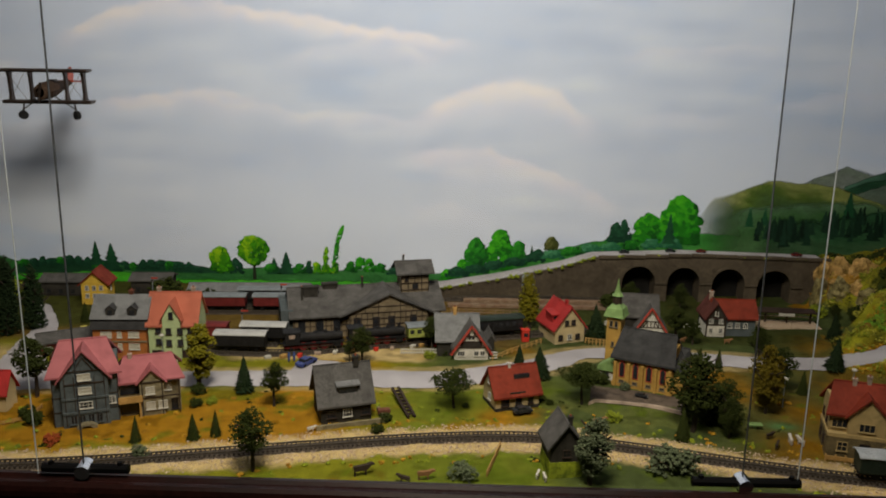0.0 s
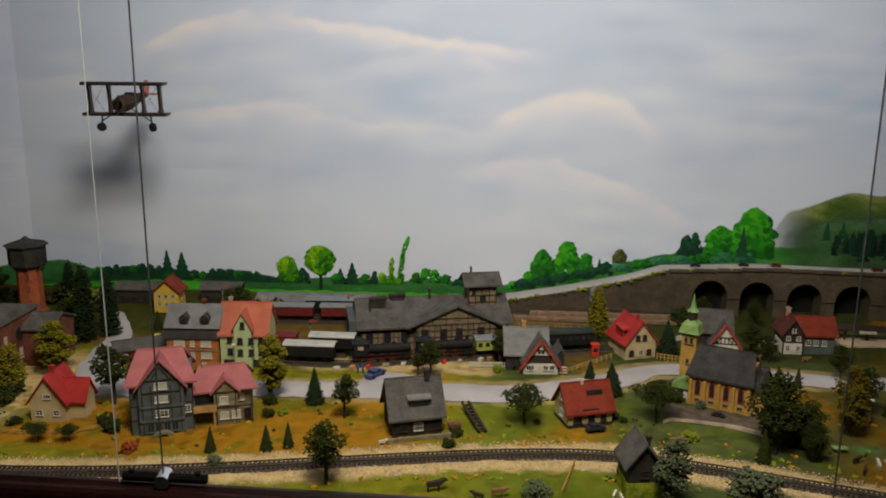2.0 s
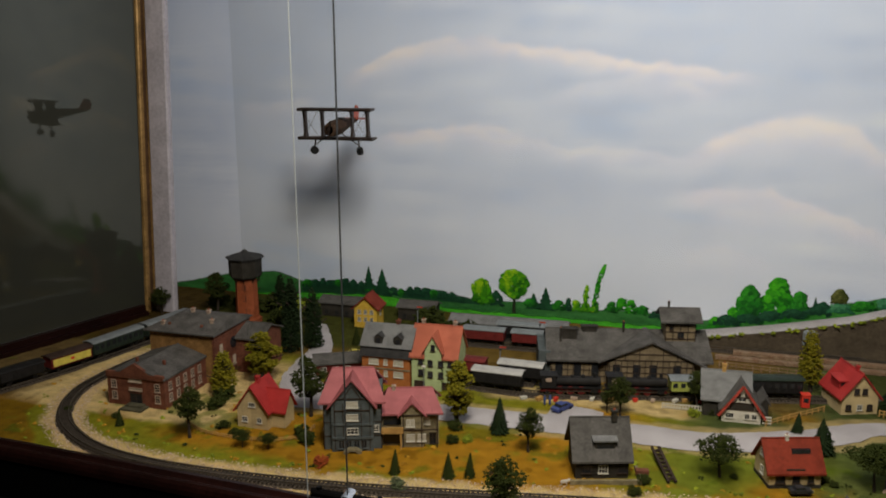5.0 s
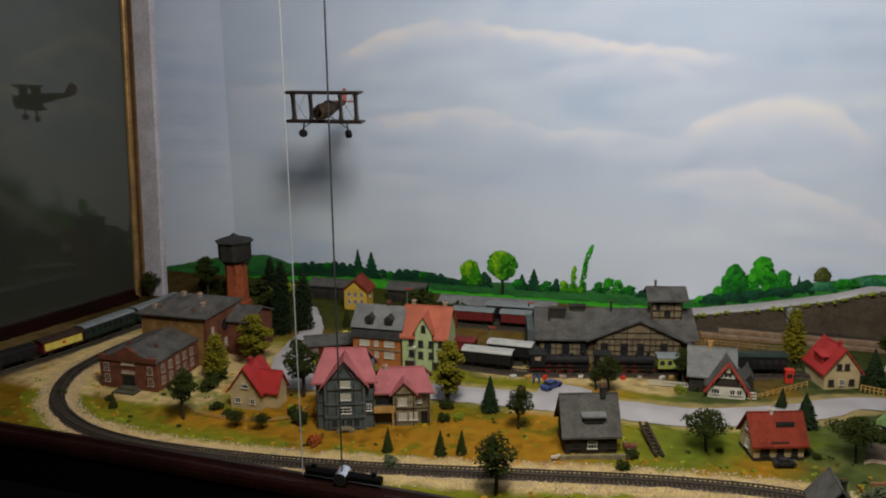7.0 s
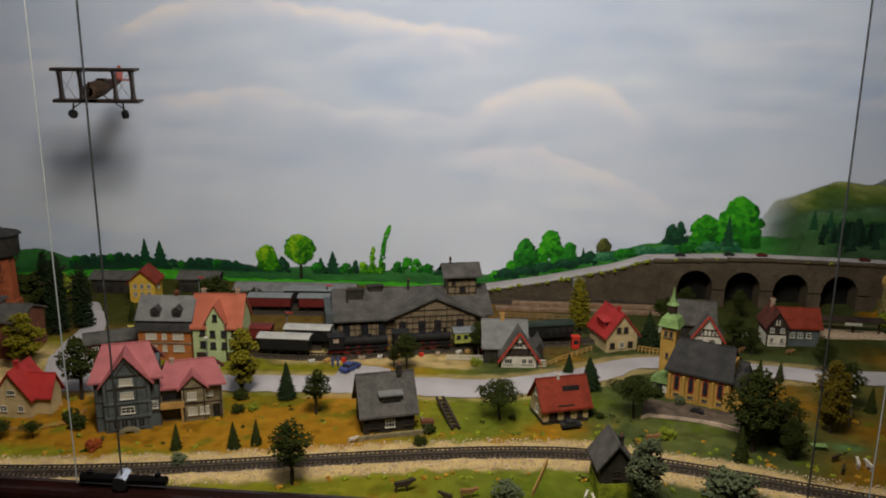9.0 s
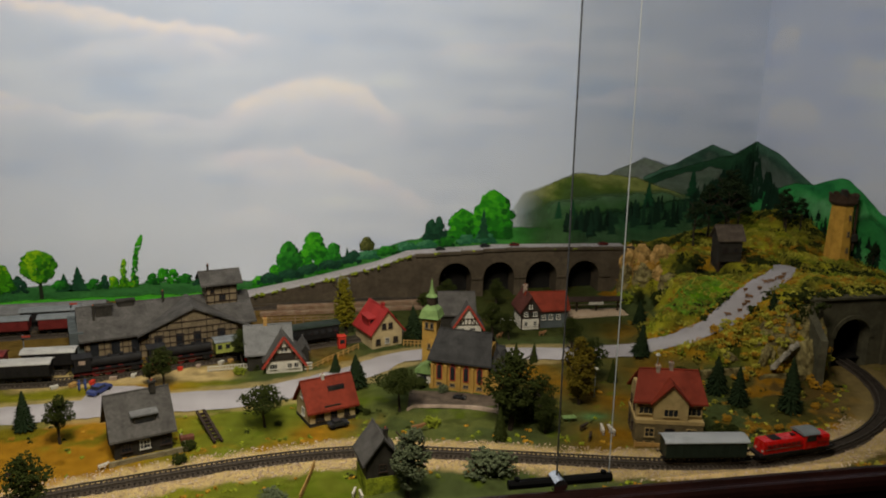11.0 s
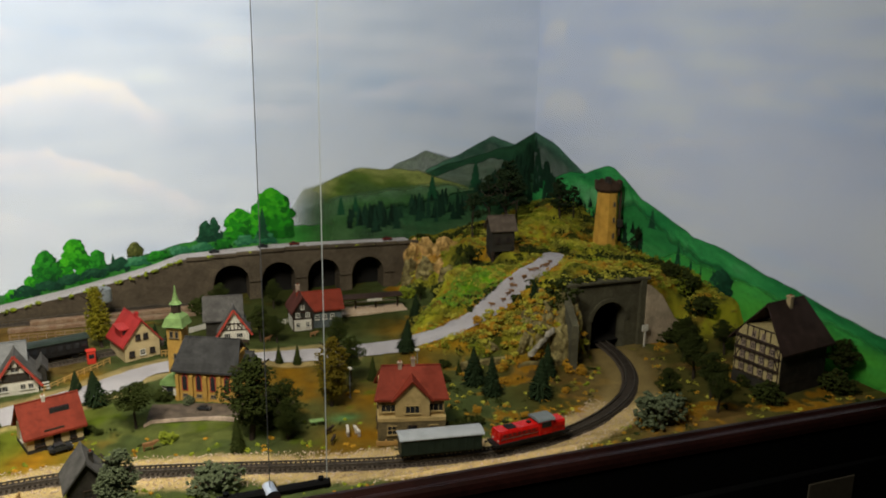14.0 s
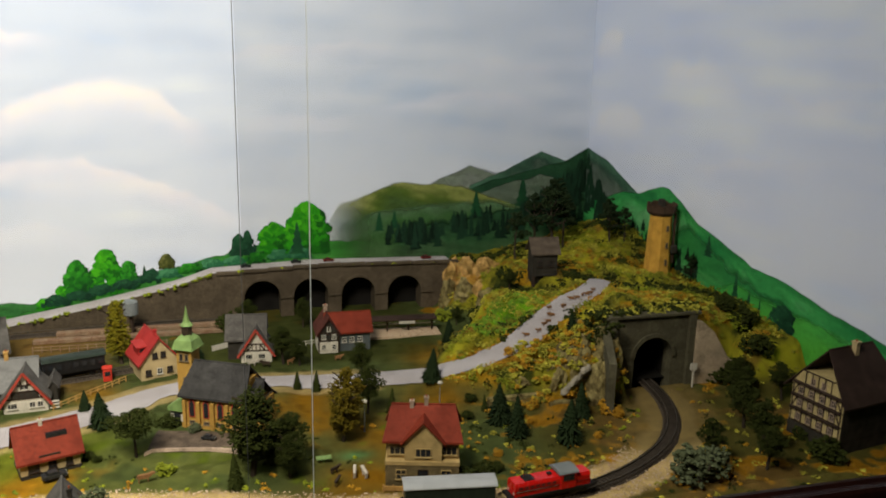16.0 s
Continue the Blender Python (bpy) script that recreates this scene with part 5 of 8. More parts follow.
# brick station building on the curve: low wing, main house, side wing
h = thing("brick_station", "red-brown brick station building with grey hipped roofs", "station", pose(-1.113, 0.302, 0, 0, 0, 2))
volume(h, 0, 0, 0.134, 0.15, 0.064, 0.085, "y", "brick", "grey_roof", 0.002)
bm = bmesh.new()
prism(bm, [(0.0, 0.06), (0.0, 0.071), (0.034, 0.071), (0.044, 0.079), (0.067, 0.092), (0.090, 0.079), (0.100, 0.071), (0.134, 0.071), (0.134, 0.06)], -0.003, 0.004, "y")
part("parapet", bm, "brick", h)
for u in (0.016, 0.118):
    for z in (0.036, 0.012):
        window(h, "front", u, z, 0.012, 0.017, bars=(1, 2), pane="pane", frame="chimney")
for u in (0.02, 0.046, 0.072, 0.098, 0.124):
    for z in (0.036, 0.012):
        window(h, "right", u, z, 0.011, 0.017, W=0.134, bars=(1, 2), pane="pane", frame="chimney")
window(h, "front", 0.067, 0.002, 0.028, 0.026, frame="timber", name="door")
for z in (0.052, 0.034):
    window(h, "front", 0.067, z, 0.03, 0.006, bars=(2, 0), pane="pale_pane", frame="chimney")
part("steps", boxed((0.045, 0.095, -0.028, 0, 0, 0.004), (0.052, 0.087, -0.016, 0, 0.004, 0.008)), "portal", h, "grey entrance steps")
part("main_wall", boxed((-0.004, 0.152, 0.152, 0.30, 0, 0.114)), "station_wall", h, "tan upper house wall")
bm = bmesh.new()
prism(bm, [(0.143, 0.113), (0.226, 0.135), (0.309, 0.113), (0.309, 0.110), (0.143, 0.110)], -0.014, 0.162, "x", {1: 0.05}, {1: 0.004})
part("roof", bm, "grey_roof", h)
bm = bmesh.new()
prism(bm, [(0.150, 0.0), (0.302, 0.0), (0.302, 0.111), (0.226, 0.134), (0.150, 0.111)], 0.152, 0.158, "x")
part("brick_gable", bm, "brick", h, "brick gable wall with a round window")
for u in (0.175, 0.226, 0.275):
    for z in (0.022, 0.062):
        if (u, z) != (0.226, 0.062):
            window(h, "right", u, z, 0.012, 0.022, W=0.158, bars=(1, 2), pane="pale_pane", frame="chimney")
bm = bmesh.new()
beam(bm, (0.1575, 0.226, 0.074), (0.1595, 0.226, 0.074), 0.013, 18)
part("round_window", bm, "pane", h)
volume(h, 0.156, 0.235, 0.062, 0.10, 0.082, 0.104, "x", "brick", "grey_roof", 0.006, wall_name="rear_wing")
for u, v, z in ((0.02, 0.17, 0.128), (0.06, 0.226, 0.144), (0.10, 0.226, 0.143), (0.13, 0.19, 0.134)):
    chimney(h, u, v, 0.112, z, 0.007)
for u, v in ((0.035, 0.172), (0.115, 0.172), (0.135, 0.26)):
    part("roof_vent", boxed((u - 0.003, u + 0.003, v - 0.003, v + 0.003, 0.112, 0.125), bevel=0.001), "brick", h)
for u in (0.035, 0.10):
    part("roof_vent", boxed((u - 0.003, u + 0.003, 0.05, 0.056, 0.066, 0.084), bevel=0.001), "brick", h)

# water tower
h = thing("water_tower", "octagonal brick water tower with a dark timber tank", "tower", pose(-1.146, 0.885, 0))
bm = bmesh.new()
lathe(bm, [(0.038, 0), (0.038, 0.012), (0.031, 0.016), (0.0285, 0.130)], 8, turn=0.39)
part("shaft", bm, "red_brick", h)
bm = bmesh.new()
lathe(bm, [(0.030, 0.122), (0.042, 0.128), (0.044, 0.132), (0.0445, 0.180)], 8, turn=0.39)
part("tank", bm, "dark_wall", h, "dark boarded tank")
bm = bmesh.new()
lathe(bm, [(0.051, 0.178), (0.052, 0.181), (0.012, 0.193), (0.004, 0.200)], 8, turn=0.39)
part("roof", bm, "dark_roof", h)
for z in (0.03, 0.065, 0.095):
    w = window(h, "front", 0.010, z, 0.009, 0.014, y=-0.0262, frame="brick")
for k in range(8):
    a = 0.39 + k * math.pi / 4
    bm = bmesh.new()
    beam(bm, (0.027 * math.cos(a), 0.027 * math.sin(a), 0.112), (0.040 * math.cos(a), 0.040 * math.sin(a), 0.129), 0.0016)
    part("bracket", bm, "timber", h)

# grey house, small front shed
h = thing("slate_cottage", "dark stone cottage with a steep grey slate roof", "house", pose(-0.150, 0.280, 0, 0, 0, 19))
volume(h, 0, 0, 0.088, 0.076, 0.034, 0.094, "x", "dark_wall", "grey_roof", 0.007)
shed_dormer(h, 0.032, 0.066, 0.006, 0.046, 0.064, 0.026, "dark_wall", "light_roof")
for u in (0.018, 0.046, 0.078):
    window(h, "front", u, 0.010, 0.016, 0.015, bars=(2, 1), pane="pane", frame="white_timber" if u == 0.046 else "timber")
chimney(h, 0.068, 0.034, 0.088, 0.108, 0.009, "dark_wall")
part("low_wall", boxed((-0.012, 0.11, -0.022, -0.017, 0, 0.008), (0.105, 0.11, -0.022, 0.03, 0, 0.008)), "stone_wall", h)
h = thing("garden_shed", "small dark timber shed with a steep grey roof", "shed", pose(0.224, 0.112, 0, 0, 0, 8))
volume(h, 0, 0, 0.050, 0.055, 0.050, 0.090, "y", "dark_wall", "grey_roof", 0.006)
part("plinth", boxed((-0.001, 0.051, -0.001, 0.056, 0, 0.026)), "leaf_lime", h, "moss-green lower wall")
chimney(h, 0.034, 0.02, 0.074, 0.092, 0.006, "dark_wall")
window(h, "front", 0.025, 0.034, 0.012, 0.012, frame="timber")

# bungalow with the red roof
h = thing("bungalow", "cream bungalow with a long red roof and dark skylights", "house", pose(0.153, 0.347, 0, 0, 0, 19))
volume(h, 0, 0, 0.084, 0.062, 0.028, 0.074, "x", "cream_wall", "red_roof", 0.006)
part("skylight", boxed((0.040, 0.070, 0.014, 0.024, 0.052, 0.0605)), "pane", h, "long dark skylight")
part("snow_guard", boxed((0.026, 0.056, -0.003, -0.001, 0.0315, 0.0345)), "timber", h)
for u, w in ((0.018, 0.016), (0.044, 0.012), (0.068, 0.010)):
    window(h, "front", u, 0.009, w, 0.013, frame="timber")
window(h, "left", 0.03, 0.012, 0.012, 0.014)
window(h, "left", 0.034, 0.042, 0.012, 0.012)
part("plinth", boxed((-0.001, 0.085, -0.0012, 0.063, 0, 0.006)), "dark_wall", h)
chimney(h, 0.036, 0.030, 0.062, 0.080, 0.005, "white_wall")

# white gabled house
h = thing("white_gabled_house", "white half-timbered house with red bargeboards and grey roofs", "house", pose(0.078, 0.601, 0, 0, 0, 4.5))
volume(h, -0.034, 0.022, 0.085, 0.07, 0.036, 0.084, "x", "dark_wall", "light_roof", 0.006)
volume(h, 0, 0, 0.071, 0.062, 0.026, 0.077, "y", "white_wall", "grey_roof", 0.007)
timbers(h, [(0.003, 0.027, 0.068, 0.027), (0.014, 0.040, 0.057, 0.040), (0.024, 0.052, 0.047, 0.052)] + [(u, 0.027, u, 0.041) for u in (0.016, 0.026, 0.0355, 0.045, 0.055)] + [(0.03, 0.041, 0.03, 0.06), (0.041, 0.041, 0.041, 0.06)], r=0.0016)
part("gable_boards", boxed((0.013, 0.058, -0.0008, 0.001, 0.028, 0.039)), "dark_wall", h)
bm = bmesh.new()
for s in (-1, 1):
    beam(bm, (0.0355 + s * 0.043, -0.0075, 0.014), (0.0355, -0.0075, 0.0765), 0.003)
part("bargeboard", bm, "red_timber", h, "red bargeboards")
chimney(h, 0.004, 0.058, 0.072, 0.098, 0.007, "yellow_timber")
for u in (0.014, 0.046, 0.059):
    window(h, "front", u, 0.009, 0.016 if u < 0.02 else 0.010, 0.011, bars=(2 if u < 0.02 else 1, 0))
window(h, "front", 0.0355, 0.044, 0.013, 0.008, bars=(1, 0))
volume(h, 0.072, 0.020, 0.014, 0.05, 0.034, 0.050, "y", "dark_wall", "grey_roof", 0.004, wall_name="annex")
part("tie_stack", boxed(*[(0.074, 0.090, -0.004, -0.002, z, z + 0.0025) for z in (0.004, 0.010, 0.016)]), "white_timber", h)

# bright red roofed house
h = thing("red_gabled_house", "cream house with a bright red roof and dormer", "house", pose(0.300, 0.706, 0, 0, 0, 20))
volume(h, 0, 0, 0.072, 0.082, 0.034, 0.086, "y", "cream_wall", "bright_red_roof", 0.006)
for u in (0.014, 0.036, 0.056):
    window(h, "front", u, 0.009, 0.011, 0.012, frame="timber" if u != 0.036 else "white_timber")
for u in (0.028, 0.044):
    window(h, "front", u, 0.042, 0.010, 0.012, frame="timber")
shed_dormer(h, 0.002, 0.016, 0.02, 0.048, 0.062, 0.034, "bright_red_roof", "bright_red_roof")
chimney(h, 0.036, 0.02, 0.08, 0.095, 0.006, "bright_red_roof")

# church on its terrace
h = thing("church", "yellow brick church with a dark roof and green copper spire", "church", pose(0.384, 0.469, 0.007, 0, 0, -28))
volume(h, 0, 0, 0.112, 0.076, 0.059, 0.108, "x", "ochre_wall", "dark_roof", 0.006, hip=0.010)
part("plinth", boxed((-0.002, 0.114, -0.002, 0.078, -0.006, 0.008)), "ochre_wall", h)
for i in range(5):
    u = 0.004 + i * 0.0260
    part("buttress", boxed((u - 0.003, u + 0.003, -0.005, 0, 0, 0.050), bevel=0.0008), "ochre_wall", h)
for i in range(4):
    u = 0.0170 + i * 0.0260
    bm = bmesh.new()
    prism(bm, [(-0.0055, 0.0), (0.0055, 0.0), (0.0055, 0.026), (0.004, 0.031), (0.0, 0.034), (-0.004, 0.031), (-0.0055, 0.026)], -0.0012, 0.001, "y")
    fr = part("window", bm, "red_timber", h)
    fr.matrix_local = pose(u, 0, 0.020)
    bm = bmesh.new()
    prism(bm, [(-0.004, 0.002), (0.004, 0.002), (0.004, 0.025), (0.0, 0.031), (-0.004, 0.025)], -0.0018, 0.001, "y")
    part("pane", bm, "pane", fr)
    window(h, "front", u, 0.008, 0.010, 0.006, frame="tan_wall", bars=(1, 0))
t = part("tower", boxed((-0.031, -0.003, 0.041, 0.069, 0, 0.121)), "ochre_wall", h)
part("belfry_cornice", boxed((-0.0325, -0.0015, 0.0395, 0.0705, 0.1205, 0.1235)), "copper", t, "green copper cornice")
for z, w, hh in ((0.090, 0.007, 0.013), (0.050, 0.006, 0.010)):
    for u in ((-0.022, -0.012) if z > 0.08 else (-0.017,)):
        window(h, "front", u, z + 0.012, w, hh, y=0.041, frame="tan_wall", bars=(0, 0))
    for u in ((0.050, 0.060) if z > 0.08 else (0.055,)):
        window(h, "left", u, z + 0.012, w, hh, x=-0.031, frame="tan_wall", bars=(0, 0))
bm = bmesh.new()
lathe(bm, [(0.0285, 0.123), (0.0265, 0.127), (0.0215, 0.139), (0.0105, 0.147)], 4, (-0.017, 0.055), math.pi / 4)
part("helm", bm, "copper", t, "green copper helm roof")
bm = bmesh.new()
lathe(bm, [(0.0090, 0.145), (0.0090, 0.164)], 8, (-0.017, 0.055))
part("lantern", bm, "timber", t)
bm = bmesh.new()
lathe(bm, [(0.0115, 0.163), (0.0060, 0.169), (0.0038, 0.178), (0.0006, 0.197)], 8, (-0.017, 0.055))
part("spire", bm, "copper", t, "slender green spire")
part("porch", (lambda bm: (prism(bm, [(-0.034, 0.022), (-0.003, 0.022), (-0.003, 0.038), (-0.010, 0.046), (-0.034, 0.030)], 0.008, 0.039, "y"), bm)[1])(bmesh.new()), "copper", h, "small green-roofed porch")
volume(h, 0.112, 0.010, 0.026, 0.056, 0.050, 0.086, "x", "ochre_wall", "dark_roof", 0.004, hip=0.026, wall_name="chancel")
part("porch_wall", boxed((-0.032, -0.004, 0.012, 0.039, 0, 0.024)), "white_wall", h)
part("porch_door", boxed((-0.024, -0.012, 0.0105, 0.013, 0, 0.018)), "pane", h)

# half-timbered cottages beyond the church
h = thing("half_timbered_cottage", "white half-timbered cottage with red bargeboards", "house", pose(0.492, 0.765, 0, 0, 0, -6))
volume(h, -0.028, 0.02, 0.075, 0.07, 0.045, 0.088, "x", "dark_wall", "grey_roof", 0.006)
volume(h, 0, 0, 0.062, 0.055, 0.024, 0.072, "y", "white_wall", "grey_roof", 0.006)
timbers(h, [(0.004, 0.026, 0.058, 0.026), (0.014, 0.040, 0.048, 0.040)] + [(u, 0.026, u, 0.042) for u in (0.014, 0.023, 0.031, 0.039, 0.048)] + [(0.014, 0.026, 0.023, 0.040), (0.048, 0.026, 0.039, 0.040)])
bm = bmesh.new()
for s in (-1, 1):
    beam(bm, (0.031 + s * 0.038, -0.0065, 0.014), (0.031, -0.0065, 0.0725), 0.0028)
part("bargeboard", bm, "red_timber", h, "red bargeboards")
for u in (0.016, 0.042):
    window(h, "front", u, 0.008, 0.014, 0.011, bars=(2, 0))
h = thing("red_roofed_inn", "half-timbered inn with a red roof and grey side wall", "house", pose(0.656, 0.784, 0, 0, 0, -1))
volume(h, 0.02, 0.006, 0.092, 0.062, 0.044, 0.079, "x", "grey_wall", "red_roof", 0.006)
volume(h, 0, 0, 0.042, 0.07, 0.042, 0.081, "y", "dark_wall", "inn_roof", 0.006)
part("ground_floor", boxed((-0.001, 0.043, -0.001, 0.06, 0, 0.026)), "white_wall", h)
timbers(h, [(0.0, 0.028, 0.042, 0.028), (0.0, 0.046, 0.042, 0.046), (0.0, 0.0, 0.0, 0.046), (0.042, 0, 0.042, 0.046), (0.021, 0.046, 0.021, 0.08)], r=0.002)
for u in (0.010, 0.032):
    window(h, "front", u, 0.009, 0.009, 0.011, y=-0.001)
    window(h, "front", u, 0.032, 0.009, 0.010)
window(h, "front", 0.021, 0.050, 0.008, 0.010, pane="pale_pane")
for u in (0.055, 0.072, 0.09):
    window(h, "front", u, 0.020, 0.010, 0.012, y=0.006)
chimney(h, 0.02, 0.05, 0.07, 0.094, 0.008, "chimney")

# two-storey house with the red roof by the front track
h = thing("red_roofed_villa", "cream two-storey house with a red roof and central gable", "house", pose(0.684, 0.214, 0, 0, 0, -15.5))
volume(h, 0, 0, 0.108, 0.064, 0.073, 0.117, "x", "villa_plaster", "red_roof", 0.007, hip=0.012)
cross_gable(h, 0.055, 0.056, 0.072, 0.107, -0.0085, 0.044, "villa_plaster", "red_roof", 0.006)
part("ground_floor", boxed((-0.0012, 0.1092, -0.0098, 0.065, 0, 0.036)), "villa_stone", h, "tan stone ground floor")
part("string_course", boxed((-0.002, 0.110, -0.0106, 0.065, 0.036, 0.042)), "villa_plaster", h)
for u in (0.022, 0.090):
    window(h, "front", u, 0.013, 0.016, 0.016, y=-0.0098, bars=(1, 1), frame="villa_plaster", pane="pane")
for u in (0.016, 0.055, 0.094):
    window(h, "front", u, 0.049, 0.024, 0.014, y=-0.0085 if u == 0.055 else 0, bars=(2, 0), frame="villa_plaster")
window(h, "front", 0.055, 0.003, 0.016, 0.026, y=-0.0098, frame="timber", name="door")
for u in (0.018, 0.048):
    for z in (0.014, 0.050):
        window(h, "left", u, z, 0.010, 0.014, x=-0.0012 if z < 0.04 else 0, frame="timber")
for u, v, z in ((0.036, 0.030, 0.124), (0.058, 0.033, 0.129)):
    chimney(h, u, v, 0.105, z, 0.006)
fc = part("fence", boxed((-0.004, 0.114, -0.026, -0.024, 0.002, 0.009), *[(u, u + 0.002, -0.0275, -0.024, 0, 0.012) for u in np.linspace(-0.004, 0.112, 9)]), "yellow_timber", h)

# big half-timbered farmhouse in the corner
h = thing("farmhouse", "large half-timbered farmhouse with a sweeping dark brown roof", "house", pose(1.430, 0.126, 0, 0, 0, 10))
volume(h, 0, 0, 0.135, 0.104, 0.088, 0.168, "x", "timbered_wall", "brown_roof", 0.011, hip=0.024)
tl = []
for z in (0.026, 0.050, 0.074, 0.098, 0.122):
    half = 0.052 * (1 if z < 0.10 else (0.172 - z) / 0.080)
    tl.append((0.052 - half, z, 0.052 + half, z))
for u in np.linspace(0.003, 0.101, 10):
    tl.append((u, 0.026, u, 0.098))
for u in np.linspace(0.026, 0.078, 5):
    tl.append((u, 0.098, u, 0.122))
tl += [(0.003, 0.050, 0.014, 0.074), (0.101, 0.050, 0.090, 0.074), (0.003, 0.074, 0.014, 0.098), (0.101, 0.074, 0.090, 0.098)]
timbers(h, tl, face="side", x=-0.0004, r=0.0013)
for z in (0.048, 0.072, 0.096):
    part("jetty", boxed((-0.005, -0.001, 0.002, 0.102, z, z + 0.0045)), "timber", h)
for u in (0.019, 0.041, 0.063, 0.085):
    for z in (0.031, 0.056, 0.079, 0.102):
        if z < 0.10 or 0.03 < u < 0.07:
            window(h, "left", u, z, 0.009, 0.012, pane="pane", frame="chimney")
part("ground_floor", boxed((-0.001, 0.136, -0.001, 0.105, 0, 0.024)), "dark_wall", h)
for u in (0.012, 0.03, 0.078):
    window(h, "left", u, 0.006, 0.010, 0.012, x=-0.001, frame="yellow_timber")
# dark sheet paints the shade of the side turned away from the lamp
part("side_boards", boxed((0.001, 0.134, -0.0016, 0.001, 0.024, 0.080)), "dark_wall", h, "dark sheet painting the shade on the long side")
for u in (0.045, 0.100):
    part("roof_hatch", boxed((u, u + 0.006, 0.012, 0.018, 0.104, 0.113)), "white_wall", h)
chimney(h, 0.070, 0.045, 0.14, 0.178, 0.009, "cream_wall")

# long station shed with a tower
h = thing("engine_shed", "long half-timbered engine shed with a grey roof and tower", "shed", pose(-0.300, 0.700, 0, 0, 0, 14.5))
volume(h, 0.022, 0, 0.335, 0.15, 0.053, 0.099, "x", "tan_wall", "grey_roof", 0.010)
bm = bmesh.new()
prism(bm, [(0.145, 0.0), (0.325, 0.0), (0.325, 0.054), (0.235, 0.0945), (0.145, 0.056)], -0.012, 0.03, "y")
part("gable", bm, "tan_wall", h)
bm = bmesh.new()
prism(bm, [(0.122, 0.053), (0.235, 0.1012), (0.352, 0.046), (0.352, 0.043), (0.235, 0.0972), (0.122, 0.050)], -0.02, 0.085, "y")
part("gable_roof", bm, "grey_roof", h)
timbers(h, [(u, 0, u, 0.056) for u in np.linspace(0.147, 0.323, 15)] + [(0.145, z, 0.325, z) for z in (0.014, 0.028, 0.042, 0.056)] + [(0.18, 0.056, 0.18, 0.068), (0.21, 0.056, 0.21, 0.080), (0.26, 0.056, 0.26, 0.080), (0.29, 0.056, 0.29, 0.068), (0.18, 0.070, 0.29, 0.070)], y=-0.0124, r=0.0011)
timbers(h, [(u, 0, u, 0.050) for u in np.linspace(0.024, 0.14, 11)] + [(0.022, z, 0.145, z) for z in (0.014, 0.028, 0.042)], r=0.0011)
for u in (0.162, 0.205, 0.240, 0.290):
    part("door", boxed((u - 0.008, u + 0.008, -0.0135, -0.011, 0.002, 0.046)), "pane", h, "dark doorway")
for u in (0.040, 0.080, 0.118):
    part("door", boxed((u - 0.008, u + 0.008, -0.0015, 0.001, 0.002, 0.042)), "pane", h, "dark doorway")
for u, v in ((0.065, 0.052), (0.110, 0.072)):
    part("roof_vent", boxed((u - 0.016, u + 0.016, v - 0.007, v + 0.007, 0.08, 0.104), (u - 0.019, u + 0.019, v - 0.009, v + 0.009, 0.104, 0.1075)), "dark_wall", h, "raised roof ventilator")
chimney(h, 0.045, 0.04, 0.07, 0.110, 0.005, "dark_wall")
chimney(h, 0.185, 0.068, 0.09, 0.118, 0.005, "dark_wall")
volume(h, 0.272, 0.045, 0.066, 0.050, 0.130, 0.152, "x", "tan_wall", "grey_roof", 0.012, wall_name="tower")
timbers(h, [(u, 0.06, u, 0.124) for u in np.linspace(0.273, 0.337, 5)] + [(0.272, z, 0.338, z) for z in (0.072, 0.088, 0.104, 0.120)], y=0.0445, r=0.0012)
window(h, "front", 0.306, 0.090, 0.014, 0.015, y=0.045, frame="timber", bars=(0, 0))
window(h, "front", 0.285, 0.109, 0.008, 0.008, y=0.045, frame="timber", bars=(0, 0))
chimney(h, 0.282, 0.07, 0.14, 0.166, 0.004, "dark_wall")
part("side_wall", boxed((-0.004, 0.0215, 0.008, 0.13, 0, 0.066)), "grey_wall", h, "grey boarded annex")


# viaduct, ramp and tunnel mouth
def arch_wall(bm, x0, x1, top, arches, y0, y1, step=0.006):
    """A masonry wall from x0 to x1 with arched openings (middle, width, crown)."""
    xs = set(np.arange(x0, x1, step).round(4)) | {x1}
    for c, w, _ in arches:
        xs |= {round(c - w / 2 * math.cos(a), 5) for a in np.linspace(0, math.pi, 19)}
    xs = sorted(xs)
    for a, b in zip(xs, xs[1:]):
        m, zs = (a + b) / 2, [-0.02, -0.02]
        for c, w, crown_z in arches:
            if abs(m - c) < w / 2:
                zs = [crown_z - w / 2 + math.sqrt(max(0, (w / 2) ** 2 - (q - c) ** 2)) for q in (a, b)]
        bm_v = [bm.verts.new(p) for p in ((a, y0, zs[0]), (b, y0, zs[1]), (b, y1, zs[1]), (a, y1, zs[0]), (a, y0, top(a)), (b, y0, top(b)), (b, y1, top(b)), (a, y1, top(a)))]
        for f in ((0, 1, 5, 4), (2, 3, 7, 6), (4, 5, 6, 7), (3, 2, 1, 0), (1, 2, 6, 5), (3, 0, 4, 7)):
            bm.faces.new([bm_v[i] for i in f])


def deck(x):
    return float(np.interp(x, (-0.06, 0.0, 0.18, 0.36, 0.44, 0.67, 1.06), (0.006, 0.016, 0.048, 0.088, 0.114, 0.124, 0.116)))


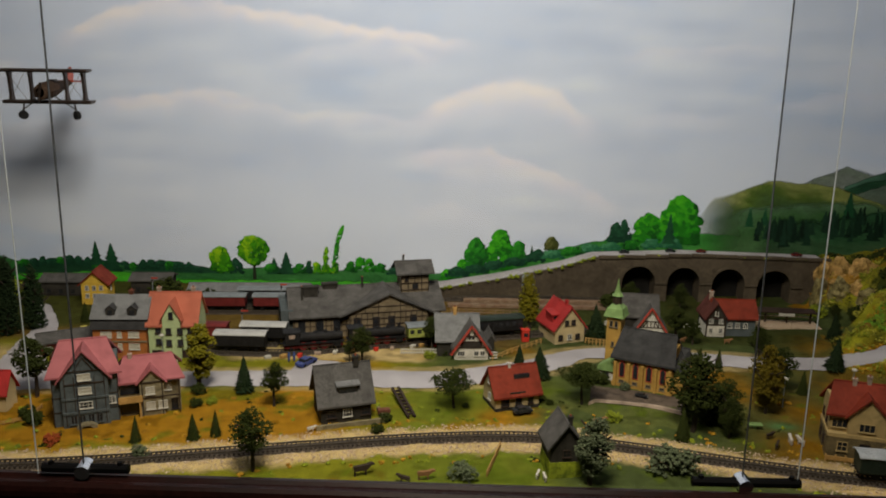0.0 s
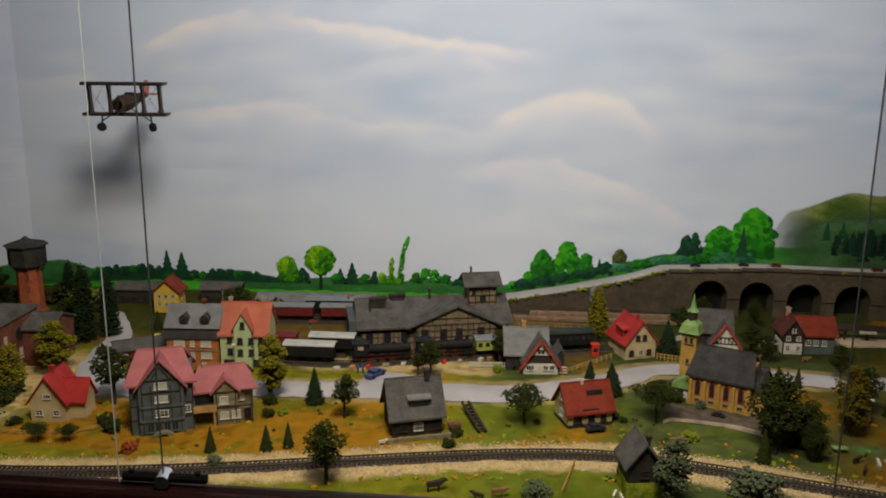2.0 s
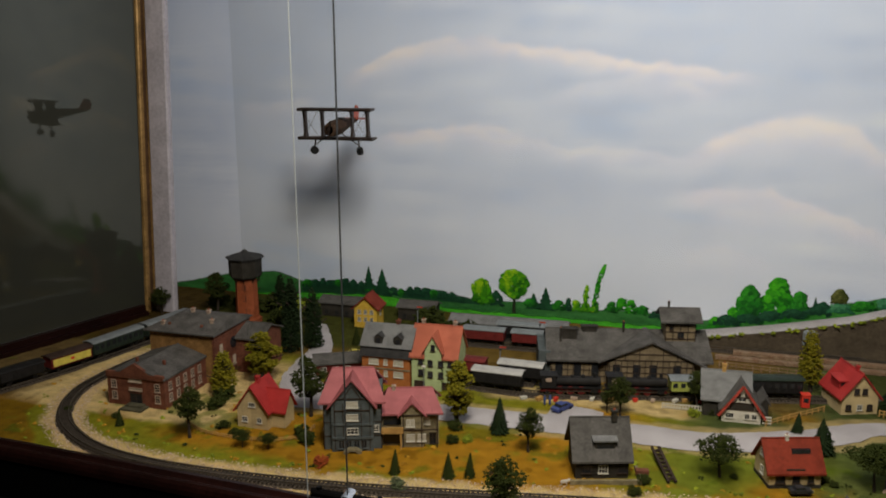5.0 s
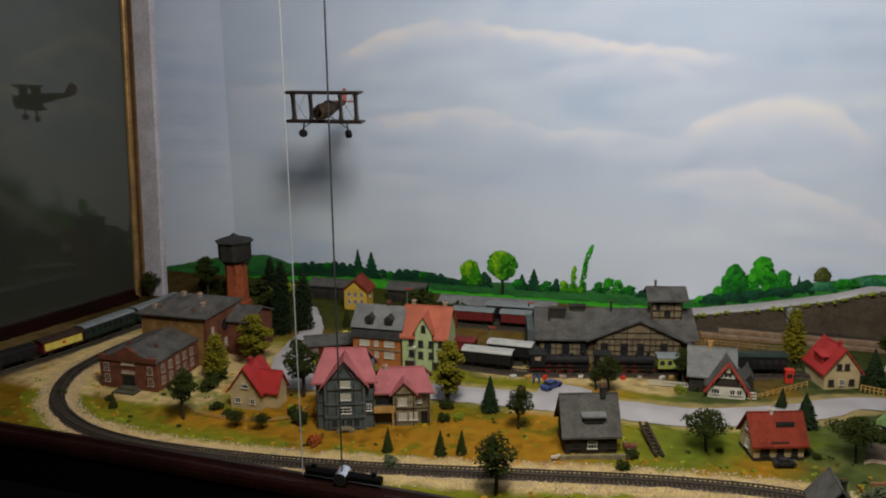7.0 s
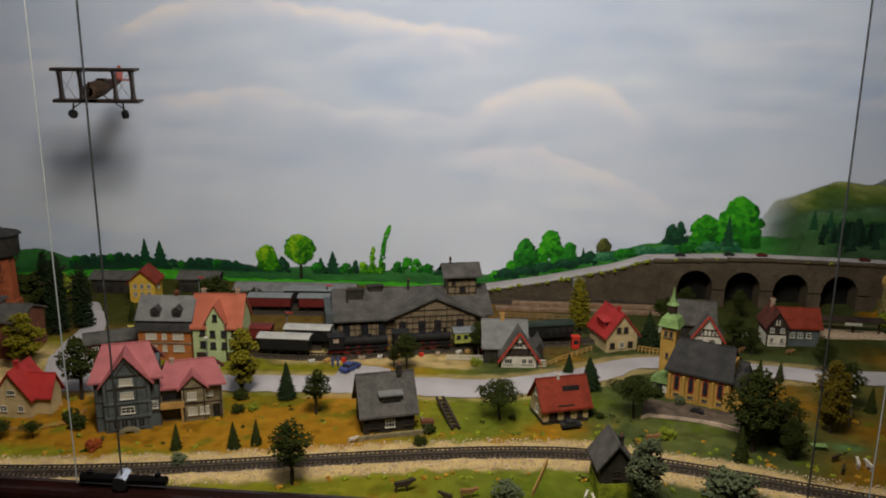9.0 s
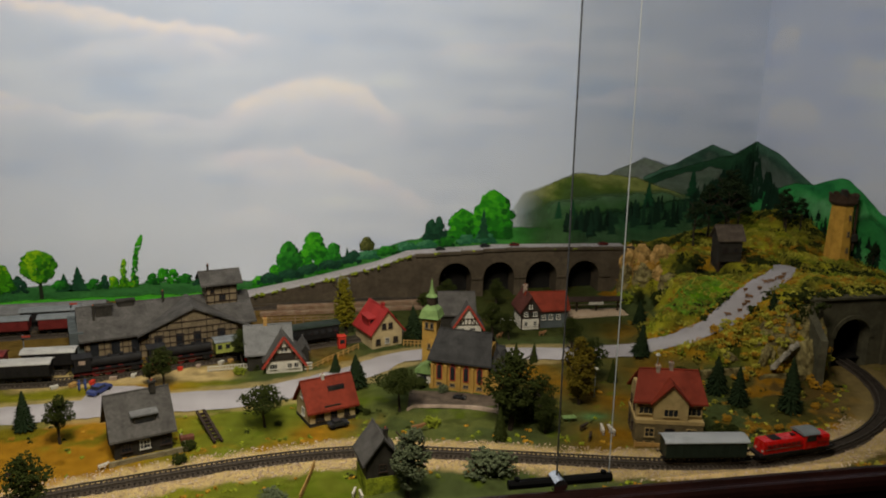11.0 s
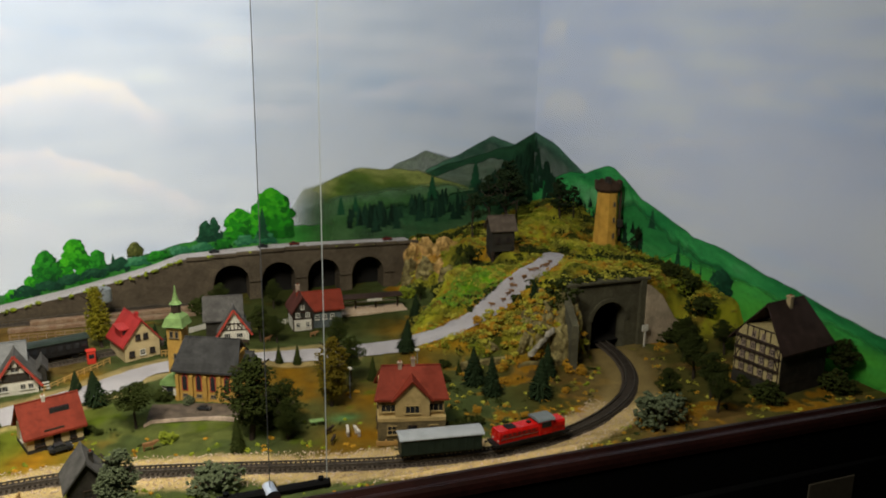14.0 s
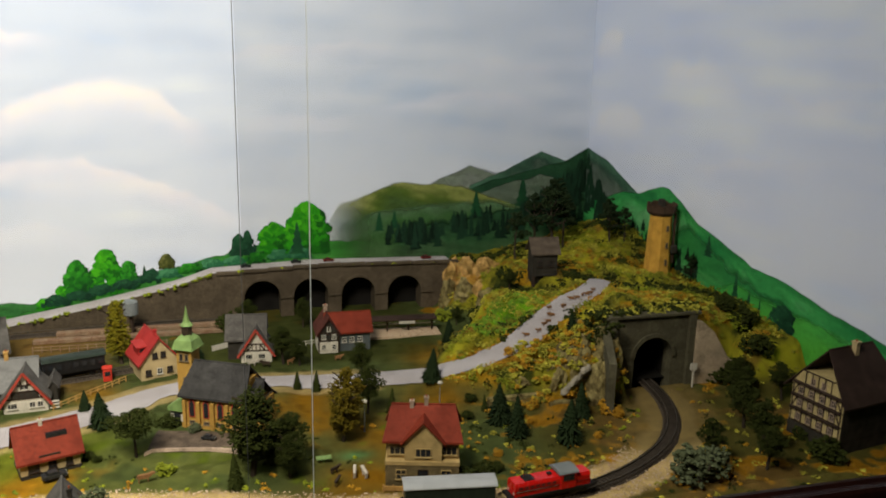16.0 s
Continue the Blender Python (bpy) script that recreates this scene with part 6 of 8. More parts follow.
v = thing("viaduct", "brown masonry viaduct with four arches and a ramp", "viaduct")
ARCHES = [(0.556, 0.086, 0.093), (0.673, 0.084, 0.092), (0.790, 0.084, 0.090), (0.908, 0.086, 0.088)]
bm = bmesh.new()
arch_wall(bm, -0.06, 1.02, deck, ARCHES, 1.058, 1.112)
part("wall", bm, "viaduct", v)
for c, w, z in ARCHES:
    bm = bmesh.new()
    n = 14
    for k in range(n):
        a0, a1 = math.pi * k / n, math.pi * (k + 0.94) / n
        pts = [(c + r * math.cos(a), z - w / 2 + r * math.sin(a)) for r, a in ((w / 2, a0), (w / 2 + 0.006, a0), (w / 2 + 0.006, a1), (w / 2, a1))]
        prism(bm, pts, 1.0555, 1.0585, "y")
    part("arch_ring", bm, "viaduct", v)
    part("pier_cap", boxed((c + w / 2, c + w / 2 + 0.031, 1.054, 1.06, z - w / 2 - 0.004, z - w / 2)), "viaduct", v)
# black sheet stands in for the shade seen through the arches
part("backing", boxed((0.49, 0.97, 1.113, 1.118, -0.02, 0.11)), "void", v, "black sheet painting the darkness behind the arches")
dk = part("roadway", strip([(-0.10, 1.095), (0.1, 1.095), (0.3, 1.095), (0.5, 1.095), (0.75, 1.095), (1.04, 1.095)], (0.036, 0.032, 0.028, 0.028, 0.028), 0.0, follow=False), "street", v, "pale roadway along the viaduct")
for w in dk.data.vertices:
    w.co.z += max(deck(w.co.x) + 0.003, land1(w.co.x, w.co.y) + 0.002) if w.co.x < 1.03 else max(0.119, land1(w.co.x, w.co.y) + 0.011)
for x in np.arange(0.45, 1.0, 0.06):
    part("coping", boxed((x, x + 0.058, 1.053, 1.064, deck(x) - 0.003, deck(x) + 0.005), bevel=0.001), "viaduct", v)

p = thing("tunnel_portal", "grey-green stone tunnel portal with wing walls", "tunnel")
bm = bmesh.new()
arch_wall(bm, 1.172, 1.362, lambda x: 0.146, [(1.272, 0.082, 0.104)], 0.462, 0.492)
part("wall", bm, "portal", p)
bm = bmesh.new()
n = 16
for k in range(n):
    a0, a1 = math.pi * k / n, math.pi * (k + 0.94) / n
    pts = [(1.272 + r * math.cos(a), 0.063 + r * math.sin(a)) for r, a in ((0.041, a0), (0.049, a0), (0.049, a1), (0.041, a1))]
    prism(bm, pts, 0.458, 0.4625, "y")
part("arch_ring", bm, "portal", p)
part("coping", boxed((1.165, 1.37, 0.455, 0.494, 0.146, 0.153), bevel=0.0015), "portal", p)
for x in (1.172, 1.345):
    part("pilaster", boxed((x, x + 0.016, 0.455, 0.463, 0, 0.146), bevel=0.001), "portal", p)
bm = bmesh.new()
prism(bm, [(1.176, 0.469), (1.172, 0.462), (1.136, 0.354), (1.124, 0.360), (1.160, 0.476)], -0.01, 0.135, "y")
for w in bm.verts:
    w.co = Vector((w.co.x, w.co.z, w.co.y - (0.035 if w.co.y > 0.1 and w.co.z < 0.4 else 0)))
part("wing_wall", bm, "portal", p)
bm = bmesh.new()
prism(bm, [(1.36, 0.0), (1.47, 0.0), (1.47, 0.025), (1.435, 0.055), (1.40, 0.108), (1.372, 0.132), (1.36, 0.135)], 0.452, 0.464, "y")
part("retaining_wall", bm, "beige_render", p, "smooth beige retaining wall")
# lining and a floor sheet over the track bed, coloured near-black as tunnel darkness
bm = bmesh.new()
box(bm, 1.215, 1.222, 0.493, 0.66, 0, 0.118)
box(bm, 1.316, 1.323, 0.493, 0.66, 0, 0.118)
box(bm, 1.215, 1.323, 0.493, 0.66, 0.118, 0.128)
box(bm, 1.215, 1.323, 0.66, 0.67, 0, 0.128)
box(bm, 1.222, 1.316, 0.480, 0.66, 0.0095, 0.0098)
part("tunnel_lining", bm, "void", p)
part("sign_post", boxed((1.352, 1.3545, 0.440, 0.4425, 0, 0.05), (1.346, 1.360, 0.4395, 0.443, 0.036, 0.05)), "white_timber", p)

# lookout tower and hut on the hill
h = thing("lookout_tower", "ochre octagonal lookout tower with a dark battlement", "tower", pose(1.458, 0.785, land1(1.458, 0.785) - 0.012))
bm = bmesh.new()
lathe(bm, [(0.034, 0), (0.031, 0.02), (0.0255, 0.142), (0.028, 0.146)], 8, turn=0.39)
part("shaft", bm, "tower_ochre", h)
bm = bmesh.new()
lathe(bm, [(0.028, 0.144), (0.0345, 0.152), (0.0345, 0.168), (0.030, 0.168), (0.030, 0.160)], 8, turn=0.39)
part("gallery", bm, "battlement", h, "dark brown corbelled gallery")
for k in range(8):
    part("merlon", boxed((-0.006, 0.006, 0.029, 0.0345, 0.168, 0.1715)), "battlement", h).matrix_local = pose(0, 0, 0, 0, 0, k * 45)
part("stair_cap", boxed((-0.008, 0.006, -0.007, 0.007, 0.160, 0.181), bevel=0.002), "dark_wall", h)
part("oriel", boxed((0.018, 0.038, -0.024, -0.006, 0.052, 0.074), bevel=0.004), "dark_wall", h)
part("downpipe", boxed((0.026, 0.031, -0.018, -0.012, 0.03, 0.148), bevel=0.001), "battlement", h)
for zz in (0.03, 0.07, 0.11):
    window(h, "front", 0.004, zz, 0.005, 0.012, y=-0.0300 + zz * 0.035, frame="tan_wall", bars=(0, 0))
h = thing("watch_hut", "dark weathered hut on stilts above the road", "hut", pose(1.148, 0.80, land1(1.172, 0.80) - 0.006, 0, 0, -6))
volume(h, 0, 0, 0.058, 0.045, 0.076, 0.108, "x", "dark_wall", "hut_roof", 0.006, z0=0.022)
for x, y in ((0.004, 0.004), (0.054, 0.004), (0.004, 0.041), (0.054, 0.041)):
    part("post", boxed((x - 0.003, x + 0.003, y - 0.003, y + 0.003, -0.02, 0.024)), "timber", h)
part("base", boxed((0.002, 0.056, 0.012, 0.045, -0.02, 0.024)), "dark_wall", h)
for u in (0.016, 0.042):
    window(h, "front", u, 0.044, 0.010, 0.014, frame="timber")
# ---- vegetation ----


def mesh_of(name, verts, faces, mat):
    me = bpy.data.meshes.new(name)
    me.from_pydata(verts, [], faces)
    me.materials.append(M[mat])
    return me


OCTA = ((1, 0, 0), (-1, 0, 0), (0, 1, 0), (0, -1, 0), (0, 0, 1), (0, 0, -1))
OCTA_F = ((0, 2, 4), (2, 1, 4), (1, 3, 4), (3, 0, 4), (2, 0, 5), (1, 2, 5), (3, 1, 5), (0, 3, 5))


def tufts(lobes, n, size, seed, squash=0.7):
    """Many small foam tufts on and in ellipsoid lobes (x, y, z, rx, ry, rz)."""
    rng = np.random.RandomState(seed)
    verts, faces = [], []
    vol = np.array([l[3] * l[4] * l[5] for l in lobes]) ** (2 / 3)
    for k in rng.choice(len(lobes), n, p=vol / vol.sum()):
        l = lobes[k]
        d = rng.normal(size=3)
        d /= np.linalg.norm(d)
        r = rng.uniform(0.55, 1.08)
        c = np.array(l[:3]) + d * r * np.array(l[3:])
        s = size * rng.uniform(0.55, 1.35)
        q = Euler(rng.uniform(0, 6.28, 3)).to_matrix()
        b = len(verts)
        for o in OCTA:
            w = q @ Vector(o)
            verts.append((c[0] + w.x * s * rng.uniform(0.6, 1.3), c[1] + w.y * s * rng.uniform(0.6, 1.3), c[2] + w.z * s * squash * rng.uniform(0.6, 1.3)))
        faces += [tuple(b + i for i in f) for f in OCTA_F]
    return verts, faces


def trunk_mesh(height, r, limbs, seed):
    rng = np.random.RandomState(seed)
    bm = bmesh.new()
    x = y = 0.0
    last = None
    pts = []
    for i in range(6):
        t = i / 5
        pts.append(Vector((0.03 * math.sin(3 * t + seed), 0.03 * math.sin(2.3 * t + seed * 2) , height * t)) * 1.0)
    for i, (a, b) in enumerate(zip(pts, pts[1:])):
        beam(bm, a, b, r * (1 - 0.13 * i), 6)
    for _ in range(limbs):
        t = rng.uniform(0.4, 0.95)
        a = Vector((0.03 * math.sin(3 * t + seed), 0.03 * math.sin(2.3 * t + seed * 2), height * t))
        ang = rng.uniform(0, 6.28)
        beam(bm, a, a + Vector((math.cos(ang) * 0.2, math.sin(ang) * 0.2, rng.uniform(0.08, 0.2))), r * 0.35, 4)
    return bm


def broadleaf(name, label, leaf, seed, wide=0.34, low=0.30, n=520, size=0.040, lobes=8, column=False, rounded=False):
    """A tree one metre high, to be scaled: tapered trunk, limbs, lobed crown of foam tufts."""
    rng = np.random.RandomState(seed)
    t = thing(name, label, "tree")
    part("trunk", trunk_mesh(0.8, 0.030, 7, seed), "bark", t)
    ls = []
    for k in range(lobes):
        f = k / (lobes - 1)
        z = low + 0.10 + (0.86 - low - 0.10) * f
        w = wide * (1 - 0.55 * f**1.5) * (0.75 if column else 0.55)
        a = rng.uniform(0, 6.28) if not rounded else 2.4 * k
        if rounded:
            w = wide * (0.42 + 0.24 * math.sin(math.pi * min(1.0, f + 0.1)))
            off = wide * (0.10 + 0.42 * math.sin(math.pi * f))
            ls.append((off * math.cos(a), off * math.sin(a), z, w * rng.uniform(0.8, 1.15), w * rng.uniform(0.8, 1.15), 0.085 * rng.uniform(0.8, 1.3)))
            continue
        off = 0 if column else wide * 0.55 * (1 - f) * rng.uniform(0.6, 1.1)
        ls.append((off * math.cos(a), off * math.sin(a), z, w * rng.uniform(0.8, 1.2), w * rng.uniform(0.8, 1.2), 0.12 * rng.uniform(0.8, 1.25)))
    v, f = tufts(ls, int(n * 2.7), size * 0.56, seed)
    part("crown", mesh_of("crown", v, f, leaf), leaf, t)
    return t


def conifer(name, label, leaf, seed, wide=0.30, tiers=11, blades=15, low=0.08):
    """A spruce one metre high: straight trunk and drooping tiers of needle fans."""
    rng = np.random.RandomState(seed)
    t = thing(name, label, "tree")
    bm = bmesh.new()
    lathe(bm, [(0.026, 0.0), (0.018, 0.4), (0.005, 0.97)], 6)
    part("trunk", bm, "bark", t)
    verts, faces = [], []
    for i in range(tiers):
        f = i / tiers
        z = low + (0.97 - low) * f
        r = wide * (1 - f) ** 0.9 + 0.02
        for k in range(blades):
            a = 2 * math.pi * (k + rng.uniform(-0.3, 0.3)) / blades + i
            rr = r * rng.uniform(0.75, 1.12)
            dz = 0.11 * rng.uniform(0.8, 1.2)
            wd = 0.5 * r * 2.6 / blades + 0.012
            b = len(verts)
            ca, sa = math.cos(a), math.sin(a)
            verts += [(0.01 * ca, 0.01 * sa, z + dz), (rr * 0.6 * ca - wd * sa, rr * 0.6 * sa + wd * ca, z + 0.02), (rr * ca, rr * sa, z - 0.02), (rr * 0.6 * ca + wd * sa, rr * 0.6 * sa - wd * ca, z + 0.02), (rr * 0.5 * ca, rr * 0.5 * sa, z - 0.035)]
            faces += [(b, b + 1, b + 2), (b, b + 2, b + 3), (b + 1, b + 4, b + 2), (b + 4, b + 3, b + 2)]
    part("crown", mesh_of("crown", verts, faces, leaf), leaf, t)
    return t


def bush(name, label, leaf, seed, n=260, size=0.09):
    t = thing(name, label, "bush")
    rng = np.random.RandomState(seed)
    ls = [(rng.uniform(-0.35, 0.35), rng.uniform(-0.35, 0.35), rng.uniform(0.3, 0.55), 0.36, 0.36, 0.36) for _ in range(5)]
    v, f = tufts(ls, n, size, seed)
    bm = bmesh.new()
    for k in range(4):
        beam(bm, (0, 0, 0), (0.3 * math.cos(k * 1.6), 0.3 * math.sin(k * 1.6), 0.5), 0.03, 4)
    part("stem", bm, "bark", t)
    part("foliage", mesh_of("foliage", v, f, leaf), leaf, t)
    return t


def pine(name, label, seed):
    """A bare-stemmed pine one metre high with a dark flat crown."""
    t = thing(name, label, "tree")
    part("trunk", trunk_mesh(0.85, 0.022, 8, seed), "bark", t)
    v, f = tufts([(0, 0, 0.80, 0.17, 0.17, 0.08), (0.11, 0.05, 0.66, 0.13, 0.12, 0.05), (-0.12, -0.06, 0.58, 0.13, 0.12, 0.05), (0.02, -0.10, 0.48, 0.10, 0.10, 0.04), (0, 0, 0.93, 0.09, 0.09, 0.06)], 330, 0.028, seed)
    part("crown", mesh_of("crown", v, f, "leaf_pine"), "leaf_pine", t)
    return t


KINDS = {
    "oak": [broadleaf("leafy_tree", "dark green model tree with a bare lower trunk", "leaf_dark", 1, 0.30, 0.28, 560, 0.036, 11, rounded=True), broadleaf("leafy_tree", "dark green model tree with a bare lower trunk", "leaf_dark", 2, 0.28, 0.32, 540, 0.036, 10, rounded=True)],
    "flat": [broadleaf("spreading_tree", "dark spreading model tree with loose foliage clumps", "leaf_dark", 3, 0.52, 0.40, 520, 0.046, 9, rounded=True)],
    "big": [broadleaf("broad_dark_tree", "broad dark green model tree with uneven foliage", "leaf_dark", 24, 0.27, 0.16, 1000, 0.030, 14, rounded=True), broadleaf("broad_dark_tree", "broad dark green model tree with uneven foliage", "leaf_dark", 25, 0.36, 0.14, 900, 0.032, 12, rounded=True)],
    "autumn": [broadleaf("autumn_tree", "yellow-green autumn model tree on a thin trunk", "leaf_yellow", 5, 0.19, 0.14, 640, 0.036, 10, rounded=True), broadleaf("autumn_tree", "yellow-green autumn model tree on a thin trunk", "leaf_yellow", 6, 0.24, 0.14, 600, 0.036, 9, True)],
    "olive": [broadleaf("olive_tree", "olive-brown autumn model tree", "leaf_olive", 7, 0.24, 0.12, 760, 0.034, 12, rounded=True)],
    "frost": [broadleaf("blossom_tree", "grey-green model tree with frosted foliage", "leaf_pale", 8, 0.22, 0.14, 800, 0.032, 12, rounded=True)],
    "cypress": [broadleaf("cypress", "slim dark cypress standing beside the lane", "leaf_pine", 9, 0.20, 0.02, 640, 0.034, 9, True)],
    "spruce": [conifer("spruce", "dark blue-green model spruce", "leaf_pine", 10), conifer("spruce", "dark blue-green model spruce", "leaf_pine", 11, 0.34)],
    "cone": [conifer("conifer_sapling", "small dark cone-shaped conifer in the garden", "leaf_dark", 12, 0.26, 12, 16, 0.0)],
    "pine": [pine("pine", "bare-stemmed pine with a dark crown on the hill", 13), pine("pine", "bare-stemmed pine with a dark crown on the hill", 14)],
    "bush": [bush("bush", "low dark green model bush", "leaf_dark", 15)],
    "frostbush": [bush("pale_bush", "rounded grey-green bush with frosted tips", "leaf_pale", 16, 420, 0.07)],
    "limebush": [bush("light_bush", "bright green bush on the lawn", "leaf_lime", 17)],
    "redbush": [bush("red_bush", "rust-red autumn bush by the villa", "leaf_red", 18)],
    "goldbush": [bush("golden_bush", "golden yellow low bush", "leaf_gold", 19)],
}
PLANTS = """
oak -.228 .112 .112; oak -.245 .352 .092; flat .077 .362 .078; flat .313 .385 .088; big .487 .290 .150; big .548 .308 .095; frost .285 .098 .118
oak -.112 .560 .088; oak -.690 .368 .122; autumn -.400 .425 .140; olive .655 .400 .125; oak .70 .46 .10; autumn -.914 .415 .098 1.7; autumn -.873 .502 .122 1.6
autumn .252 .815 .140; spruce -.316 .412 .072; spruce .249 .512 .068; spruce .212 .583 .044; cone -.442 .202 .046; cone -.351 .216 .048; cone -.318 .229 .048
spruce .922 .372 .080; spruce .935 .316 .078; spruce 1.012 .274 .084; spruce 1.075 .360 .072; cone .912 .424 .034; spruce .945 .770 .066; spruce .842 .545 .072; cone .744 .455 .05
frostbush .416 .136 .055; frostbush .090 .103 .036; frostbush 1.160 .104 .076; oak 1.205 .150 .09; oak 1.285 .112 .085; oak 1.315 .165 .10; oak 1.34 .26 .095
cypress -.912 .700 .178; cypress -.872 .742 .152; oak -1.262 .92 .130 0.9; cypress -1.18 .96 .15; limebush -1.06 .97 .07; cypress -1.095 .97 .12;  oak -1.415 .87 .085; cypress -1.05 .95 .12
oak -.858 .214 .105; cone -1.016 .216 .036; bush -.78 .245 .018; flat -.742 .210 .036; flat -.69 .215 .034; redbush -.575 .190 .022; bush -.635 .26 .03; bush -.66 .28 .028
bush -.385 .345 .02; bush -.40 .40 .024; bush -.17 .40 .018; limebush .028 .605 .022; bush .395 .760 .03; spruce .40 .755 .082; cone .462 .250 .062; limebush .36 .315 .025
cone .59 .60 .04; cone .625 .588 .042; oak .72 .62 .085; oak .575 .74 .09; oak .605 .72 .07; bush .48 .56 .03; bush .36 .47 .026; frostbush .40 .44 .022
bush .80 .19 .03; bush .83 .20 .028; bush .86 .21 .022; goldbush .90 .21 .012; goldbush .88 .26 .014; goldbush .98 .36 .014; goldbush .95 .21 .014; goldbush 1.07 .28 .014; bush .87 .40 .02; bush .90 .47 .02
frostbush -.415 .155 .026; bush -.05 .255 .02; spruce .36 .79 .05; bush 1.40 .12 .045; bush 1.56 .11 .05; oak 1.60 .14 .10; oak 1.385 .35 .072; oak 1.43 .38 .066; bush 1.42 .20 .03; oak 1.445 .415 .070; oak 1.485 .345 .085; limebush 1.487 .495 .05; limebush 1.455 .47 .03; bush 1.45 .445 .05; bush 1.42 .45 .04; bush 1.49 .43 .05; bush 1.50 .50 .05; bush 1.47 .52 .04
oak -1.40 .20 .075; bush -1.34 .19 .04; bush -.93 .31 .02; bush -.89 .35 .03; bush -.905 .40 .034; oak -.64 .88 .05; bush -.60 .95 .05; bush -.55 .97 .04; limebush -.365 .36 .018
oak -1.02 .86 .07; bush -1.30 .98 .05; bush -1.20 .97 .06; bush -1.12 1.00 .07; bush -1.06 .90 .045; bush -.98 .93 .05; bush -.668 1.0 .065; oak .514 .960 .085; oak .640 .960 .080 .8; bush .47 .98 .05; bush -1.16 .24 .014; bush -1.05 .245 .014; bush -.82 .27 .02; cone -.785 .80 .05; bush -.83 .62 .03; bush -.93 .60 .03; bush -.97 .55 .025; oak .030 .648 .080; oak .030 .700 .068 1.3; bush .055 .630 .022
oak 1.09 .80 .06; oak 1.00 .90 .05; limebush .98 .94 .04; bush 1.04 .88 .04; spruce 1.12 .515 .05; goldbush 1.13 .37 .03; goldbush 1.145 .35 .022; bush 1.10 .40 .02
big .545 .260 .08; olive .64 .37 .10; bush .53 .32 .05; bush .10 .365 .012; bush .24 .40 .016; bush .255 .385 .014; bush -.04 .30 .02; oak -.14 .575 .05
"""
rng = random.Random(4)
seen_kind = {}
for row in PLANTS.replace("\n", ";").split(";"):
    if not row.strip():
        continue
    kind, x, y, hgt, *broad = row.split()
    x, y, hgt = float(x), float(y), float(hgt)
    models = KINDS[kind]
    k = seen_kind.get(kind, 0)
    wide = hgt * rng.uniform(0.92, 1.12) * (float(broad[0]) if broad else 1)
    m = pose(x, y, land1(x, y) - 0.001, rng.uniform(-3, 3), rng.uniform(-3, 3), rng.uniform(0, 360)) @ Matrix.Diagonal((wide, wide, hgt, 1))
    model = models[k % len(models)]
    if k < len(models):
        model.matrix_world = m
    else:
        copy_m = m.copy()
        o = copy_thing(model, Matrix())
        o.matrix_basis = copy_m
    seen_kind[kind] = k + 1
for x, y, hgt in ((1.165, 0.95, 0.13), (1.255, 0.955, 0.17), (1.285, 1.00, 0.19), (1.235, 1.02, 0.15), (1.30, 0.97, 0.14), (1.40, 0.93, 0.115), (1.425, 0.90, 0.095), (1.385, 0.90, 0.105), (1.51, 0.72, 0.07), (1.48, 0.70, 0.05)):
    k = seen_kind.get("pine", 0)
    m = pose(x, y, land1(x, y) - 0.004, 0, 0, rng.uniform(0, 360)) @ Matrix.Scale(hgt, 4)
    if k < 2:
        KINDS["pine"][k].matrix_world = m
    else:
        copy_thing(KINDS["pine"][k % 2], Matrix()).matrix_basis = m
    seen_kind["pine"] = k + 1

# flock and shrubs that cover the hill, verges and the viaduct's edge
GR = np.random.RandomState(77)


def cover(name, label, leaf, spots, size, per=7):
    verts, faces = [], []
    for x, y, z, s in spots:
        v, f = tufts([(x, y, z, s, s, s * 0.55)], per, size * GR.uniform(0.7, 1.3), GR.randint(1 << 30), 0.8)
        b = len(verts)
        verts += v
        faces += [tuple(b + i for i in q) for q in f]
    return tagged(part(name, mesh_of(name, verts, faces, leaf), leaf), label, "shrubs", kind="stuff")


def scatter(n, x0, x1, y0, y1, low=0.03, clear=0.03):
    out = []
    q, _ = resample(STREET, 0.02)
    while len(out) < n:
        x, y = GR.uniform(x0, x1), GR.uniform(y0, y1)
        z = land1(x, y)
        if z < low or min((q[:, 0] - x) ** 2 + (q[:, 1] - y) ** 2) < clear**2 or (x - 1.458) ** 2 + (y - 0.785) ** 2 < 0.04**2 or (1.14 < x < 1.22 and 0.77 < y < 0.86) or (1.19 < x < 1.36 and y < 0.505):
            continue
        out.append((x, y, z + 0.001, GR.uniform(0.008, 0.020)))
    return out


spots = np.array(scatter(1500, 0.90, 1.58, 0.45, 1.12, 0.02))
pick = lump(spots[:, 0], spots[:, 1], 24, 51) + 0.25 * lump(spots[:, 0], spots[:, 1], 70, 52) + GR.uniform(-0.07, 0.07, len(spots))
tone = np.digitize(pick, np.quantile(pick, (0.20, 0.40, 0.62, 0.85)))
spots[:, 3] *= np.array((0.85, 0.9, 0.9, 0.9, 0.6))[tone]
cover("hill_shrubs", "dark shrubs covering the rocky hill", "leaf_dark", spots[tone == 0], 0.0034, 18)
cover("hill_olive_flock", "olive flock covering the rocky hill", "moss_olive", spots[tone == 1], 0.0020, 34)
cover("hill_moss", "bright moss covering the rocky hill", "leaf_lime", spots[tone == 2], 0.0020, 34)
cover("hill_dry_moss", "yellow-green moss covering the rocky hill", "moss_pale", spots[tone == 3], 0.0021, 34)
cover("hill_flock", "golden flock covering the rocky hill", "leaf_gold", spots[tone == 4], 0.0018, 24)
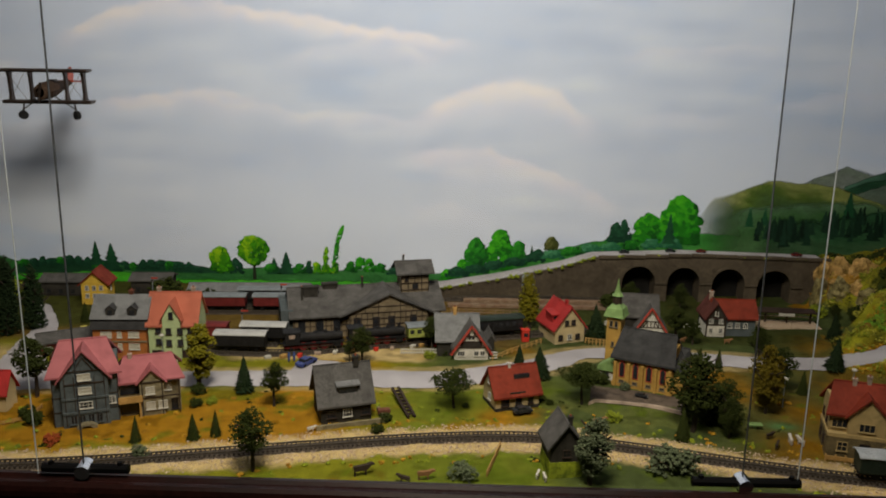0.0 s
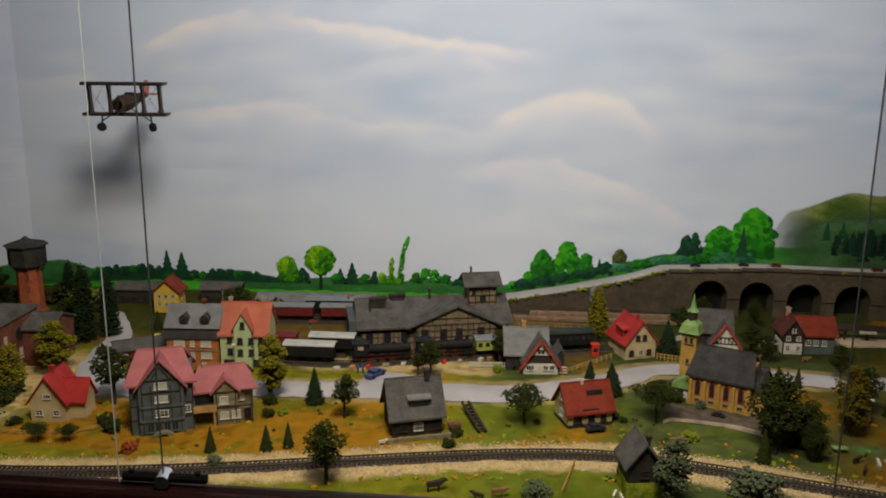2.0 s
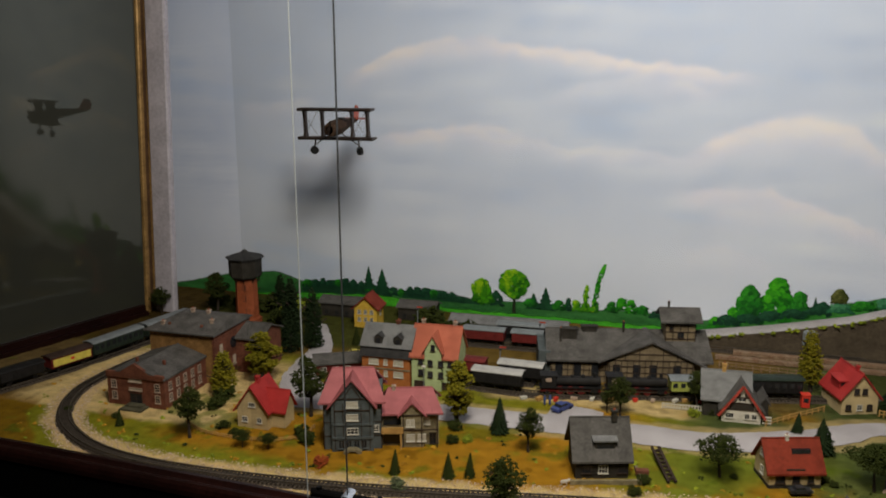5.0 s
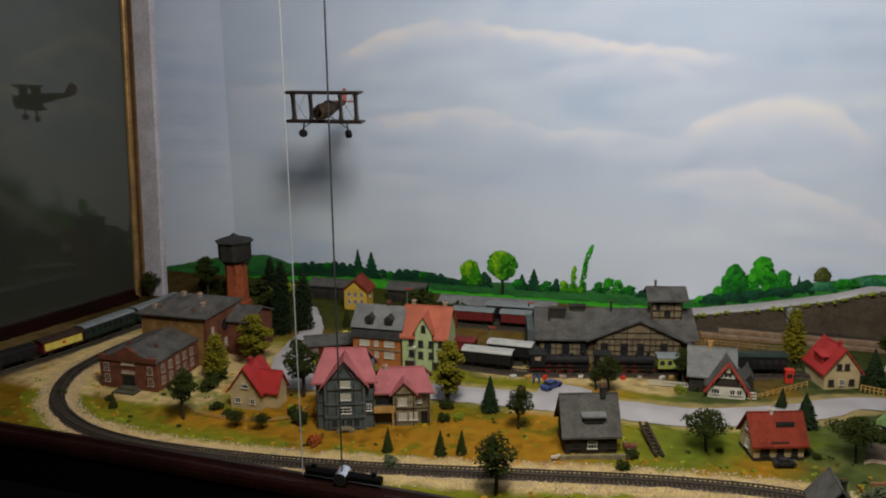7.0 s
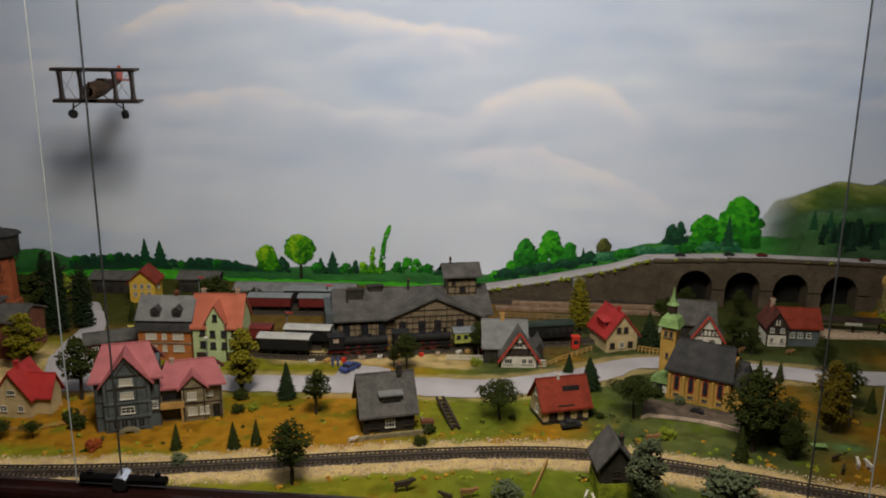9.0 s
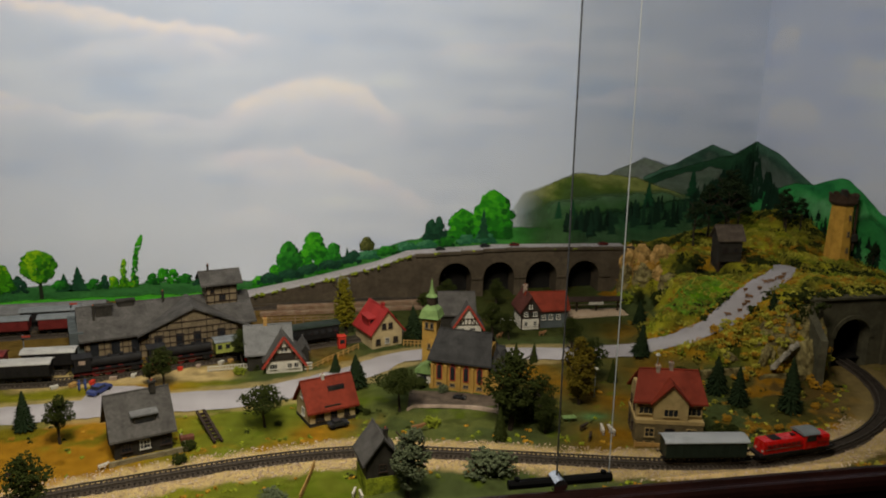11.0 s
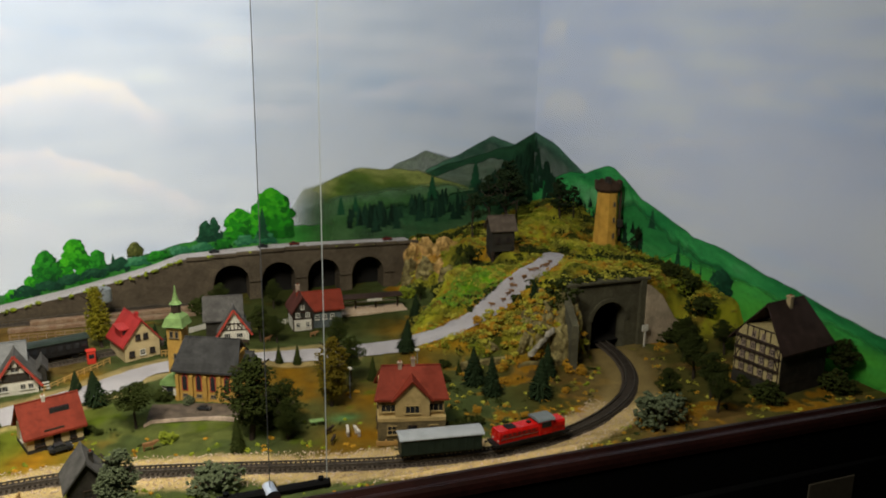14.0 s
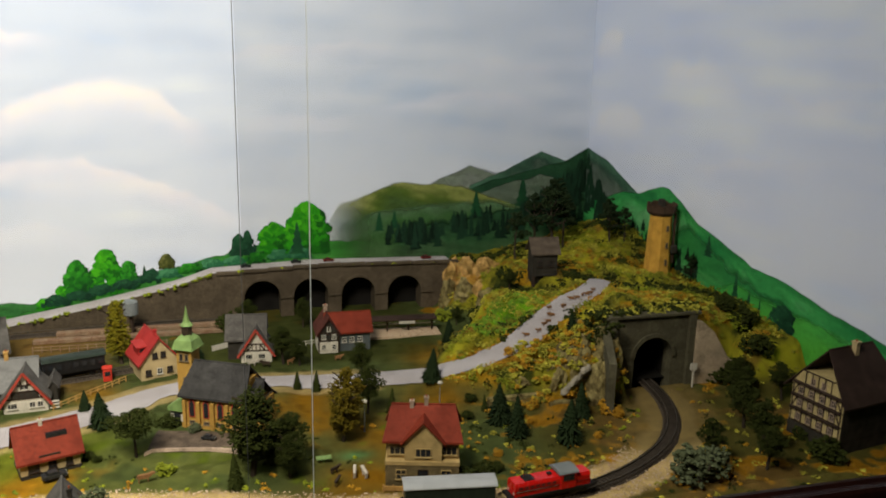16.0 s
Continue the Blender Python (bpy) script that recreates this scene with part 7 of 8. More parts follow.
mouth = [(x, 0.474 + GR.uniform(-0.012, 0.03), 0.152 + GR.uniform(-0.004, 0.006), GR.uniform(0.006, 0.014)) for x in GR.uniform(1.15, 1.39, 100)]
cover("portal_moss", "moss growing over the tunnel portal", "moss_pale", mouth[:50], 0.0034, 12)
cover("portal_shrubs", "dark shrubs hanging over the tunnel portal", "leaf_dark", mouth[50:] + [(1.150 + GR.uniform(-0.02, 0.03), 0.45 + GR.uniform(-0.03, 0.03), GR.uniform(0.09, 0.15), 0.012) for _ in range(26)], 0.0040, 14)
verge = [(x, 1.056 + GR.uniform(-0.004, 0.004), deck(x) + 0.001, GR.uniform(0.003, 0.008)) for x in GR.uniform(-0.05, 0.45, 46)] + [(x, 1.056, deck(x) + 0.002, 0.003) for x in GR.uniform(0.45, 1.0, 10)]
cover("wall_moss", "yellow-green moss on the ramp wall", "leaf_lime", verge, 0.0035, 5)
tq, th = resample(TRACK, 0.012)
edge = []
for (x, y), (a, b) in zip(tq[:, :2], th):
    for s in (-1, 1):
        if GR.uniform() < 0.5 and y < 0.42:
            o = s * GR.uniform(0.052, 0.08)
            if y + a * o > 0.01:
                edge.append((x - b * o, y + a * o, 0.001, GR.uniform(0.002, 0.006)))
cover("verge_flock", "grass flock tufts along the railway", "leaf_lime", edge[::2], 0.0030, 5)
cover("verge_dry_flock", "dry golden flock tufts along the railway", "leaf_gold", edge[1::2], 0.0028, 5)
lawn = [(GR.uniform(-1.0, 0.95), GR.uniform(0.16, 0.43), 0.001, GR.uniform(0.002, 0.007)) for _ in range(240)]
tr_all = np.vstack([tq[:, :2], resample(STREET, 0.02)[0][:, :2]])
lawn = [l for l in lawn if ((tr_all - np.array(l[:2])) ** 2).sum(1).min() > 0.055**2]
cover("lawn_flock", "small green flock tufts on the lawns", "leaf_lime", lawn[::3], 0.0030, 5)
cover("lawn_dry_flock", "ochre flock tufts on the lawns", "leaf_gold", lawn[1::3], 0.0028, 5)
cover("lawn_dark_flock", "dark flock tufts on the lawns", "leaf_dark", lawn[2::3], 0.0028, 5)
field = [(x, y, land1(x, y) + 0.001, GR.uniform(0.003, 0.009)) for x, y in zip(GR.uniform(0.84, 1.60, 420), GR.uniform(0.03, 0.46, 420)) if ((tr_all - np.array((x, y))) ** 2).sum(1).min() > 0.052**2 and not (1.42 < x and 0.10 < y < 0.27) and not (1.17 < x < 1.38 and y > 0.44)]
cover("field_gold_flock", "golden flock on the bare field below the hill", "leaf_gold", field[0::4], 0.0026, 9)
cover("field_moss", "pale moss on the bare field below the hill", "moss_pale", field[1::4], 0.0024, 9)
cover("field_olive_flock", "olive flock on the bare field below the hill", "moss_olive", field[2::4], 0.0026, 9)
cover("field_dark_flock", "dark flock on the bare field below the hill", "leaf_dark", field[3::4], 0.0028, 9)
# gravel stones of the track shoulders
for name, mat, count, label in (("gravel_stones", "gravel", 9, "loose pinkish gravel beside the track"), ("pale_gravel_stones", "stone_pale", 8, "loose pale gravel beside the track")):
    stones_v, stones_f = [], []
    for (x, y), (a, b) in zip(tq[:, :2], th):
        if (y > 0.43 and x > 0) or (x > 1.10 and y > 0.20):
            continue
        for s in (-1, 1):
            for _ in range(count):
                o = s * (0.017 + (0.024 if x < -1.0 else 0.036) * GR.uniform() ** 1.3)
                px, py, r = x - b * o + GR.uniform(-0.006, 0.006), y + a * o, GR.uniform(0.0008, 0.0023)
                if py < 0.004:
                    continue
                q = len(stones_v)
                stones_v += [(px + u * r * GR.uniform(0.6, 1.2), py + v * r * GR.uniform(0.6, 1.2), 0.0015 + w * r * GR.uniform(0.5, 1)) for u, v, w in OCTA]
                stones_f += [tuple(q + i for i in f) for f in OCTA_F]
    tagged(part(name, mesh_of(name, stones_v, stones_f, mat), mat), label, "gravel", kind="stuff")


# rocks beside the tunnel
def rock(x, y, z, sx, sy, sz, seed, mat="rock", label="jagged grey cast rock in the hillside"):
    bm = bmesh.new()
    bmesh.ops.create_icosphere(bm, subdivisions=3, radius=1)
    for v in bm.verts:
        n = noise.fractal(v.co * 1.4 + Vector((seed, seed * 2, 0)), 0.7, 2.1, 5)
        r = 1 + 0.42 * n + 0.18 * noise.noise(v.co * 5 + Vector((seed, 0, seed)))
        v.co = Vector((v.co.x * r * sx, v.co.y * r * sy, v.co.z * r * sz))
    ob = part("rock", bm, mat)
    ob.matrix_world = pose(x, y, z, 0, 0, seed * 40)
    return tagged(ob, label, "rock", "rocks of the hillside")


for k, (x, y, sx, sy, sz) in enumerate(((1.135, 0.415, 0.03, 0.03, 0.05), (1.10, 0.45, 0.035, 0.03, 0.035), (1.150, 0.475, 0.03, 0.025, 0.04), (1.06, 0.47, 0.03, 0.025, 0.022), (1.085, 0.52, 0.035, 0.025, 0.025), (1.125, 0.50, 0.03, 0.02, 0.04),
                                         (1.03, 0.50, 0.025, 0.02, 0.016), (1.00, 0.47, 0.02, 0.02, 0.012), (1.05, 0.98, 0.03, 0.03, 0.04), (1.02, 1.03, 0.03, 0.02, 0.045), (1.08, 0.90, 0.03, 0.03, 0.03), (1.14, 0.585, 0.02, 0.02, 0.022), (1.165, 0.43, 0.02, 0.02, 0.06), (1.150, 0.45, 0.022, 0.022, 0.072), (1.120, 0.46, 0.025, 0.025, 0.050), (1.142, 0.52, 0.025, 0.02, 0.045), (1.09, 0.485, 0.03, 0.02, 0.034), (1.105, 0.435, 0.03, 0.02, 0.030), (1.06, 0.43, 0.025, 0.015, 0.028))):
    rock(x, y, land1(x, y) * 0.7, sx, sy, sz, k + 1)
for k, (x, y, z, sx, sy, sz) in enumerate(((1.035, 1.06, 0.075, 0.028, 0.03, 0.050), (1.070, 1.04, 0.085, 0.03, 0.03, 0.045), (1.055, 1.00, 0.050, 0.028, 0.03, 0.040), (1.105, 1.00, 0.100, 0.03, 0.03, 0.035), (1.090, 0.95, 0.060, 0.03, 0.03, 0.035), (1.135, 0.93, 0.095, 0.03, 0.03, 0.030))):
    rock(x, y, z, sx, sy, sz, k + 31, "cliff", "ochre cast rock cliff beside the viaduct")
bank = [(x, y, land1(x, y) + 0.001, GR.uniform(0.006, 0.011)) for x, y in zip(GR.uniform(0.97, 1.12, 260), GR.uniform(0.61, 0.76, 260)) if ((tr_all - np.array((x, y))) ** 2).sum(1).min() > 0.035**2]
cover("grass_bank", "bright green grass bank above the hill road", "grass_green", [b for b in bank if b[2] > 0.03], 0.0020, 26)
rq, rh = resample(STREET[8:], 0.006)
kerb = []
for (x, y), (a, b) in zip(rq[:, :2], rh):
    for o in (-1, -1, 1):
        w = o * GR.uniform(0.037, 0.050)
        if x > 0.88 and x < 1.22:
            kerb.append((x - b * w, y + a * w, land1(x - b * w, y + a * w) + 0.001, GR.uniform(0.003, 0.007)))
cover("road_edge_flock", "golden flock along the edge of the hill road", "leaf_gold", kerb[::2], 0.0018, 12)
cover("road_edge_moss", "yellow-green moss along the edge of the hill road", "moss_pale", kerb[1::2], 0.0018, 12)
ledge = [(x, y, land1(x, y) + GR.uniform(0.0, 0.022), GR.uniform(0.005, 0.012)) for x, y in zip(GR.uniform(0.98, 1.18, 170), GR.uniform(0.40, 0.53, 170))]
cover("rock_moss", "pale moss growing on the cast rocks", "moss_pale", ledge[:80], 0.0022, 34)
cover("rock_flock", "golden flock growing on the cast rocks", "leaf_gold", ledge[80:], 0.0022, 30)
for x, z, long, seed in ((1.078, 0.054, 0.018, 61), (1.098, 0.074, 0.014, 64), (1.062, 0.038, 0.012, 67)):
    slab = rock(x, 0.402, z, long, 0.006, 0.0055, seed, "pale_stone", "pale weathered slab in the cast rock face")
    slab.matrix_world = pose(x, 0.402, z, 0, -36, 8)
bm = boxed((0.92, 1.10, 0.432, 0.440, 0, 0.022), (1.03, 1.11, 0.400, 0.408, 0, 0.018), bevel=0.002)
tagged(part("stone_retaining_wall", bm, "rock"), "low grey rubble wall below the hill road", "wall")
# ---- rolling stock ----
def on_track(line, s, back=False):
    """The pose at s metres along a track, x along the rails."""
    q, h = resample(line, 0.004)
    i = min(len(q) - 1, int(s / 0.004))
    a = math.degrees(math.atan2(h[i, 1], h[i, 0])) + (180 if back else 0)
    return pose(q[i, 0], q[i, 1], 0.0092, 0, 0, a)


def axle(parent, x, r=0.0055):
    for s in (-1, 1):
        bm = bmesh.new()
        lathe(bm, [(r * 1.12, 0), (r * 1.12, 0.0008), (r, 0.0008), (r * 0.95, 0.0028), (r * 0.3, 0.0034)], 14)
        for v in bm.verts:
            v.co = Vector((x + v.co.x, s * (0.0070 + v.co.z), r + v.co.y))
        part("wheel", bm, "loco_black", parent)


def couplings(parent, half):
    for s in (-1, 1):
        for t in (-1, 1):
            bm = bmesh.new()
            beam(bm, (s * half, t * 0.0095, 0.0118), (s * (half + 0.005), t * 0.0095, 0.0118), 0.0011, 6)
            beam(bm, (s * (half + 0.005), t * 0.0095, 0.0118), (s * (half + 0.0056), t * 0.0095, 0.0118), 0.0025, 8)
            part("buffer", bm, "loco_black", parent)


def wagon(name, label, m, length, body, roof, height=0.036, wide=0.033, axles=None, windows=0, arch=0.005, boards=None):
    w = thing(name, label, "railway wagon", m)
    L = length / 2
    part("underframe", boxed((-L, L, -wide * 0.38, wide * 0.38, 0.009, 0.0125), (-L * 0.5, L * 0.5, -0.004, 0.004, 0.004, 0.009)), "loco_black", w)
    bd = part("body", boxed((-L, L, -wide / 2, wide / 2, 0.0125, height), bevel=0.0008), body, w)
    n = max(5, int(length / 0.012))
    for k in range(n + 1):
        x = -L + 0.0015 + (length - 0.003) * k / n
        for s in (-1, 1):
            part("rib", boxed((x - 0.0007, x + 0.0007, s * wide / 2 - 0.0007, s * wide / 2 + 0.0007, 0.0135, height - 0.001)), body, bd)
    bm = bmesh.new()
    pts = [(-(wide / 2 + 0.002) * math.cos(a), height + arch * math.sin(a)) for a in np.linspace(0, math.pi, 11)]
    prism(bm, pts + [(p[0] * 0.96, p[1] - 0.0012) for p in reversed(pts)], -L - 0.003, L + 0.003, "x")
    part("roof", bm, roof, w, smooth=False)
    for k in range(windows):
        x = -L + length * (k + 0.5) / windows
        for s in (-1, 1):
            part("window", boxed((x - 0.0045, x + 0.0045, s * wide / 2 - 0.001, s * wide / 2 + 0.001, height * 0.60, height * 0.85)), "pane", bd)
    if boards:
        for s in (-1, 1):
            part("board", boxed((-L * 0.92, L * 0.92, s * (wide / 2 + 0.0008) - 0.0008, s * (wide / 2 + 0.0008) + 0.0008, 0.016, height - 0.004)), boards, w, "yellow lettered side board")
            part("emblem", boxed((-0.004, 0.004, s * (wide / 2 + 0.0018) - 0.0004, s * (wide / 2 + 0.0018) + 0.0004, 0.022, 0.028)), "red_plastic", w)
    for x in axles or (-L * 0.6, L * 0.6):
        axle(w, x)
    couplings(w, L)
    return w


def diesel(m):
    w = thing("diesel_locomotive", "glossy red diesel locomotive with a grey cab roof", "locomotive", m)
    part("frame", boxed((-0.070, 0.070, -0.0145, 0.0145, 0.0095, 0.0140), (-0.056, 0.056, -0.011, 0.011, 0.004, 0.0095), bevel=0.0006), "loco_black", w)
    bm = bmesh.new()
    prism(bm, [(-0.013, 0.014), (0.013, 0.014), (0.013, 0.030), (0.0105, 0.034), (-0.0105, 0.034), (-0.013, 0.030)], -0.062, 0.012, "x")
    part("long_hood", bm, "loco_red", w)
    bm = bmesh.new()
    prism(bm, [(-0.013, 0.014), (0.013, 0.014), (0.013, 0.029), (0.0105, 0.033), (-0.0105, 0.033), (-0.013, 0.029)], 0.036, 0.062, "x")
    part("short_hood", bm, "loco_red", w)
    cab = part("cab", boxed((0.011, 0.037, -0.0155, 0.0155, 0.014, 0.038), bevel=0.0008), "loco_red", w)
    bm = bmesh.new()
    pts = [(-0.0165 * math.cos(a), 0.038 + 0.005 * math.sin(a)) for a in np.linspace(0, math.pi, 9)]
    prism(bm, pts, 0.008, 0.040, "x")
    part("cab_roof", bm, "loco_grey", w, "grey cab roof")
    for s in (-1, 1):
        part("side_window", boxed((0.015, 0.033, s * 0.0155 - 0.0006, s * 0.0155 + 0.0006, 0.027, 0.036)), "pane", cab)
        part("stripe", boxed((-0.06, 0.009, s * 0.0131 - 0.0003, s * 0.0131 + 0.0003, 0.021, 0.0222)), "white_timber", w)
        part("hand_rail", (lambda bm: (beam(bm, (-0.064, s * 0.0142, 0.0225), (0.064, s * 0.0142, 0.0225), 0.0004), bm)[1])(bmesh.new()), "loco_black", w)
        for k in range(7):
            part("grille", boxed((-0.056 + k * 0.009, -0.050 + k * 0.009, s * 0.0132 - 0.0003, s * 0.0132 + 0.0003, 0.0245, 0.0285)), "wagon_red", w)
    for x in (0.0105, 0.0375):
        part("end_window", boxed((x - 0.0006, x + 0.0006, -0.012, 0.012, 0.0335, 0.0372)), "pane", cab)
    for x in (-0.0622, 0.0622):
        for y in (-0.008, 0.008):
            bm = bmesh.new()
            beam(bm, (x - 0.0005, y, 0.018), (x + 0.0005, y, 0.018), 0.0018, 8)
            part("headlight", bm, "white_timber", w)
    part("exhaust", boxed((-0.004, 0.002, -0.003, 0.003, 0.034, 0.0365)), "loco_black", w)
    part("fan", boxed((-0.045, -0.028, -0.008, 0.008, 0.034, 0.0352)), "loco_black", w)
    for x in (-0.050, -0.034, 0.034, 0.050):
        axle(w, x)
    part("bogie_frame", boxed((-0.058, -0.026, -0.0125, -0.0105, 0.004, 0.009), (-0.058, -0.026, 0.0105, 0.0125, 0.004, 0.009)), "loco_black", w)
    part("bogie_frame", boxed((0.026, 0.058, -0.0125, -0.0105, 0.004, 0.009), (0.026, 0.058, 0.0105, 0.0125, 0.004, 0.009)), "loco_black", w)
    couplings(w, 0.070)
    return w


q, _ = resample(TRACK, 0.004)
s_loco = float(np.argmin((q[:, 0] - 0.905) ** 2 + (q[:, 1] - 0.112) ** 2)) * 0.004
diesel(on_track(TRACK, s_loco))
wagon("covered_wagon", "dark green covered wagon with a silver-grey roof", on_track(TRACK, s_loco - 0.150), 0.128, "wagon_green", "wagon_roof", 0.038)

SIDING = [(-1.435, 0.10), (-1.375, 0.28), (-1.329, 0.43), (-1.300, 0.58), (-1.280, 0.70), (-1.26, 0.82)]
wagon("covered_wagon", "black goods wagon parked on the siding", on_track(SIDING, 0.235), 0.095, "loco_black", "loco_black", 0.034)
wagon("boarded_wagon", "goods wagon with yellow lettered side boards", on_track(SIDING, 0.345), 0.10, "wagon_red", "brown_roof", 0.036, boards="wagon_yellow")
wagon("passenger_coach", "dark green passenger coach with a grey roof", on_track(SIDING, 0.475), 0.145, "wagon_green", "loco_grey", 0.040, windows=9, axles=(-0.055, -0.04, 0.04, 0.055))
wagon("passenger_coach", "dark green passenger coach with a grey roof", on_track(SIDING, 0.635), 0.145, "wagon_green", "loco_grey", 0.040, windows=9, axles=(-0.055, -0.04, 0.04, 0.055))


def steam_engine(m, label, red=True):
    w = thing("steam_locomotive", label, "locomotive", m)
    part("frame", boxed((-0.062, 0.062, -0.010, 0.010, 0.006, 0.0105)), "wagon_red" if red else "loco_black", w)
    part("running_board", boxed((-0.064, 0.064, -0.0145, 0.0145, 0.0145, 0.0160)), "loco_black", w)
    bm = bmesh.new()
    for a, b, r in (((-0.03, 0, 0.026), (0.056, 0, 0.026), 0.0100), ((0.056, 0, 0.026), (0.062, 0, 0.026), 0.0085)):
        beam(bm, a, b, r, 16)
    part("boiler", bm, "loco_black", w, smooth=False)
    for x, r, z in ((0.050, 0.0032, 0.044), (0.026, 0.0042, 0.040), (0.004, 0.0042, 0.039)):
        bm = bmesh.new()
        lathe(bm, [(r, 0.033), (r, z - 0.002), (r * 0.7, z)], 12, (x, 0))
        part("chimney" if x > 0.04 else "dome", bm, "loco_black", w)
    cab = part("cab", boxed((-0.060, -0.030, -0.0145, 0.0145, 0.016, 0.040), bevel=0.0006), "loco_black", w)
    part("cab_roof", boxed((-0.063, -0.027, -0.0158, 0.0158, 0.040, 0.0425), bevel=0.0008), "loco_black", w)
    for s in (-1, 1):
        part("side_window", boxed((-0.052, -0.040, s * 0.0145 - 0.0005, s * 0.0145 + 0.0005, 0.029, 0.037)), "chimney", cab)
        for x in (-0.022, 0.0, 0.022):
            bm = bmesh.new()
            lathe(bm, [(0.0088, 0), (0.0088, 0.0018), (0.002, 0.0025)], 18)
            for v in bm.verts:
                v.co = Vector((x + v.co.x, s * (0.0075 + v.co.z), 0.0088 + v.co.y))
            part("driving_wheel", bm, "wagon_red" if red else "loco_black", w)
        bm = bmesh.new()
        beam(bm, (-0.024, s * 0.0108, 0.0075), (0.046, s * 0.0108, 0.0085), 0.0009)
        part("coupling_rod", bm, "rail", w)
        part("cylinder", boxed((0.042, 0.056, s * 0.0115 - 0.003, s * 0.0115 + 0.003, 0.006, 0.0135)), "loco_black", w)
    axle(w, 0.052, 0.0048)
    axle(w, -0.048, 0.0048)
    couplings(w, 0.064)


def yard(x, dy=0.0):
    y = 0.614 + dy + (0.28 * (x + 0.28) if x > -0.28 else 0.0)
    return pose(x, y, 0.0092, 0, 0, math.degrees(math.atan(0.28)) if x > -0.28 else 0.0)


def far(x, dy):
    return pose(x, 0.70 + dy + 0.06 * (x + 0.28), 0.0092, 0, 0, math.degrees(math.atan(0.06)))


steam_engine(yard(-0.222), "black steam locomotive with red frames by the shed")
steam_engine(yard(-0.092), "black steam locomotive with red frames by the shed")
wagon("railcar", "pale yellow-green railcar with a grey roof", yard(0.020), 0.095, "railcar_green", "loco_grey", 0.036, windows=6)
wagon("covered_wagon", "dark goods wagon with a white roof", yard(-0.372), 0.105, "loco_black", "white_roof", 0.037)
wagon("covered_wagon", "dark goods wagon with a white roof", yard(-0.335, 0.055), 0.095, "loco_black", "white_roof", 0.038)
wagon("covered_wagon", "dark red goods wagon in the yard", yard(-0.465, 0.055), 0.10, "wagon_red", "wagon_red", 0.036)
wagon("passenger_coach", "black coach with a dark roof beyond the white house", yard(0.170), 0.120, "loco_black", "wagon_green", 0.040, windows=8)
wagon("covered_wagon", "dark red goods wagon with a grey roof in the yard", far(-0.36, 0.20), 0.10, "wagon_red", "loco_grey", 0.036)
wagon("covered_wagon", "dark red goods wagon with a grey roof in the yard", far(-0.48, 0.20), 0.10, "wagon_red", "loco_grey", 0.036)
wagon("covered_wagon", "black goods wagon with a grey roof in the yard", far(-0.40, 0.255), 0.12, "loco_black", "loco_grey", 0.037)

# platform roofs and low halls along the backdrop
for x, y, w, hgt, label in ((-0.60, 0.985, 0.30, 0.026, "long low platform hall with a pale grey roof"), (-0.985, 1.0, 0.13, 0.040, "dark low hall by the painted meadow"), (-0.765, 1.03, 0.10, 0.038, "grey-roofed low hall behind the yellow house")):
    h = thing("platform_hall", label, "shed", pose(x, y, 0, 0, 0, 3))
    volume(h, 0, 0, w, 0.06, hgt, hgt + 0.012, "x", "dark_wall", "light_roof" if w > 0.2 else "grey_roof", 0.006)
    for k in range(int(w / 0.03)):
        window(h, "front", 0.018 + 0.03 * k, 0.006, 0.012, 0.013, frame="dark_wall")
h = thing("platform_roof", "open platform roof with white railings", "platform", pose(0.775, 0.868, 0, 0, 0, -4))
part("platform", boxed((-0.005, 0.17, -0.022, 0.035, 0, 0.006)), "gravel", h)
part("roof", boxed((0, 0.165, 0, 0.035, 0.034, 0.038), bevel=0.001), "brown_roof", h)
for x in (0.008, 0.05, 0.10, 0.155):
    part("post", boxed((x - 0.002, x + 0.002, 0.015, 0.019, 0.006, 0.034)), "timber", h)
part("sign", boxed((0.075, 0.112, -0.002, 0.0, 0.028, 0.034)), "white_timber", h, "blank white name board")
part("railing", boxed((0, 0.165, 0.03, 0.032, 0.016, 0.019)), "white_timber", h)

# platforms and rubble between the yard tracks and the ramp wall
for k, (x0, x1, y, mat) in enumerate(((0.06, 0.50, 0.965, "platform"), (0.10, 0.55, 1.01, "platform"))):
    tagged(part("platform_edge", boxed((x0, x1, y, y + 0.018, 0, 0.009), bevel=0.001), mat), "low brick platform between yard tracks", "platform")


# ---- fences, walls, posts ----
def fence(points, label, mat, hgt=0.012, gap=0.016, name="fence", rails=(0.45, 0.9)):
    f = thing(name, label, "fence")
    q, _ = resample([(a, b) for a, b in points], gap)
    for x, y in q[:, :2]:
        z = land1(x, y)
        part("post", boxed((x - 0.0009, x + 0.0009, y - 0.0009, y + 0.0009, z - 0.001, z + hgt)), mat, f)
    for r in rails:
        for (x0, y0), (x1, y1) in zip(q[:, :2], q[1:, :2]):
            bm = bmesh.new()
            beam(bm, (x0, y0, land1(x0, y0) + hgt * r), (x1, y1, land1(x1, y1) + hgt * r), 0.0009)
            part("rail", bm, mat, f)
    return f


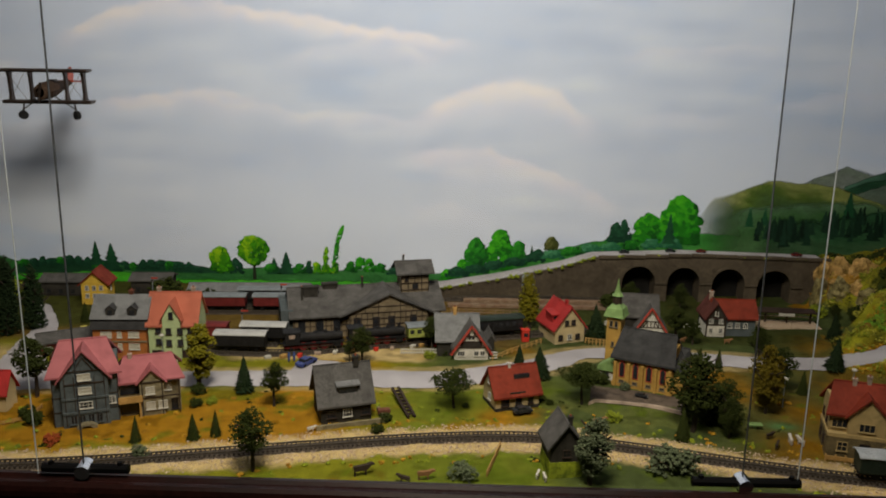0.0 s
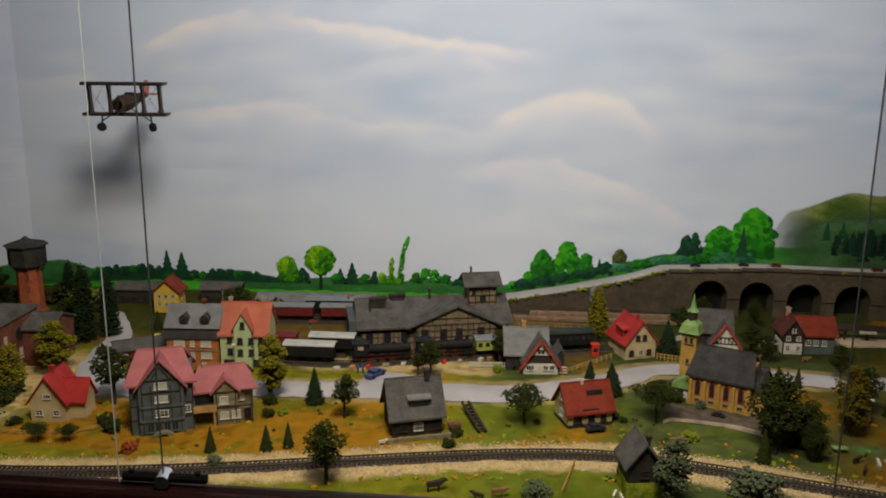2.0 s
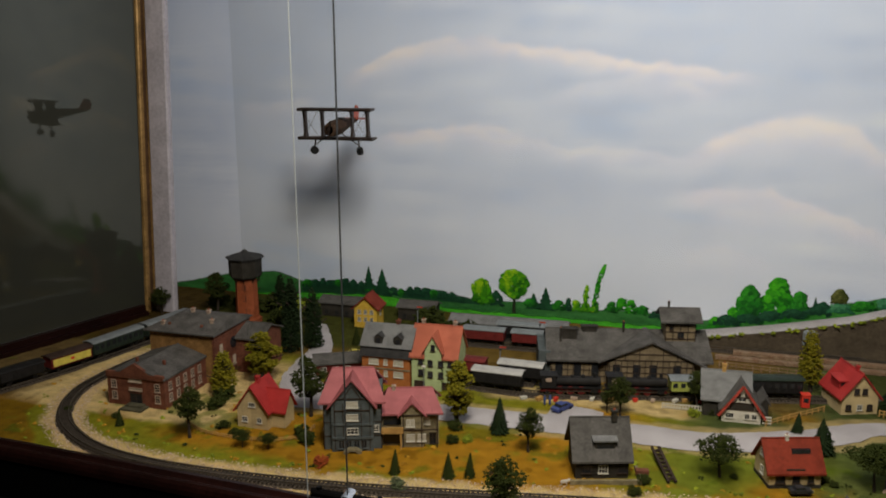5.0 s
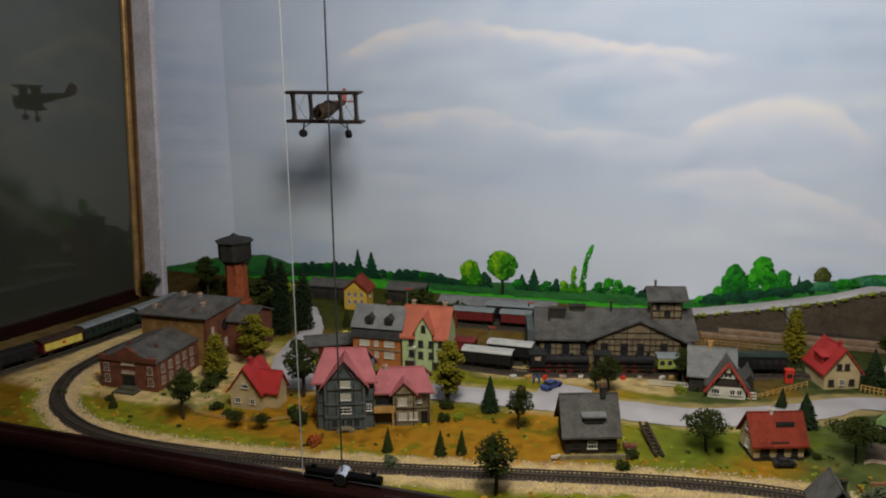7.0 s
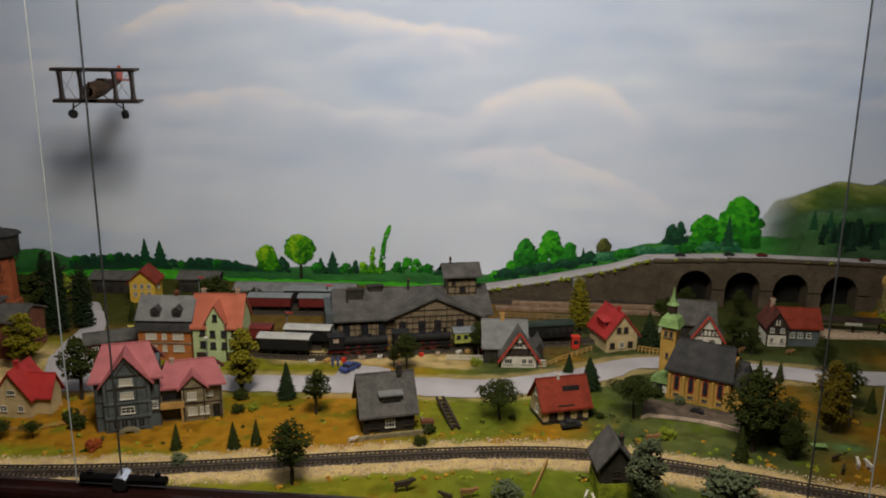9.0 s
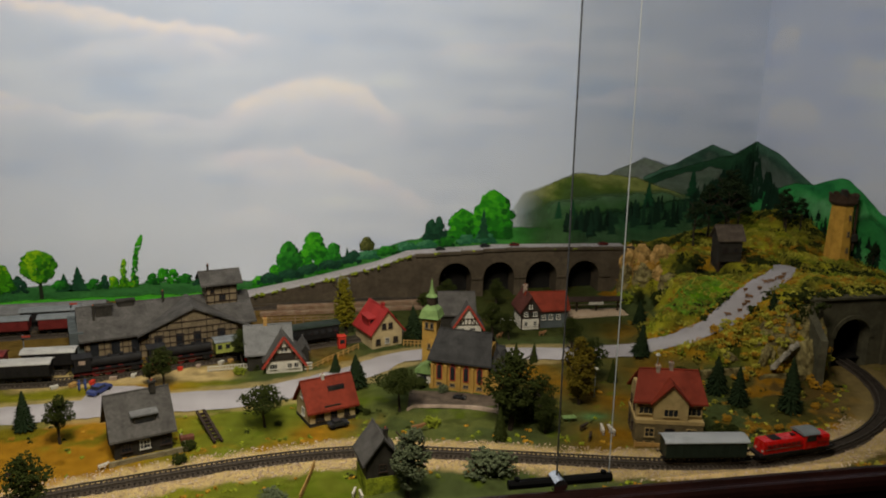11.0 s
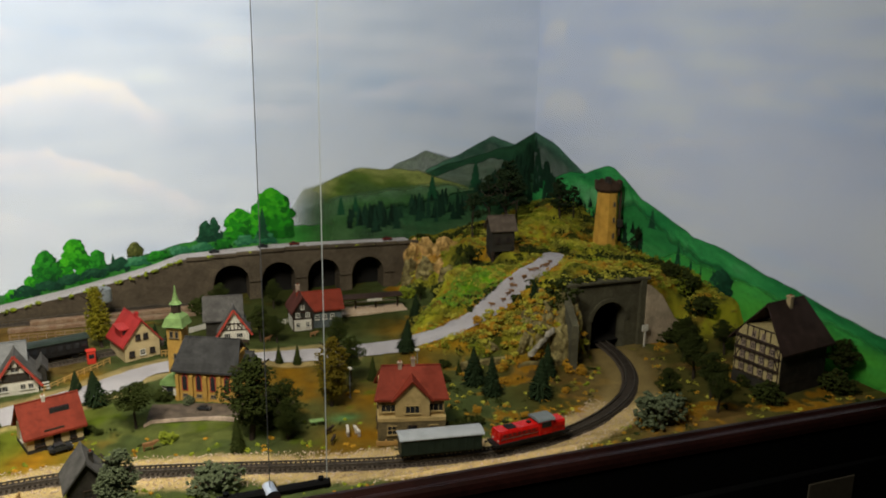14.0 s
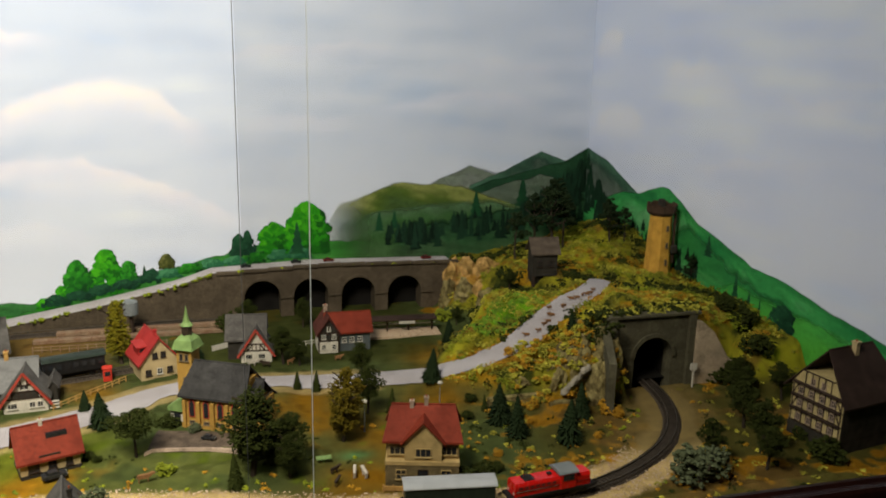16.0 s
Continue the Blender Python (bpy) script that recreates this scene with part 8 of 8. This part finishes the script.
def white_fence(x0, y0, x1, y1):
    f = thing("picket_fence", "white slatted fence beside the tracks", "fence")
    n = 16
    d = Vector((x1 - x0, y1 - y0, 0))
    a = math.degrees(math.atan2(d.y, d.x))
    for k in range(n):
        p = Vector((x0, y0, 0)) + d * (k / (n - 1))
        part("picket", boxed((-0.0012, 0.0012, -0.0006, 0.0006, 0.001, 0.013)), "white_timber", f).matrix_local = pose(p.x, p.y, 0, 0, 0, a)
    for z in (0.003, 0.010):
        part("rail", boxed((0, d.length, 0.0006, 0.0014, z, z + 0.002)), "white_timber", f).matrix_local = pose(x0, y0, 0, 0, 0, a)


white_fence(-0.035, 0.628, 0.05, 0.634)
fence([(0.158, 0.600), (0.21, 0.655), (0.272, 0.715)], "brown field fence by the white house", "yellow_timber")
fence([(0.37, 0.72), (0.42, 0.705), (0.44, 0.70)], "pale yellow fence at the bend of the street", "yellow_timber", 0.014, 0.008)
fence([(0.154, 0.208), (0.142, 0.16), (0.128, 0.108)], "mossy field fence across the meadow", "yellow_timber", 0.012, 0.010, rails=(0.3, 0.6, 0.9))
fence([(-0.90, 0.265), (-0.83, 0.235), (-0.72, 0.24), (-0.66, 0.275), (-0.655, 0.33)], "ochre garden fence round the cottage", "yellow_timber", 0.008, 0.014)
fence([(0.34, 0.90), (0.20, 0.905), (0.06, 0.91)], "red-brown fence below the ramp wall", "platform", 0.016, 0.018)
fence([(0.62, 0.835), (0.70, 0.85), (0.77, 0.855)], "white railing by the platform", "white_timber", 0.012, 0.014)
w = thing("leaning_ladder", "dark leaning timber trestle on the lawn", "ladder", pose(0.004, 0.312, 0, 0, 0, 110))
bm = bmesh.new()
for y in (-0.006, 0.006):
    beam(bm, (0, y, 0.004), (0.105, y, 0.016), 0.0030)
part("stringer", bm, "timber", w)
for k in range(8):
    bm = bmesh.new()
    beam(bm, (0.008 + 0.012 * k, -0.006, 0.006 + 0.0013 * k), (0.008 + 0.012 * k, 0.006, 0.006 + 0.0013 * k), 0.0026)
    part("rung", bm, "timber", w)
w = thing("garden_cart", "small red-brown handcart beside the cottage", "cart", pose(-0.055, 0.315, 0, 0, 0, 15))
part("tray", boxed((0, 0.022, 0, 0.012, 0.005, 0.013), bevel=0.001), "brick", w)
part("wheel", boxed((0.004, 0.010, -0.001, 0.0, 0, 0.008), bevel=0.0004), "timber", w)


def lamp_post(x, y, hgt=0.055):
    l = thing("street_lamp", "slim grey street lamp with a white globe", "street lamp", pose(x, y, land1(x, y)))
    bm = bmesh.new()
    lathe(bm, [(0.0018, 0), (0.0009, 0.004), (0.0007, hgt)], 8)
    part("pole", bm, "loco_grey", l)
    bm = bmesh.new()
    lathe(bm, [(0.001, hgt - 0.001), (0.0048, hgt), (0.0052, hgt + 0.002), (0.0030, hgt + 0.004), (0.0005, hgt + 0.005)], 10)
    part("globe", bm, "white_timber", l)


for x, y in ((0.683, 0.393), (0.83, 0.44), (-0.52, 0.56)):
    lamp_post(x, y)


def signal(x, y, hgt):
    l = thing("semaphore_signal", "slim semaphore signal mast with a red and white arm", "signal", pose(x, y, 0))
    bm = bmesh.new()
    beam(bm, (0, 0, 0), (0, 0, hgt), 0.0012, 6)
    part("mast", bm, "loco_grey", l)
    part("arm", boxed((-0.002, 0.014, -0.0012, -0.0004, hgt - 0.006, hgt - 0.002)), "red_timber", l)
    part("lantern", boxed((-0.002, 0.002, -0.002, 0.002, hgt - 0.012, hgt - 0.008)), "loco_black", l)


signal(-0.345, 0.90, 0.075)
signal(-0.66, 0.90, 0.085)
signal(-0.40, 0.735, 0.06)
h = thing("telephone_kiosk", "small bright red trackside kiosk", "kiosk", pose(0.236, 0.726, 0, 0, 0, 10))
part("body", boxed((-0.008, 0.008, -0.007, 0.007, 0, 0.026), bevel=0.001), "red_plastic", h)
part("window", boxed((-0.005, 0.005, -0.0076, -0.0068, 0.012, 0.021)), "pane", h)
part("roof", boxed((-0.0095, 0.0095, -0.0085, 0.0085, 0.026, 0.029), bevel=0.001), "red_plastic", h)


# ---- cars, figures, animals ----
def car(x, y, turn, paint, label, size=1.0):
    c = thing("car", label, "car", pose(x, y, land1(x, y) + 0.0045, 0, 0, turn) @ Matrix.Scale(size, 4))
    bm = bmesh.new()
    prism(bm, [(-0.0235, 0.003), (0.0235, 0.003), (0.024, 0.007), (0.022, 0.0095), (0.010, 0.0105), (-0.017, 0.0105), (-0.0235, 0.009)], -0.0095, 0.0095, "y")
    body = part("body", bm, paint, c)
    bm = bmesh.new()
    prism(bm, [(-0.016, 0.0104), (0.011, 0.0104), (0.005, 0.0152), (-0.011, 0.0152)], -0.0082, 0.0082, "y")
    cabin = part("cabin", bm, "pane", c, "dark car windows")
    part("car_roof", boxed((-0.0115, 0.0055, -0.0078, 0.0078, 0.0150, 0.0158)), paint, c)
    for s in (-1, 1):
        for wx in (-0.0145, 0.0145):
            bm = bmesh.new()
            beam(bm, (wx, s * 0.0098, 0.0035), (wx, s * 0.0070, 0.0035), 0.0036, 12)
            part("wheel", bm, "tyre", c)
        part("headlight", boxed((0.0232, 0.0242, s * 0.0065 - 0.0014, s * 0.0065 + 0.0014, 0.006, 0.0082)), "white_timber", body)
    return c


car(-0.223, 0.548, 60, "car_blue", "dark blue model car parked beside the street")
car(0.200, 0.338, 18, "car_dark", "dark grey model car parked by the bungalow", 0.75)
car(0.425, 0.400, -28, "car_dark", "small black model car parked on the church terrace", 0.5)
for x, z, lab, pm in ((0.52, 0, "tiny dark car on the viaduct road", "car_dark"), (0.64, 0, "tiny dark car on the viaduct road", "car_dark"), (0.72, 0, "tiny red car on the viaduct road", "wagon_red"), (0.97, 0, "tiny dark car on the viaduct road", "wagon_red")):
    c = car(x, 1.085, 0, pm, lab)
    c.matrix_world = pose(x, 1.085, deck(x) + 0.004, 0, 0, 0) @ Matrix.Scale(0.55, 4)
c = car(-0.752, 0.722, 30, "wagon_yellow", "small yellow model van on the lane", 0.75)


def figure(x, y, mat):
    bm = bmesh.new()
    lathe(bm, [(0.0020, 0), (0.0024, 0.008), (0.0030, 0.013), (0.0012, 0.0155), (0.0018, 0.0165), (0.0018, 0.0185), (0.0006, 0.0195)], 8)
    f = part("figurine", bm, mat)
    f.matrix_world = pose(x, y, land1(x, y) + 0.004)
    return tagged(f, "tiny blue painted model figurine by the street", "figurine", "figurines by the street")


figure(-0.262, 0.566, "blue_cloth")
figure(-0.252, 0.570, "blue_cloth")


def animal(x, y, turn, mat, label, scale=1.0, name="cow", group="grazing animals"):
    bm = bmesh.new()
    prism(bm, [(-0.010, 0.0085), (-0.008, 0.0068), (0.006, 0.0068), (0.010, 0.009), (0.014, 0.0135), (0.0175, 0.013), (0.018, 0.015), (0.0135, 0.017), (0.008, 0.0142), (-0.009, 0.0142), (-0.0108, 0.012)], -0.0026, 0.0026, "y")
    for lx in (-0.0085, 0.0060):
        for s in (-1, 1):
            box(bm, lx - 0.0009, lx + 0.0009, s * 0.0017 - 0.0008, s * 0.0017 + 0.0008, 0, 0.0075)
    beam(bm, (-0.0105, 0, 0.0125), (-0.0125, 0, 0.006), 0.0006)
    bmesh.ops.bevel(bm, geom=[e for e in bm.edges if len(e.link_faces) == 2 and e.calc_length() > 0.004], offset=0.0005, segments=1, affect="EDGES")
    a = part(name, bm, mat)
    a.matrix_world = pose(x, y, land1(x, y) + 0.001, 0, 0, turn) @ Matrix.Scale(scale, 4)
    return tagged(a, label, name, group)


animal(-0.062, 0.108, 20, "hide_dark", "dark brown horse standing on the meadow", 1.15, "horse")
animal(0.034, 0.100, 10, "hide_brown", "light brown cow grazing on the meadow", 0.95)
animal(0.206, 0.112, 70, "hide_white", "white goat beside the small shed", 0.6, "goat")
animal(0.216, 0.104, 100, "hide_white", "white goat beside the small shed", 0.6, "goat")
animal(-0.163, 0.252, 30, "hide_white", "white goat on the lawn", 0.6, "goat")
animal(0.005, 0.088, 160, "hide_dark", "dark cow lying on the meadow", 0.8)
animal(0.330, 0.300, 10, "hide_brown", "light brown cow grazing on the meadow", 0.9)
animal(0.640, 0.245, 80, "hide_white", "white calf beside the red-roofed house", 0.8)
animal(0.655, 0.240, 100, "hide_white", "white calf beside the red-roofed house", 0.8)
animal(0.612, 0.262, 30, "hide_dark", "dark cow grazing on the dry meadow", 0.7)
animal(0.61, 0.225, 60, "hide_dark", "dark cow grazing on the dry meadow", 0.7)
animal(0.690, 0.735, 10, "hide_brown", "light brown cow grazing below the inn", 0.7)
animal(0.590, 0.735, 30, "hide_brown", "light brown cow grazing below the inn", 0.7)
animal(0.513, 0.742, 10, "hide_white", "white cow with dark patches below the cottage", 0.8)
animal(0.540, 0.730, 160, "hide_dark", "dark cow grazing below the cottage", 0.8)
rg = random.Random(9)
hq, hh = resample(STREET, 0.01)
hill_road = [i for i in range(len(hq)) if 0.96 < hq[i, 0] < 1.22]
for k in range(15):
    i = hill_road[min(len(hill_road) - 1, int(len(hill_road) * (0.25 + 0.75 * (k + rg.random()) / 15)))]
    o = rg.uniform(-0.018, 0.018)
    animal(hq[i, 0] - hh[i, 1] * o, hq[i, 1] + hh[i, 0] * o, 200 + rg.uniform(-40, 40), "hide_brown", "brown cow of the herd on the hill road", 0.55, "cow", "herd on the hill road").location.z += 0.003
t = thing("wayside_table", "small green garden table with white seats", "table", pose(0.60, 0.30, 0))
part("top", boxed((-0.012, 0.012, -0.006, 0.006, 0.008, 0.0095)), "copper", t)
part("stand", boxed((-0.002, 0.002, -0.002, 0.002, 0, 0.008)), "copper", t)

w = thing("water_crane_tank", "grey round water tank on a dark post by the ramp wall", "water tank", pose(0.262, 0.985, 0))
bm = bmesh.new()
lathe(bm, [(0.006, 0), (0.0045, 0.05)], 8)
part("post", bm, "timber", w)
bm = bmesh.new()
lathe(bm, [(0.012, 0.048), (0.016, 0.052), (0.016, 0.080), (0.012, 0.083)], 14)
part("tank", bm, "loco_grey", w)
white_fence(0.435, 0.845, 0.475, 0.865)

# crates and sacks on the gravel before the engine shed
cr = random.Random(12)
for k in range(11):
    x = -0.31 + 0.036 * k + cr.uniform(-0.01, 0.01)
    w, d, z = cr.uniform(0.004, 0.008), cr.uniform(0.003, 0.005), cr.uniform(0.004, 0.007)
    mat = ("white_timber", "yellow_timber", "red_plastic", "chimney")[k % 4]
    bx = thing("crate", ("small white", "small ochre", "small red", "small brown")[k % 4] + " crate on the gravel by the locomotives", "crate", pose(x, 0.592 + (0.28 * (x + 0.28) if x > -0.28 else 0) + cr.uniform(-0.006, 0.003), 0.0015, 0, 0, cr.uniform(0, 90)), "crates by the shed")
    part("box", boxed((-w, w, -d, d, 0, z), bevel=0.0005), mat, bx)
    part("lid", boxed((-w - 0.0004, w + 0.0004, -d - 0.0004, d + 0.0004, z, z + 0.0008)), mat, bx)

# ---- hanging biplane ----
b = thing("model_biplane", "bronzed tinplate biplane with a red tail hanging on a thread", "model plane", pose(-0.852, 0.865, 0.538, 4, 0, 3))


def wing(z, half, y0, y1):
    bm = bmesh.new()
    prism(bm, [(y0, z), (y0 + 0.004, z + 0.0045), (y1 - 0.01, z + 0.003), (y1, z), (y1 - 0.01, z - 0.003), (y0 + 0.004, z - 0.0035)], -half, half, "x")
    bmesh.ops.bevel(bm, geom=bm.edges[:], offset=0.0008, segments=1, affect="EDGES")
    return bm


part("upper_wing", wing(0.036, 0.096, -0.024, 0.016), "plane_metal", b)
part("lower_wing", wing(-0.034, 0.098, -0.024, 0.016), "plane_metal", b)
for x, wide in ((-0.084, 0.0032), (-0.038, 0.0026), (0.040, 0.0026), (0.080, 0.0032)):
    bm = bmesh.new()
    prism(bm, [(-0.013, -0.034), (0.009, -0.034), (0.004, -0.018), (0.004, 0.020), (0.009, 0.037), (-0.013, 0.037), (-0.008, 0.020), (-0.008, -0.018)], x - wide, x + wide, "x")
    part("strut", bm, "plane_metal", b)
for s in (-1, 1):
    bm = bmesh.new()
    beam(bm, (s * 0.082, -0.018, -0.032), (s * 0.042, -0.018, 0.034), 0.0005)
    beam(bm, (s * 0.042, -0.018, -0.032), (s * 0.082, -0.018, 0.034), 0.0005)
    part("bracing_wire", bm, "plane_metal", b)
bm = bmesh.new()
for (y0, r0), (y1, r1) in zip(((-0.050, 0.010), (-0.046, 0.016), (-0.02, 0.018), (0.02, 0.017), (0.07, 0.011), (0.125, 0.005)), ((-0.046, 0.016), (-0.02, 0.018), (0.02, 0.017), (0.07, 0.011), (0.125, 0.005), (0.135, 0.002))):
    rings = [[bm.verts.new((r * math.cos(k * math.pi / 5), y, -0.008 + 0.06 * max(0, y) * 0.5 + 1.1 * r * math.sin(k * math.pi / 5))) for k in range(10)] for y, r in ((y0, r0), (y1, r1))]
    for k in range(10):
        bm.faces.new((rings[0][k], rings[0][(k + 1) % 10], rings[1][(k + 1) % 10], rings[1][k]))
part("fuselage", bm, "battlement", b)
part("cockpit_rim", boxed((-0.010, 0.010, 0.012, 0.030, 0.006, 0.013), bevel=0.002), "plane_metal", b)
bm = bmesh.new()
prism(bm, [(0.100, -0.002), (0.140, -0.002), (0.146, 0.014), (0.138, 0.030), (0.124, 0.032), (0.112, 0.016)], -0.001, 0.001, "x")
part("tail_fin", bm, "plane_red", b, "red tail fin")
part("tailplane", boxed((-0.036, 0.036, 0.104, 0.130, -0.002, 0.0), bevel=0.0006), "plane_red", b)
bm = bmesh.new()
beam(bm, (-0.004, -0.0515, -0.030), (0.004, -0.0515, 0.014), 0.0028, 4)
part("propeller", bm, "plane_metal", b)
bm = bmesh.new()
beam(bm, (0, -0.050, -0.008), (0, -0.058, -0.008), 0.004, 8)
part("spinner", bm, "plane_metal", b)
for s in (-1, 1):
    bm = bmesh.new()
    beam(bm, (s * 0.056, -0.008, -0.034), (s * 0.060, -0.010, -0.066), 0.0020, 6)
    beam(bm, (s * 0.014, -0.008, -0.022), (s * 0.060, -0.010, -0.052), 0.0014, 6)
    part("undercarriage_leg", bm, "plane_metal", b)
    bm = bmesh.new()
    beam(bm, (s * 0.0555, -0.010, -0.064), (s * 0.0645, -0.010, -0.064), 0.0100, 14)
    bmesh.ops.rotate(bm, verts=bm.verts[:], cent=Vector((s * 0.06, -0.01, -0.066)), matrix=Euler((0, 0, radians(50 * s))).to_matrix())
    part("wheel", bm, "tyre", b)
bm = bmesh.new()
beam(bm, (0, 0, 0.036), (0.0, 0, 1.35), 0.00012, 4)
part("thread", bm, "cable", b)

# ---- glazing hardware at the front ----
for x, edge, a, c in ((-0.434, -0.499, -0.492, -0.372), (0.473, 0.549, 0.405, 0.553)):
    w = thing("glass_clamp", "black clamp bar with a chrome knob holding the cable", "clamp", pose(x, 0.004, 0.060))
    bm = bmesh.new()
    beam(bm, (a - x, 0, 0), (c - x, 0, 0), 0.0068, 10)
    bmesh.ops.bevel(bm, geom=[e for e in bm.edges if len(e.link_faces) == 2 and abs(e.calc_face_angle(0)) > 1.2], offset=0.002, segments=1, affect="EDGES")
    part("bar", bm, "black", w)
    for k in (a - x + 0.012, c - x - 0.012):
        bm = bmesh.new()
        beam(bm, (k, 0, 0.0), (k, 0, 0.010), 0.004, 10)
        part("screw", bm, "black", w)
    bm = bmesh.new()
    beam(bm, (0.0, 0.010, 0.001), (0.002, -0.014, -0.001), 0.0105, 16)
    bmesh.ops.bevel(bm, geom=[e for e in bm.edges if abs(e.calc_face_angle(0)) > 1.2], offset=0.003, segments=2, affect="EDGES")
    part("knob", bm, "chrome", w, "polished chrome knob")
    bm = bmesh.new()
    beam(bm, (0.0, 0.0, -0.012), (0.0, 0.0, 0.004), 0.006, 8)
    part("foot", bm, "black", w)
    bm = boxed((x - 0.0004, x + 0.0004, 0.0010, 0.0050, 0.062, 1.60))
    tagged(part("glass_edge_dark", bm, "cable"), "dark edge of the thick front glass sheet", "glass", kind="structure")
    bm = boxed((edge - 0.00045, edge + 0.00045, 0.0030, 0.0048, 0.050, 1.60))
    tagged(part("glass_edge_bright", bm, "glass_edge"), "bright polished edge of a glass sheet", "glass", kind="structure")
for x0, x1, tone in ((0.4745, 1.645, 0.855), (-0.588, 0.4725, 0.945)):
    g = bpy.data.materials.new("tinted_front_glass")
    g.use_nodes = True
    n, l = g.node_tree.nodes, g.node_tree.links
    n.remove(n["Principled BSDF"])
    tr, gl, mx = n.new("ShaderNodeBsdfTransparent"), n.new("ShaderNodeBsdfGlossy"), n.new("ShaderNodeMixShader")
    tr.inputs["Color"].default_value = (tone, tone * 1.005, tone, 1)
    gl.inputs["Roughness"].default_value = 0.02
    mx.inputs[0].default_value = 0.015
    l.new(tr.outputs[0], mx.inputs[1])
    l.new(gl.outputs[0], mx.inputs[2])
    l.new(mx.outputs[0], n["Material Output"].inputs["Surface"])
    sheet = part("front_glass", boxed((x0, x1, 0.0035, 0.0040, 0.0512, 1.60)), g)
    sheet.visible_shadow = False
    tagged(sheet, "clear sheet of front glass standing on the rail", "glass", kind="structure")
